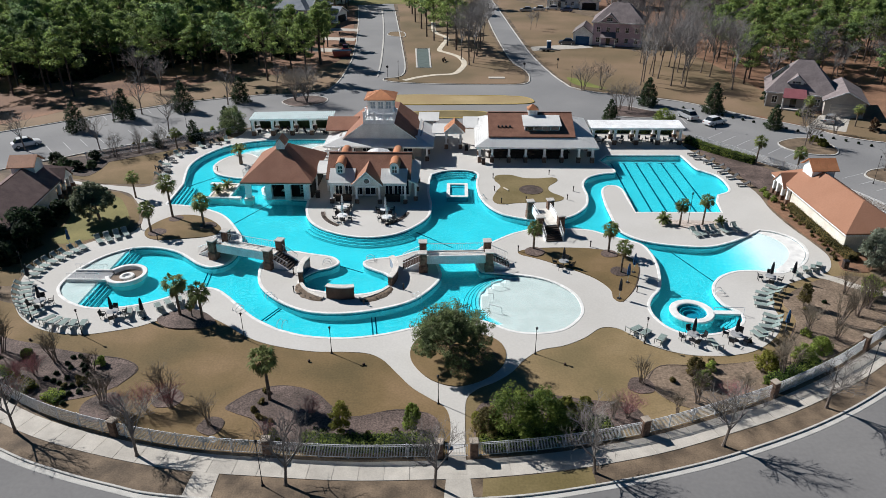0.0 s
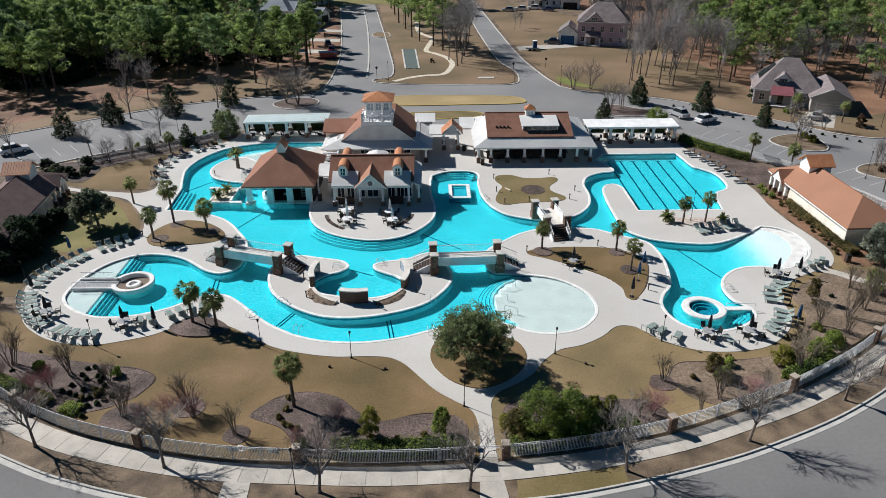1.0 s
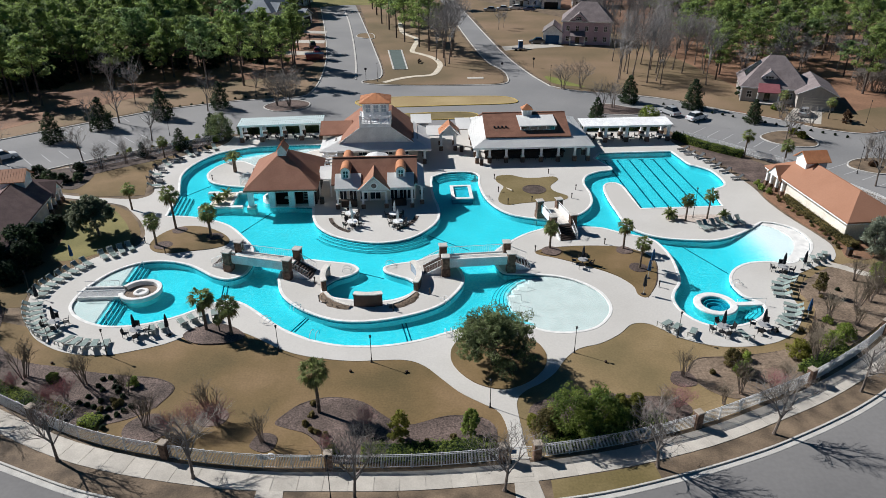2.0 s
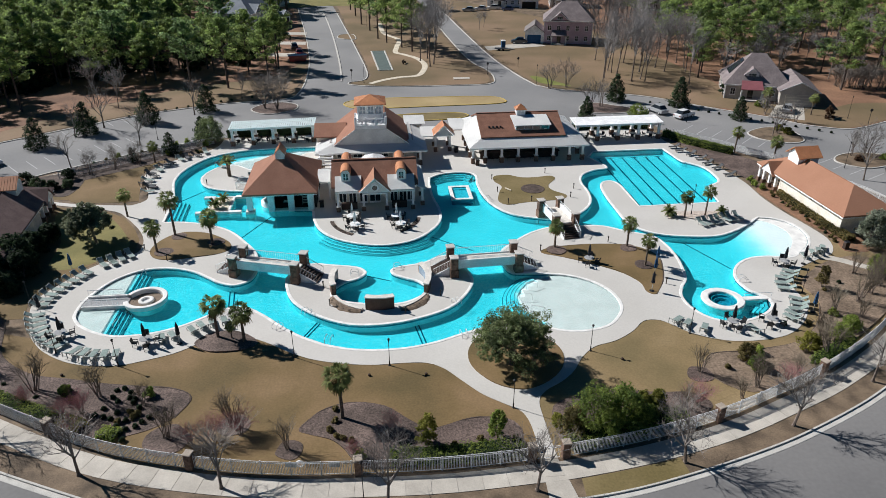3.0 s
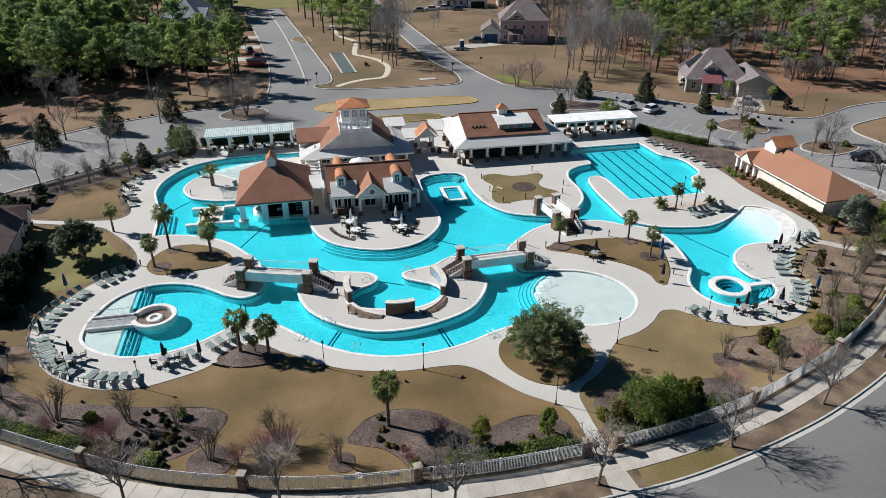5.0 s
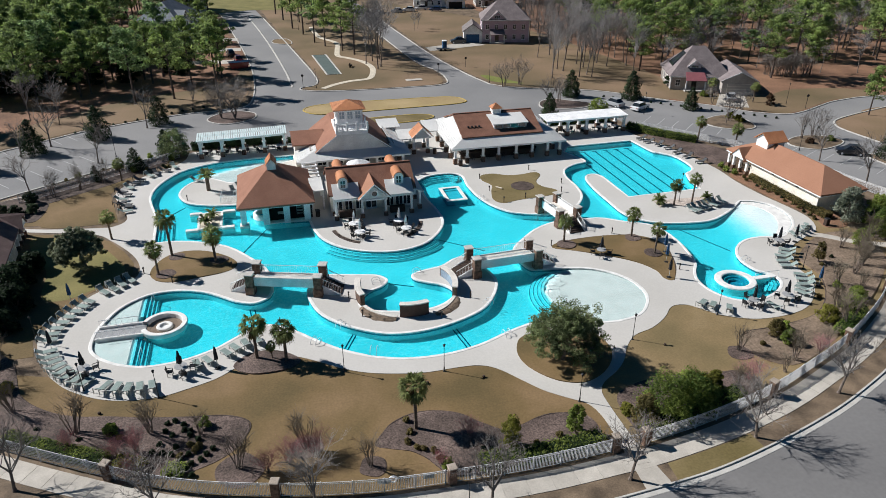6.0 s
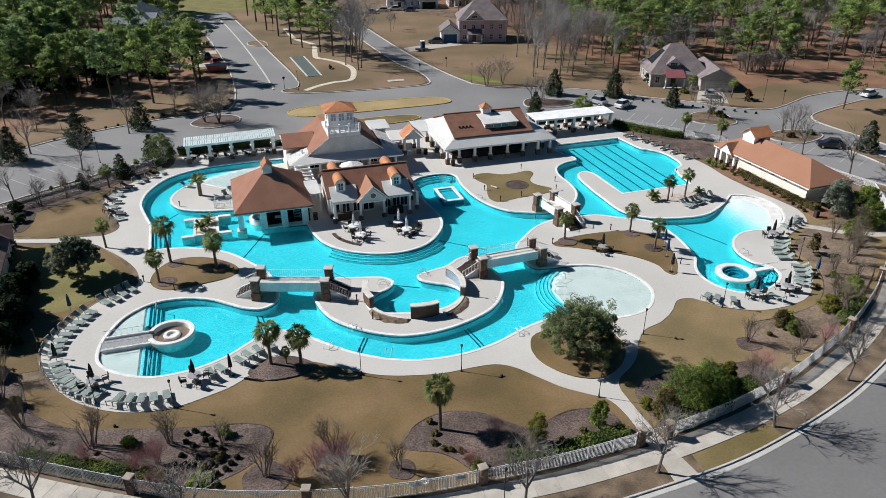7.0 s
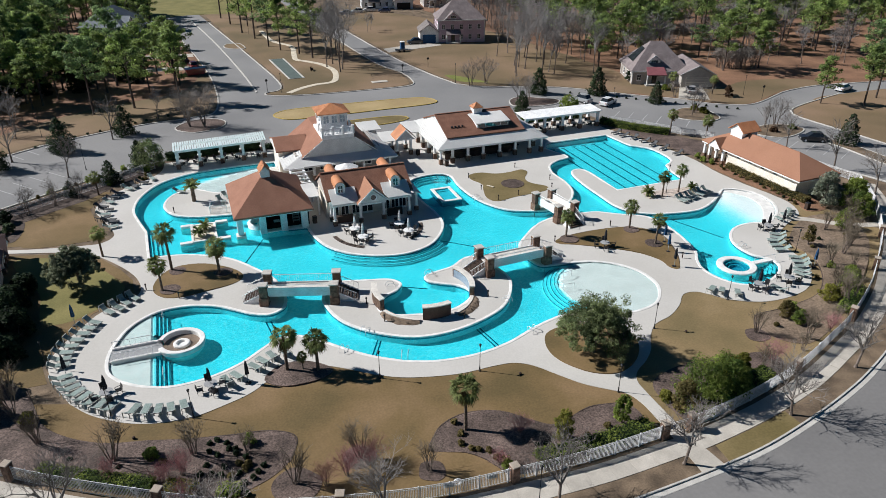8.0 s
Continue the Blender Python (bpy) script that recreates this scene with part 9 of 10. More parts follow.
# leafless small trees inside the fence
crape = [bare_tree(pose(-25.2, 47.1, 0), 101, 3.9, "multi-stemmed bare crape myrtle", "crape myrtles", stems=9, level=3, trunk=0.42, spread=0.28, kids=(3, 4), mat=M_TWIG_CRAPE), bare_tree(pose(-20.5, 43.9, 0), 102, 3.4, "multi-stemmed bare crape myrtle", "crape myrtles", stems=8, level=3, trunk=0.4, spread=0.32, mat=M_TWIG_CRAPE), bare_tree(pose(-26.6, 45.6, 0), 103, 2.8, "multi-stemmed reddish bare shrub", "crape myrtles", stems=9, level=4, trunk=0.22, mat=M_TWIG_RED)]
for x, y, k, s in ((-43.4, 53.3, 0, 1.1), (-37.5, 52.0, 0, 1.05), (-33.5, 50.8, 1, 0.75), (-30.4, 46.2, 0, 0.95), (-49.2, 57.6, 0, 0.95), (-52.4, 65.2, 1, 1.1), (-51.8, 62.2, 0, 1.0), (16.5, 50.1, 1, 0.95), (20.7, 47.6, 0, 1.0), (30.4, 53.4, 0, 1.0), (34.8, 58.4, 1, 1.1), (38.7, 60.0, 0, 1.1), (41.3, 61.6, 1, 1.2), (43.1, 63.2, 0, 1.1), (42.1, 66.1, 1, 1.0), (29.4, 50.8, 0, 1.15), (47.4, 67.4, 1, 1.1), (36.9, 57.0, 1, 0.8), (-24.4, 46.0, 2, 1.0), (-38.3, 50.0, 2, 0.9), (-39.8, 49.8, 2, 0.7), (-38.4, 47.2, 2, 0.75), (-12.2, 45.2, 2, 0.75), (-28.2, 45.2, 2, 0.8), (-43.6, 51.6, 2, 0.7), (14.2, 45.6, 2, 1.0), (23.6, 47.8, 2, 0.8), (25.2, 48.6, 1, 0.8), (13.0, 45.4, 1, 0.8), (18.6, 46.2, 1, 0.7), (-15.2, 42.6, 2, 0.6)):
    t = copy_thing(crape[k], pose(x, y, 0, 0, 0, rp.uniform(0, 360)))
    t.scale = (s, s, s)
# bare street trees outside the fence
street_tree = [bare_tree(pose(-1.6, 37.7, 0), 111, 6.2, "young bare street tree in the verge", "street trees", level=5, spread=0.6, trunk=0.34, thick=1.25), bare_tree(pose(-25.0, 40.3, 0), 112, 6.2, "young bare street tree in the verge", "street trees", level=5, spread=0.9, trunk=0.36, thick=1.25), bare_tree(pose(10.5, 39.3, 0), 113, 6.0, "young bare street tree in the verge", "street trees", level=5, spread=0.75, trunk=0.32, thick=1.3)]
for x, y, k in ((-36.1, 42.8, 0), (-12.7, 37.6, 2), (21.2, 42.4, 0), (31.5, 47.2, 1), (41.5, 53.4, 2), (-46.6, 48.0, 2), (52.0, 62.4, 0)):
    copy_thing(street_tree[k], pose(x, y, 0, 0, 0, rp.uniform(0, 360)))
# bare trees round the car parks
lot_tree = [bare_tree(pose(-60.7, 110.8, 0), 121, 6.6, "slender bare tree at the car park", "car park trees", level=4, trunk=0.35), bare_tree(pose(-53.6, 109.9, 0), 122, 4.2, "multi-stemmed bare crape myrtle", "car park trees", stems=5, level=4, trunk=0.35), bare_tree(pose(-31.6, 141.4, 0), 123, 8.0, "leafless spreading tree on an island", "car park trees", stems=5, level=5, trunk=0.3)]
for x, y, k, s in ((-53.1, 121.6, 0, 1.1), (-56.8, 108.0, 1, 1.0), (-50.6, 111.8, 1, 1.0), (-62.6, 132.6, 0, 1.3), (-47.6, 139.6, 0, 1.2), (-34.2, 142.2, 2, 0.9), (31.6, 136.4, 1, 1.4), (34.0, 136.8, 1, 1.3), (60.5, 116.2, 1, 1.2), (59.0, 115.0, 0, 0.9), (69.4, 104.0, 1, 1.35), (66.6, 103.6, 1, 1.1), (61.7, 93.2, 0, 1.1), (61.1, 82.6, 0, 1.3), (58.4, 72.6, 0, 1.2), (67.6, 122.4, 1, 1.0), (64.4, 127.8, 1, 0.9), (27.0, 152.0, 1, 1.4), (31.0, 152.6, 1, 1.5), (-73.6, 110.8, 0, 1.1), (-66.0, 127.6, 0, 1.0)):
    t = copy_thing(lot_tree[k], pose(x, y, 0, 0, 0, rp.uniform(0, 360)))
    t.scale = (s, s, s)

# brown leafless thicket beside the house lawn
for k in range(16):
    t = copy_thing(lot_tree[1], pose(91.6 + 0.5 * k + rp.uniform(-1.2, 1.2), 147.2 - 0.2 * k + rp.uniform(-2.2, 2.2), 0, 0, 0, rp.uniform(0, 360)))
    t.scale = (1.25,) * 3

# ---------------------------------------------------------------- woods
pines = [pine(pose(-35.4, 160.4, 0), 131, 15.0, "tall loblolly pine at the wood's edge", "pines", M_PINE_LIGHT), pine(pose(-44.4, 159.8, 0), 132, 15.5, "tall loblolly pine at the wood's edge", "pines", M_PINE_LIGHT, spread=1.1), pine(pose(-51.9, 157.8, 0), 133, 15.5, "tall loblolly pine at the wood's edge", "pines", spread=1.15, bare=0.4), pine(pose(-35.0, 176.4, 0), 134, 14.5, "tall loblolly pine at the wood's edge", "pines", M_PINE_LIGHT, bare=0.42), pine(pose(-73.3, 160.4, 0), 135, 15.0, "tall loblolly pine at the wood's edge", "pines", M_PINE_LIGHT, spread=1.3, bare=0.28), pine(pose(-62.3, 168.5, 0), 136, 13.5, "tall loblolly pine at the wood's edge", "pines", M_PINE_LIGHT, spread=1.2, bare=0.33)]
WOOD_LEFT = [(-190.0, 146.0), (-125.0, 150.0), (-104.0, 155.0), (-92.0, 151.0), (-84.0, 161.0), (-76.0, 169.0), (-65.0, 172.5), (-53.0, 173.5), (-42.0, 178.5), (-35.0, 194.0), (-35.5, 215.0), (-40.0, 262.0), (-46.0, 300.0), (-190.0, 300.0)]
UNDERWOOD = [(-128.0, 154.0), (-104.0, 158.0), (-92.0, 154.0), (-84.0, 164.0), (-76.0, 171.0), (-66.0, 174.0), (-54.0, 176.0), (-42.0, 181.0), (-38.0, 190.0), (-40.0, 206.0), (-62.0, 204.0), (-66.0, 190.0), (-96.0, 184.0), (-130.0, 176.0)]
WOOD_RIGHT = [(76.0, 172.0), (96.0, 170.0), (120.0, 152.0), (230.0, 126.0), (250.0, 300.0), (70.0, 300.0), (64.0, 200.0), (72.0, 165.0)]


def scatter(region, step, seed, jitter=0.42):
    g = np.random.default_rng(seed)
    lp = np.array(region)
    xs, ys = np.arange(lp[:, 0].min(), lp[:, 0].max(), step), np.arange(lp[:, 1].min(), lp[:, 1].max(), step)
    p = np.stack([v.ravel() for v in np.meshgrid(xs, ys)], 1)
    p += g.uniform(-jitter, jitter, p.shape) * step
    return p[inside(p, region)]


def plant_wood(region, step, seed, kinds, most, name, label, keep=lambda x, y: True, low=0.8, high=1.2):
    """The nearest trees of a wood one by one, the rest joined into one mass."""
    spots = sorted((q for q in scatter(region, step, seed) if keep(*q)), key=lambda q: math.hypot(q[0], q[1] - 100))
    g = random.Random(seed)
    far_v, far_f, far_m, count = [], [], [], 0
    for k, (x, y) in enumerate(spots):
        s, a, kind = g.uniform(low, high), g.uniform(0, 360), kinds[g.randrange(len(kinds))]
        if k < most:
            t = copy_thing(kind, pose(x, y, 0, 0, 0, a))
            t.scale = (s, s, s * g.uniform(0.9, 1.12))
        else:
            m = np.array(pose(x, y, 0, 0, 0, a))
            for index, child in enumerate(kind.children):
                me = child.data
                co = np.empty(len(me.vertices) * 3)
                me.vertices.foreach_get("co", co)
                co = co.reshape(-1, 3)
                lo = np.empty(len(me.loops), int)
                me.loops.foreach_get("vertex_index", lo)
                if child.name.startswith("crown"):
                    leaf = co.reshape(-1, 4, 3)[::4]
                    heart = leaf.mean(1, keepdims=True)
                    co = (heart + (leaf - heart) * 1.85).reshape(-1, 3)
                    lo = np.arange(len(co))
                co = co * s @ m[:3, :3].T + m[:3, 3]
                far_v.append(co)
                far_f.append(lo.reshape(-1, 4) + count) if len(lo) % 4 == 0 and len(me.loops) == 4 * len(me.polygons) else far_f.append(np.empty((0, 4), int))
                far_m.append(np.full(len(far_f[-1]), index))
                count += len(co)
    if far_v:
        me = bpy.data.meshes.new(name)
        me.from_pydata(np.concatenate(far_v).tolist(), [], np.concatenate(far_f).tolist())
        for child in kinds[0].children:
            me.materials.append(child.data.materials[0])
        me.polygons.foreach_set("material_index", np.concatenate(far_m).astype(np.int32))
        tagged(new(name, me), label, "trees", kind="stuff")


plant_wood(WOOD_LEFT, 7.0, 141, pines, 170, "pine_wood", "dense far green pine wood", lambda x, y: not (x > -64.0 and 183.0 < y < 252.0))
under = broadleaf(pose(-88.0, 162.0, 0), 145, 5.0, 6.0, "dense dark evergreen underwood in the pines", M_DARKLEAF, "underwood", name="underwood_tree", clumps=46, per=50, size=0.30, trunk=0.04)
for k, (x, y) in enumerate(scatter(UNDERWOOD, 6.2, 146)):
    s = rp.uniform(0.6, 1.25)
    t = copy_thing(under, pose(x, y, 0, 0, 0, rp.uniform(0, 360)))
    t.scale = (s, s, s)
GREEN_PINES = ((-1.1, 194.4, 0.95), (-3.6, 200.5, 0.9), (-7.6, 207.6, 1.0), (-10.0, 214.0, 0.9), (-12.3, 227.5, 1.05), (-14.9, 239.0, 1.1), (-12.0, 250.0, 1.0), (-17.0, 256.0, 1.1), (-6.0, 262.0, 1.05), (-19.0, 270.0, 1.1), (-8.0, 282.0, 1.0), (0.0, 274.0, 1.1))
for k, (x, y, s) in enumerate(GREEN_PINES):
    t = copy_thing(pines[(1, 4, 5, 2)[k % 4]], pose(x, y, 0, 0, 0, 40 * k))
    t.scale = (s, s, s * 1.1)
for x, y, k, s in ((-36.0, 180.0, 0, 0.8), (-36.6, 190.0, 5, 0.78), (-37.0, 198.0, 1, 0.8), (-41.5, 171.5, 4, 0.8), (-40.0, 190.0, 3, 0.72), (-46.0, 186.0, 1, 0.75), (-53.0, 188.0, 0, 0.7), (-59.0, 192.0, 4, 0.72), (-39.0, 204.0, 5, 0.75), (-41.5, 222.0, 0, 0.8), (-82.5, 145.4, 1, 0.95), (-86.2, 148.4, 3, 0.9), (-90.6, 149.2, 0, 1.0), (-96.0, 146.0, 4, 0.95), (-104.0, 140.0, 2, 1.0), (-112.0, 136.0, 5, 1.0), (-116.0, 128.0, 4, 1.0), (-108.0, 126.0, 0, 0.9), (-122.0, 118.0, 1, 1.0)):
    t = copy_thing(pines[k], pose(x, y, 0, 0, 0, 50 * k))
    t.scale = (s, s, s)
for k, (x, y) in enumerate(scatter([(-128.0, 148.0), (-104.0, 150.0), (-92.0, 150.0), (-80.0, 158.0), (-66.0, 166.0), (-44.0, 168.0), (-46.0, 182.0), (-70.0, 186.0), (-100.0, 178.0), (-130.0, 166.0)], 8.0, 147)):
    t = copy_thing(pines[(0, 3, 1, 5, 2)[k % 5]], pose(x, y, 0, 0, 0, 77 * k))
    t.scale = (0.85, 0.85, rp.uniform(0.68, 0.92))
plant_wood(WOOD_RIGHT, 11.4, 142, [pines[4], pines[5], pines[1], pines[4]], 100, "far_pine_wood", "far green pine wood", low=0.75, high=1.15)
for x, y, k, s in ((89.5, 112.8, 5, 0.72), (96.0, 108.0, 3, 0.85), (104.0, 112.0, 2, 0.8), (110.0, 104.0, 4, 0.8), (84.0, 166.0, 0, 0.9), (90.6, 143.8, 4, 1.0), (100.5, 143.0, 5, 0.85), (64.0, 158.0, 4, 0.8), (67.0, 163.0, 5, 0.9), (74.0, 165.0, 4, 0.95), (80.0, 172.0, 4, 0.95), (87.0, 176.0, 5, 1.05), (70.0, 172.0, 1, 1.0), (116.0, 124.0, 2, 0.9), (122.0, 110.0, 3, 0.9)):
    t = copy_thing(pines[k], pose(x, y, 0, 0, 0, 60 * k))
    t.scale = (s, s, s)
tall_bare = [bare_tree(pose(42.0, 160.0, 0), 151, 13.5, "tall slender bare wood tree", "bare wood trees", level=5, spread=0.3, trunk=0.40, thick=0.7, kids=(3, 4), mat=M_TWIG_WOOD), bare_tree(pose(46.0, 163.0, 0), 152, 14.5, "tall slender bare wood tree", "bare wood trees", level=5, spread=0.26, trunk=0.42, thick=0.7, kids=(3, 4), mat=M_TWIG_WOOD), bare_tree(pose(50.0, 158.0, 0), 153, 12.0, "tall slender bare wood tree", "bare wood trees", level=5, spread=0.36, trunk=0.36, thick=0.7, kids=(3, 4), mat=M_TWIG_WOOD)]
for k, (x, y) in enumerate(scatter([(38.0, 158.0), (48.0, 151.0), (60.0, 149.0), (66.0, 152.0), (72.0, 170.0), (70.0, 240.0), (46.0, 240.0), (46.0, 205.0), (52.0, 192.0), (44.0, 180.0)], 6.8, 161)):
    s = rp.uniform(0.8, 1.15)
    t = copy_thing(tall_bare[k % 3], pose(x, y, 0, 0, 0, rp.uniform(0, 360)))
    t.scale = (s, s, s)
for k, (x, y) in enumerate(scatter([(72.0, 158.0), (92.0, 153.0), (112.0, 146.0), (122.0, 160.0), (96.0, 176.0), (76.0, 178.0)], 11.0, 164)):
    t = copy_thing(pines[(4, 2, 5, 4)[k % 4]], pose(x, y, 0, 0, 0, 61 * k))
    t.scale = (0.72, 0.72, rp.uniform(0.5, 0.78))
for k, (x, y) in enumerate(scatter([(66.0, 152.0), (90.0, 148.0), (130.0, 128.0), (150.0, 200.0), (76.0, 240.0)], 8.6, 162)):
    s = rp.uniform(0.5, 0.95)
    t = copy_thing(tall_bare[k % 3], pose(x, y, 0, 0, 0, rp.uniform(0, 360)))
    t.scale = (s, s, s)
for x, y, k, s in ((2.3, 176.1, 0, 1.05), (3.4, 178.6, 1, 1.0), (0.3, 182.6, 2, 1.1), (2.4, 185.4, 0, 1.0), (4.4, 187.0, 1, 1.05), (3.0, 192.0, 2, 1.1), (5.6, 196.0, 0, 1.1), (4.0, 202.0, 1, 1.0), (6.6, 207.0, 2, 1.1), (-1.0, 196.0, 1, 0.9), (22.0, 225.0, 2, 0.5), (24.0, 229.0, 2, 0.45), (-70.0, 150.0, 2, 0.8), (-64.0, 146.0, 2, 0.7), (-90.0, 116.0, 0, 0.6), (-86.0, 110.0, 2, 0.6), (-40.0, 150.0, 2, 0.5)):
    t = copy_thing(tall_bare[k], pose(x, y, 0, 0, 0, rp.uniform(0, 360)))
    t.scale = (s, s, s)


# ---------------------------------------------------------------- houses beyond the streets
def house(m, w, d, h, ridge, wall, roof, label, storeys=1, porch=True, garage=True):
    """A detached house: walls, pitched roofs, front gable, porch, windows per storey, garage wing. Front faces local -y."""
    ob = thing("house", m, label, "house")
    part("wall", boxes((-w / 2, w / 2, -d / 2, d / 2, 0, h)), wall, ob)
    part("roof", hip(-w / 2 - 0.5, w / 2 + 0.5, -d / 2 - 0.5, d / 2 + 0.5, h, ridge, -w / 2 + d * 0.42, w / 2 - d * 0.42, -0.1, 0.1, 0.22), roof, ob, "grey shingle hipped roof")
    for cx in (-w / 2, w / 2):
        part("corner_board", boxes((cx - 0.09, cx + 0.09, -d / 2 - 0.05, -d / 2 + 0.13, 0, h)), M_WHITE, ob)
    part("fascia", boxes((-w / 2 - 0.5, w / 2 + 0.5, -d / 2 - 0.56, -d / 2 - 0.5, h - 0.25, h + 0.02)), M_WHITE, ob)
    gx = -w * (0.10 if storeys == 1 else 0.18)
    up = 2.0 if storeys == 1 else 0.0
    half = 1.3 if storeys == 1 else 2.6
    yd = -d / 2 + (1.2 if storeys == 1 else -0.25)
    part("front_gable", prism([(gx - half, h - 0.1), (gx + half, h - 0.1), (gx + half, h + up), (gx, h + up + half * 0.8), (gx - half, h + up)], "y", yd, yd + 3.4), M_WHITE if storeys == 1 else wall, ob)
    part("gable_roof", gable_y(gx - half - 0.4, gx + half + 0.4, yd - 0.45, yd + 4.2, h + up - 0.2, h + up + half * 0.8 + 0.25, gx, 0.16), roof, ob)
    for s in (-1, 1):
        part("barge_board", prism([(gx + s * (half + 0.4), h + up - 0.3), (gx + s * (half + 0.4), h + up - 0.16), (gx, h + up + half * 0.8 + 0.27), (gx, h + up + half * 0.8 + 0.05)], "y", yd - 0.52, yd - 0.45), M_WHITE, ob)
    for s in range(storeys):
        z = 0.9 + 2.8 * s
        for x in np.arange(-w / 2 + 1.0, w / 2 - 1.4, 2.6):
            if not (porch and s == 0 and abs(x + 0.5 - gx) < 1.9):
                window(ob, x, x + 1.0, -d / 2, z, z + 1.4)
        for y in np.arange(-d / 2 + 1.2, d / 2 - 1.6, 3.0):
            window(ob, y, y + 1.0, -w / 2, z, z + 1.4, face=-1, along_y=True)
            window(ob, y, y + 1.0, w / 2, z, z + 1.4, face=1, along_y=True)
    window(ob, gx - 0.8, gx + 0.8, yd, h + 0.3 + up * 0.45, h + 1.2 + up * 0.45, bars=2)
    if storeys == 1:
        bm = bmesh.new()
        lean = [(-w / 2 - 0.5 + f * (d * 0.42 + 0.5), h + f * (ridge - h) + 0.16) for f in (0.22, 0.72)]
        slope(bm, ((lean[0][0], 2.6, lean[0][1]), (lean[0][0], -2.0, lean[0][1]), (lean[1][0], -1.1, lean[1][1]), (lean[1][0], 1.6, lean[1][1])), 0.06)
        part("roof_panel", bm, M_GLASS, ob, "dark blue roof panels")
    if porch:
        part("porch_floor", boxes((gx - 2.2, gx + 2.2, -d / 2 - 2.0, -d / 2, 0, 0.3)), M_KERB, ob)
        bm = bmesh.new()
        slope(bm, ((gx - 2.2, -d / 2 - 2.2, 2.6), (gx + 2.2, -d / 2 - 2.2, 2.6), (gx + 2.0, -d / 2 + 0.2, 3.9), (gx - 2.0, -d / 2 + 0.2, 3.9)), 0.14)
        part("porch_roof", bm, M_RED if storeys == 1 else roof, ob, "small porch roof")
        for x in (gx - 2.0, gx + 2.0):
            part("porch_column", bbox(x - 0.14, x + 0.14, -d / 2 - 1.95, -d / 2 - 1.67, 0.3, 2.5), M_WHITE, ob)
        door(ob, gx - 0.55, gx + 0.55, -d / 2, 0.3, 2.4, mat=M_DARKWOOD)
    if garage:
        gx0 = w / 2 - 2.2
        part("garage", boxes((gx0, gx0 + 7.0, -d / 2 - 3.0, d / 2 - 2.5, 0, 3.0)), wall, ob)
        part("garage_roof", gable_y(gx0 - 0.5, gx0 + 7.5, -d / 2 - 3.5, d / 2 - 2.0, 2.95, 4.95, gx0 + 3.5, 0.2), roof, ob)
        part("garage_gable", prism([(gx0, 2.95), (gx0 + 7.0, 2.95), (gx0 + 3.5, 4.6)], "y", -d / 2 - 3.0, -d / 2 - 2.8), wall, ob)
        for s in (-1, 1):
            part("barge_board", prism([(gx0 + 3.5 + s * 4.0, 2.85), (gx0 + 3.5 + s * 4.0, 3.0), (gx0 + 3.5, 4.98), (gx0 + 3.5, 4.77)], "y", -d / 2 - 3.57, -d / 2 - 3.5), M_WHITE, ob)
        gd = part("garage_door", boxes((gx0 + 1.0, gx0 + 6.0, -d / 2 - 3.08, -d / 2 - 3.0, 0, 2.3)), M_CREAM if storeys == 1 else M_DIM, ob, "wide panelled garage door")
        for k in range(4):
            part("panel", boxes((gx0 + 1.08, gx0 + 5.92, -d / 2 - 3.1, -d / 2 - 3.08, 0.06 + 0.57 * k, 0.55 + 0.57 * k)), M_GREIGE if storeys == 1 else M_DIM, gd)
    return ob


house(pose(69.8, 143.6, 0, 0, 0, -20), 12.5, 11.5, 3.1, 8.6, M_GREIGE, M_SHINGLE_MAUVE, "single-storey greige house with grey roof")
house(pose(45.0, 205.5, 0, 0, 0, -14), 13.5, 11.0, 6.4, 11.0, M_PINK, M_SHINGLE_MAUVE, "two-storey mauve house with grey roof", storeys=2, garage=False)
tail = thing("garage_wing", pose(35.4, 206.0, 0, 0, 0, -14), "white gabled garage wing of a house", "garage")
part("wall", boxes((-2.6, 2.6, -4.0, 4.0, 0, 3.2)), M_WHITE, tail)
part("roof", gable_y(-3.0, 3.0, -4.4, 4.4, 3.2, 5.4, 0, 0.2), M_SHINGLE_GREY, tail, "grey shingle roof")
part("gable", prism([(-2.6, 3.15), (2.6, 3.15), (0, 5.15)], "y", -4.0, -3.8), M_WHITE, tail)
part("door", boxes((-1.9, 1.9, -4.08, -4.0, 0, 2.4)), M_BLUE_CANVAS, tail, "dark blue garage door")
house(pose(40.0, 276.0, 0, 0, 0, -10), 14.0, 10.0, 5.6, 9.0, M_WHITE, M_SHINGLE_GREY, "far white two-storey house with grey roof", storeys=2)
house(pose(62.0, 272.0, 0, 0, 0, -10), 12.0, 10.0, 5.6, 9.0, M_GREIGE, M_SHINGLE_GREY, "far greige two-storey house", storeys=2, garage=False)
house(pose(-51.0, 234.0, 0, 0, 0, 70), 16.0, 12.0, 6.0, 10.5, M_WHITE, M_SHINGLE_BLUE, "far pale house with blue-grey roof among the pines", storeys=2)
house(pose(-50.0, 286.0, 0, 0, 0, 70), 13.0, 10.0, 5.6, 9.5, M_GREY_WALL, M_SHINGLE_GREY, "far grey house among the pines", storeys=2, garage=False)
house(pose(96.0, 262.0, 0, 0, 0, -20), 14.0, 10.0, 5.0, 8.5, M_PINK, M_SHINGLE_GREY, "far mauve house behind bare trees", storeys=2, garage=False)


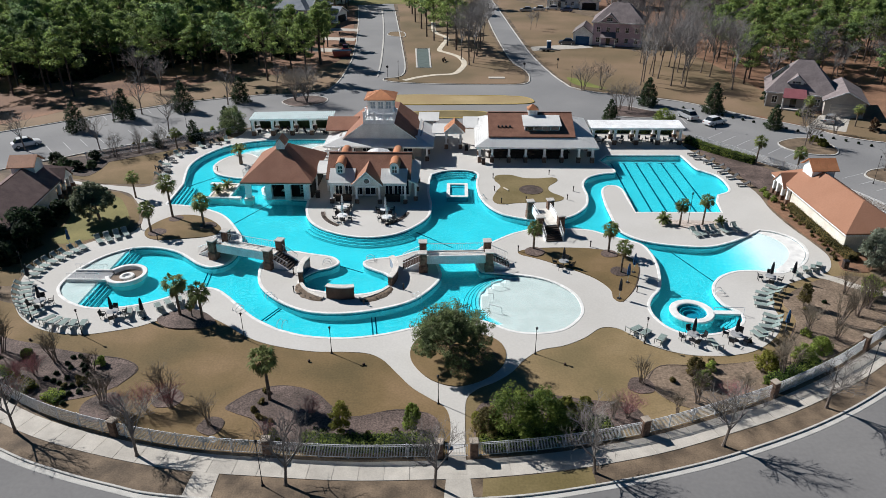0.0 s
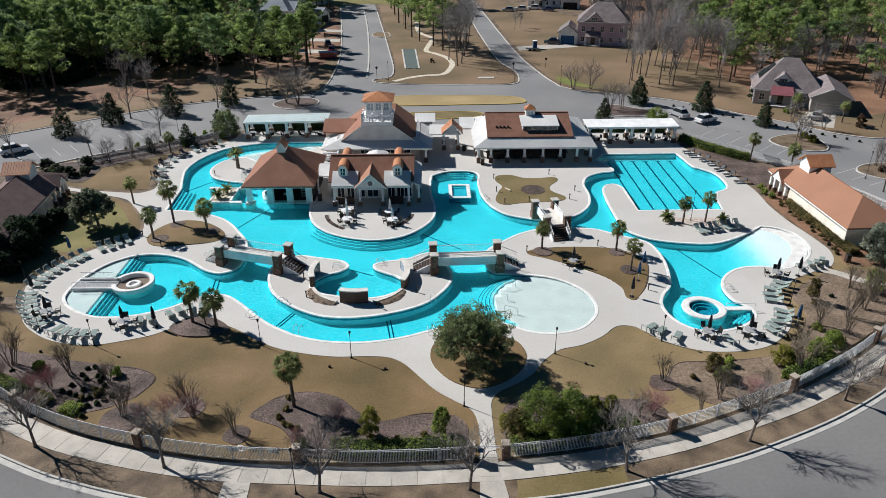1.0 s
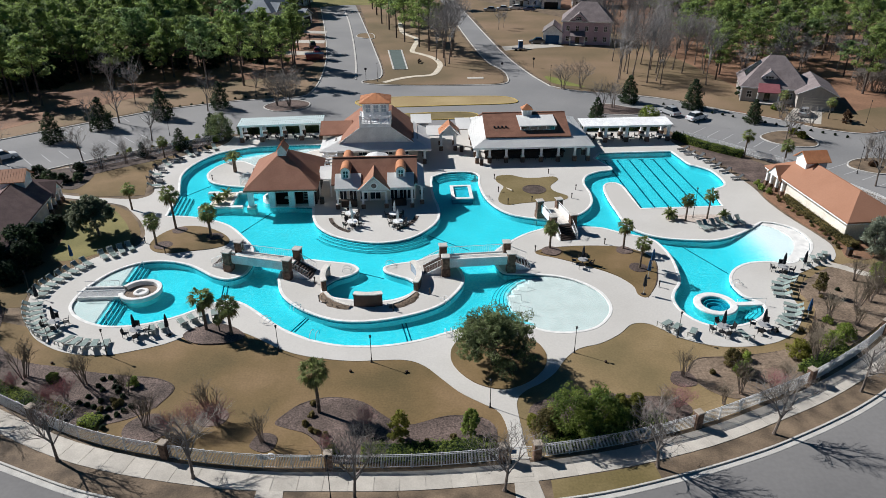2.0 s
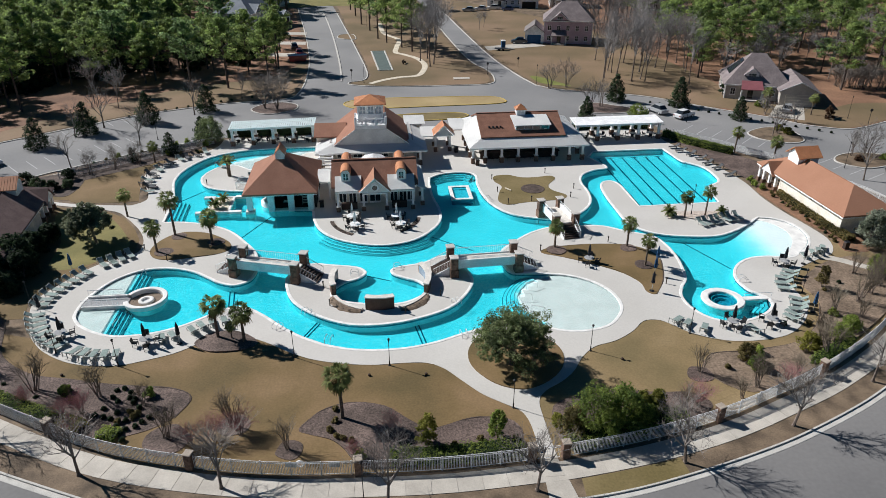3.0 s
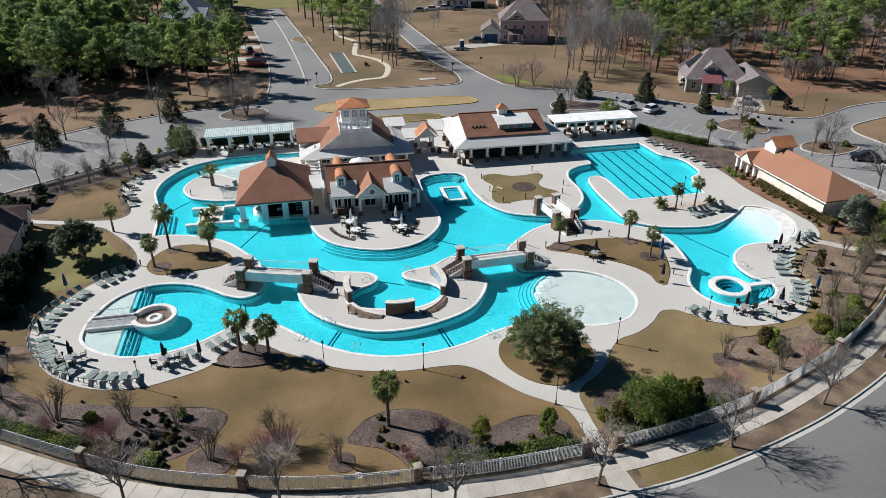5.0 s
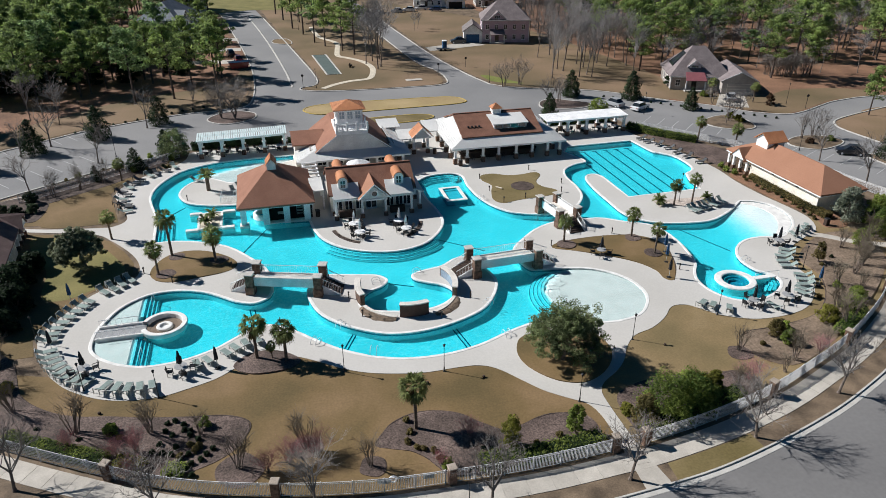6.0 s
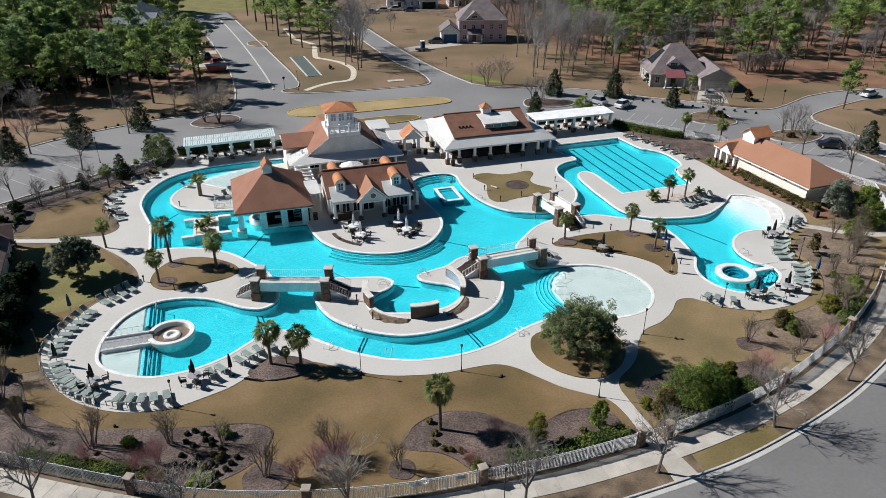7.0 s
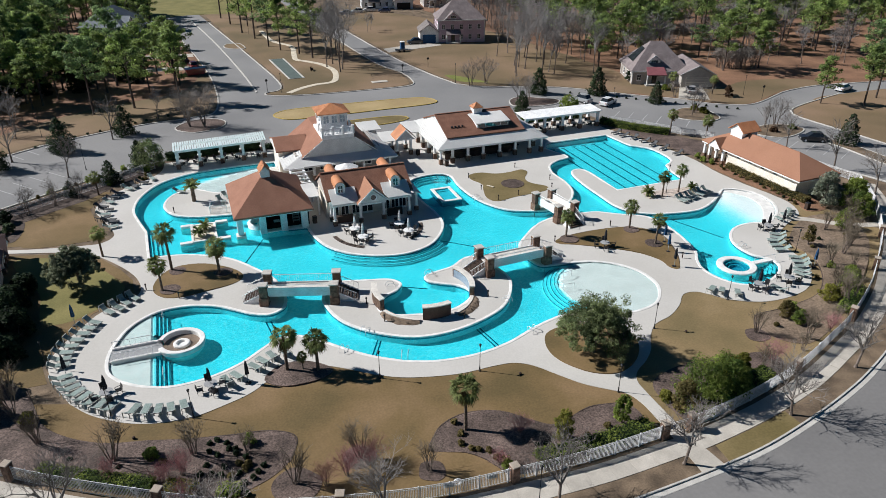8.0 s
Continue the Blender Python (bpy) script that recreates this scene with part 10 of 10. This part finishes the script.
# ---------------------------------------------------------------- vehicles
def car(m, paint, label, tall=0.0, group="parked cars"):
    """A parked car, along local y: lower body, glasshouse, roof, wheels, lamps."""
    ob = thing("car", m, label, "car", group)
    body = prism([(-2.25, 0.32), (2.25, 0.32), (2.3, 0.62), (2.2, 0.86), (1.15, 0.98 + 0.1 * tall), (-1.75, 1.0 + 0.12 * tall), (-2.25, 0.9 + 0.1 * tall)], "x", -0.9, 0.9)
    bmesh.ops.bevel(body, geom=body.edges[:], offset=0.07, segments=2, affect="EDGES")
    b = part("body", body, paint, ob)
    z = 1.0 + 0.1 * tall
    bm = bmesh.new()
    lo = [bm.verts.new(p) for p in ((-0.82, -1.85, z - 0.06), (0.82, -1.85, z - 0.06), (0.82, 1.2, z - 0.06), (-0.82, 1.2, z - 0.06))]
    hi = [bm.verts.new(p) for p in ((-0.62, -1.25, z + 0.46 + 0.2 * tall), (0.62, -1.25, z + 0.46 + 0.2 * tall), (0.62, 0.35, z + 0.46 + 0.2 * tall), (-0.62, 0.35, z + 0.46 + 0.2 * tall))]
    for i in range(4):
        bm.faces.new((lo[i], lo[(i + 1) % 4], hi[(i + 1) % 4], hi[i]))
    part("glasshouse", bm, M_GLASS, ob, "dark tinted glasshouse")
    part("roof", bbox(-0.65, 0.65, -1.3, 0.4, z + 0.45 + 0.2 * tall, z + 0.52 + 0.2 * tall, 0.03), paint, ob)
    for x in (-0.84, 0.84):
        for y in (-1.4, 1.42):
            bm = bmesh.new()
            tube(bm, (x - 0.1, y, 0.33), (x + 0.1, y, 0.33), 0.33, n=14)
            wh = part("wheel", bm, M_BLACK, ob, "black tyre")
            bm = bmesh.new()
            tube(bm, (x - 0.11, y, 0.33), (x + 0.11, y, 0.33), 0.2, n=10)
            part("rim", bm, M_STEEL, wh)
    for x in (-0.68, 0.68):
        part("headlight", bbox(x - 0.17, x + 0.17, 2.2, 2.29, 0.62, 0.75, 0.01), M_FRAME, ob)
        part("tail_light", bbox(x - 0.15, x + 0.15, -2.29, -2.22, 0.7, 0.85, 0.01), M_CARS[3], ob)
    return ob


for x, y, a, k, tall, label in ((43.8, 131.4, 20, 2, 0.8, "silver parked minivan at the kerb"), (47.7, 127.6, -60, 0, 0.4, "white parked car at the kerb"), (68.9, 94.6, 60, 1, 0.5, "black parked car in the car park"), (102.4, 119.0, -75, 0, 0.3, "white parked car on the side street"), (-74.6, 113.0, -50, 0, 0.6, "white parked car in the car park"), (23.6, 262.0, 80, 2, 0.6, "silver parked car by a house"), (28.4, 264.0, 75, 0, 0.8, "white parked car by a house"), (33.4, 266.0, 80, 0, 0.8, "white parked car by a house"), (38.0, 262.0, 70, 4, 0.6, "dark blue parked car by a house"), (69.9, 129.4, -30, 2, 0.2, "silver parked car on the drive"), (30.2, 202.6, 80, 1, 0.9, "black parked truck on the drive"), (-31.4, 193.6, 10, 3, 0.6, "red parked car at the kerb"), (-33.4, 201.6, 10, 1, 0.6, "black parked car at the kerb")):
    car(pose(x, y, 0.02, 0, 0, a), M_CARS[k], label, tall)

# site clutter
toilet = thing("portable_toilet", pose(24.4, 196.0, 0), "blue portable toilet on the lawn", "toilet")
part("cabin", bbox(-0.55, 0.55, -0.55, 0.55, 0, 2.1, 0.04), M_BLUE_CANVAS, toilet)
part("roof", bbox(-0.6, 0.6, -0.6, 0.6, 2.1, 2.3, 0.06), M_WHITE, toilet, "pale moulded roof")
trailer = thing("utility_trailer", pose(23.4, 193.6, 0, 0, 0, -10), "dark flat utility trailer", "trailer")
part("bed", bbox(-1.8, 1.8, -0.9, 0.9, 0.5, 0.62), M_BLACK, trailer)
for x in (-0.6, 0.6):
    bm = bmesh.new()
    tube(bm, (x, -0.95, 0.32), (x, 0.95, 0.32), 0.32, n=10)
    part("wheel", bm, M_BLACK, trailer)
skip = thing("waste_skip", pose(-31.2, 186.0, 0, 0, 0, 10), "red steel waste skip", "skip")
part("bin", prism([(-2.0, 0.2), (2.0, 0.2), (2.4, 1.6), (-2.4, 1.6)], "y", -1.1, 1.1), M_CARS[3], skip)
part("rim", boxes((-2.5, 2.5, -1.2, -1.1, 1.5, 1.65), (-2.5, 2.5, 1.1, 1.2, 1.5, 1.65)), M_CARS[3], skip)
for x, y, s in ((15.2, 166.0, 1.0), (24.0, 173.0, 0.8), (80.6, 119.8, 1.0), (-34.6, 205.0, 1.0), (-17.0, 163.6, 0.9)):
    sign = thing("road_sign", pose(x, y, 0), "small dark road sign on a post", "sign", "road signs")
    bm = bmesh.new()
    tube(bm, (0, 0, 0), (0, 0, 2.4 * s), 0.05, n=6)
    part("post", bm, M_BLACK, sign)
    bm = bmesh.new()
    ring = [(0.3 * math.cos(math.pi / 8 + math.pi * k / 4), 2.4 * s + 0.3 + 0.3 * math.sin(math.pi / 8 + math.pi * k / 4)) for k in range(8)]
    bm.free()
    part("plate", prism(ring, "y", -0.03, 0.03), M_BLACK, sign, "octagonal plate seen from behind")
bench = thing("timber_bench", pose(-4.0, 180.0, 0.05, 0, 0, 70), "weathered timber bench by the path", "bench")
part("seat", bbox(-0.9, 0.9, -0.25, 0.25, 0.42, 0.48), M_DARKWOOD, bench)
part("backrest", bbox(-0.9, 0.9, 0.22, 0.28, 0.5, 0.95), M_DARKWOOD, bench)
for x in (-0.75, 0.75):
    part("leg", bbox(x - 0.05, x + 0.05, -0.2, 0.2, 0, 0.42), M_DARKWOOD, bench)
slabt = thing("utility_pad", pose(8.6, 163.0, 0.0), "pale concrete utility pad in the grass", "pad")
part("pad", bbox(-1.9, 1.9, -0.8, 0.8, 0.0, 0.16), M_PAVE, slabt)
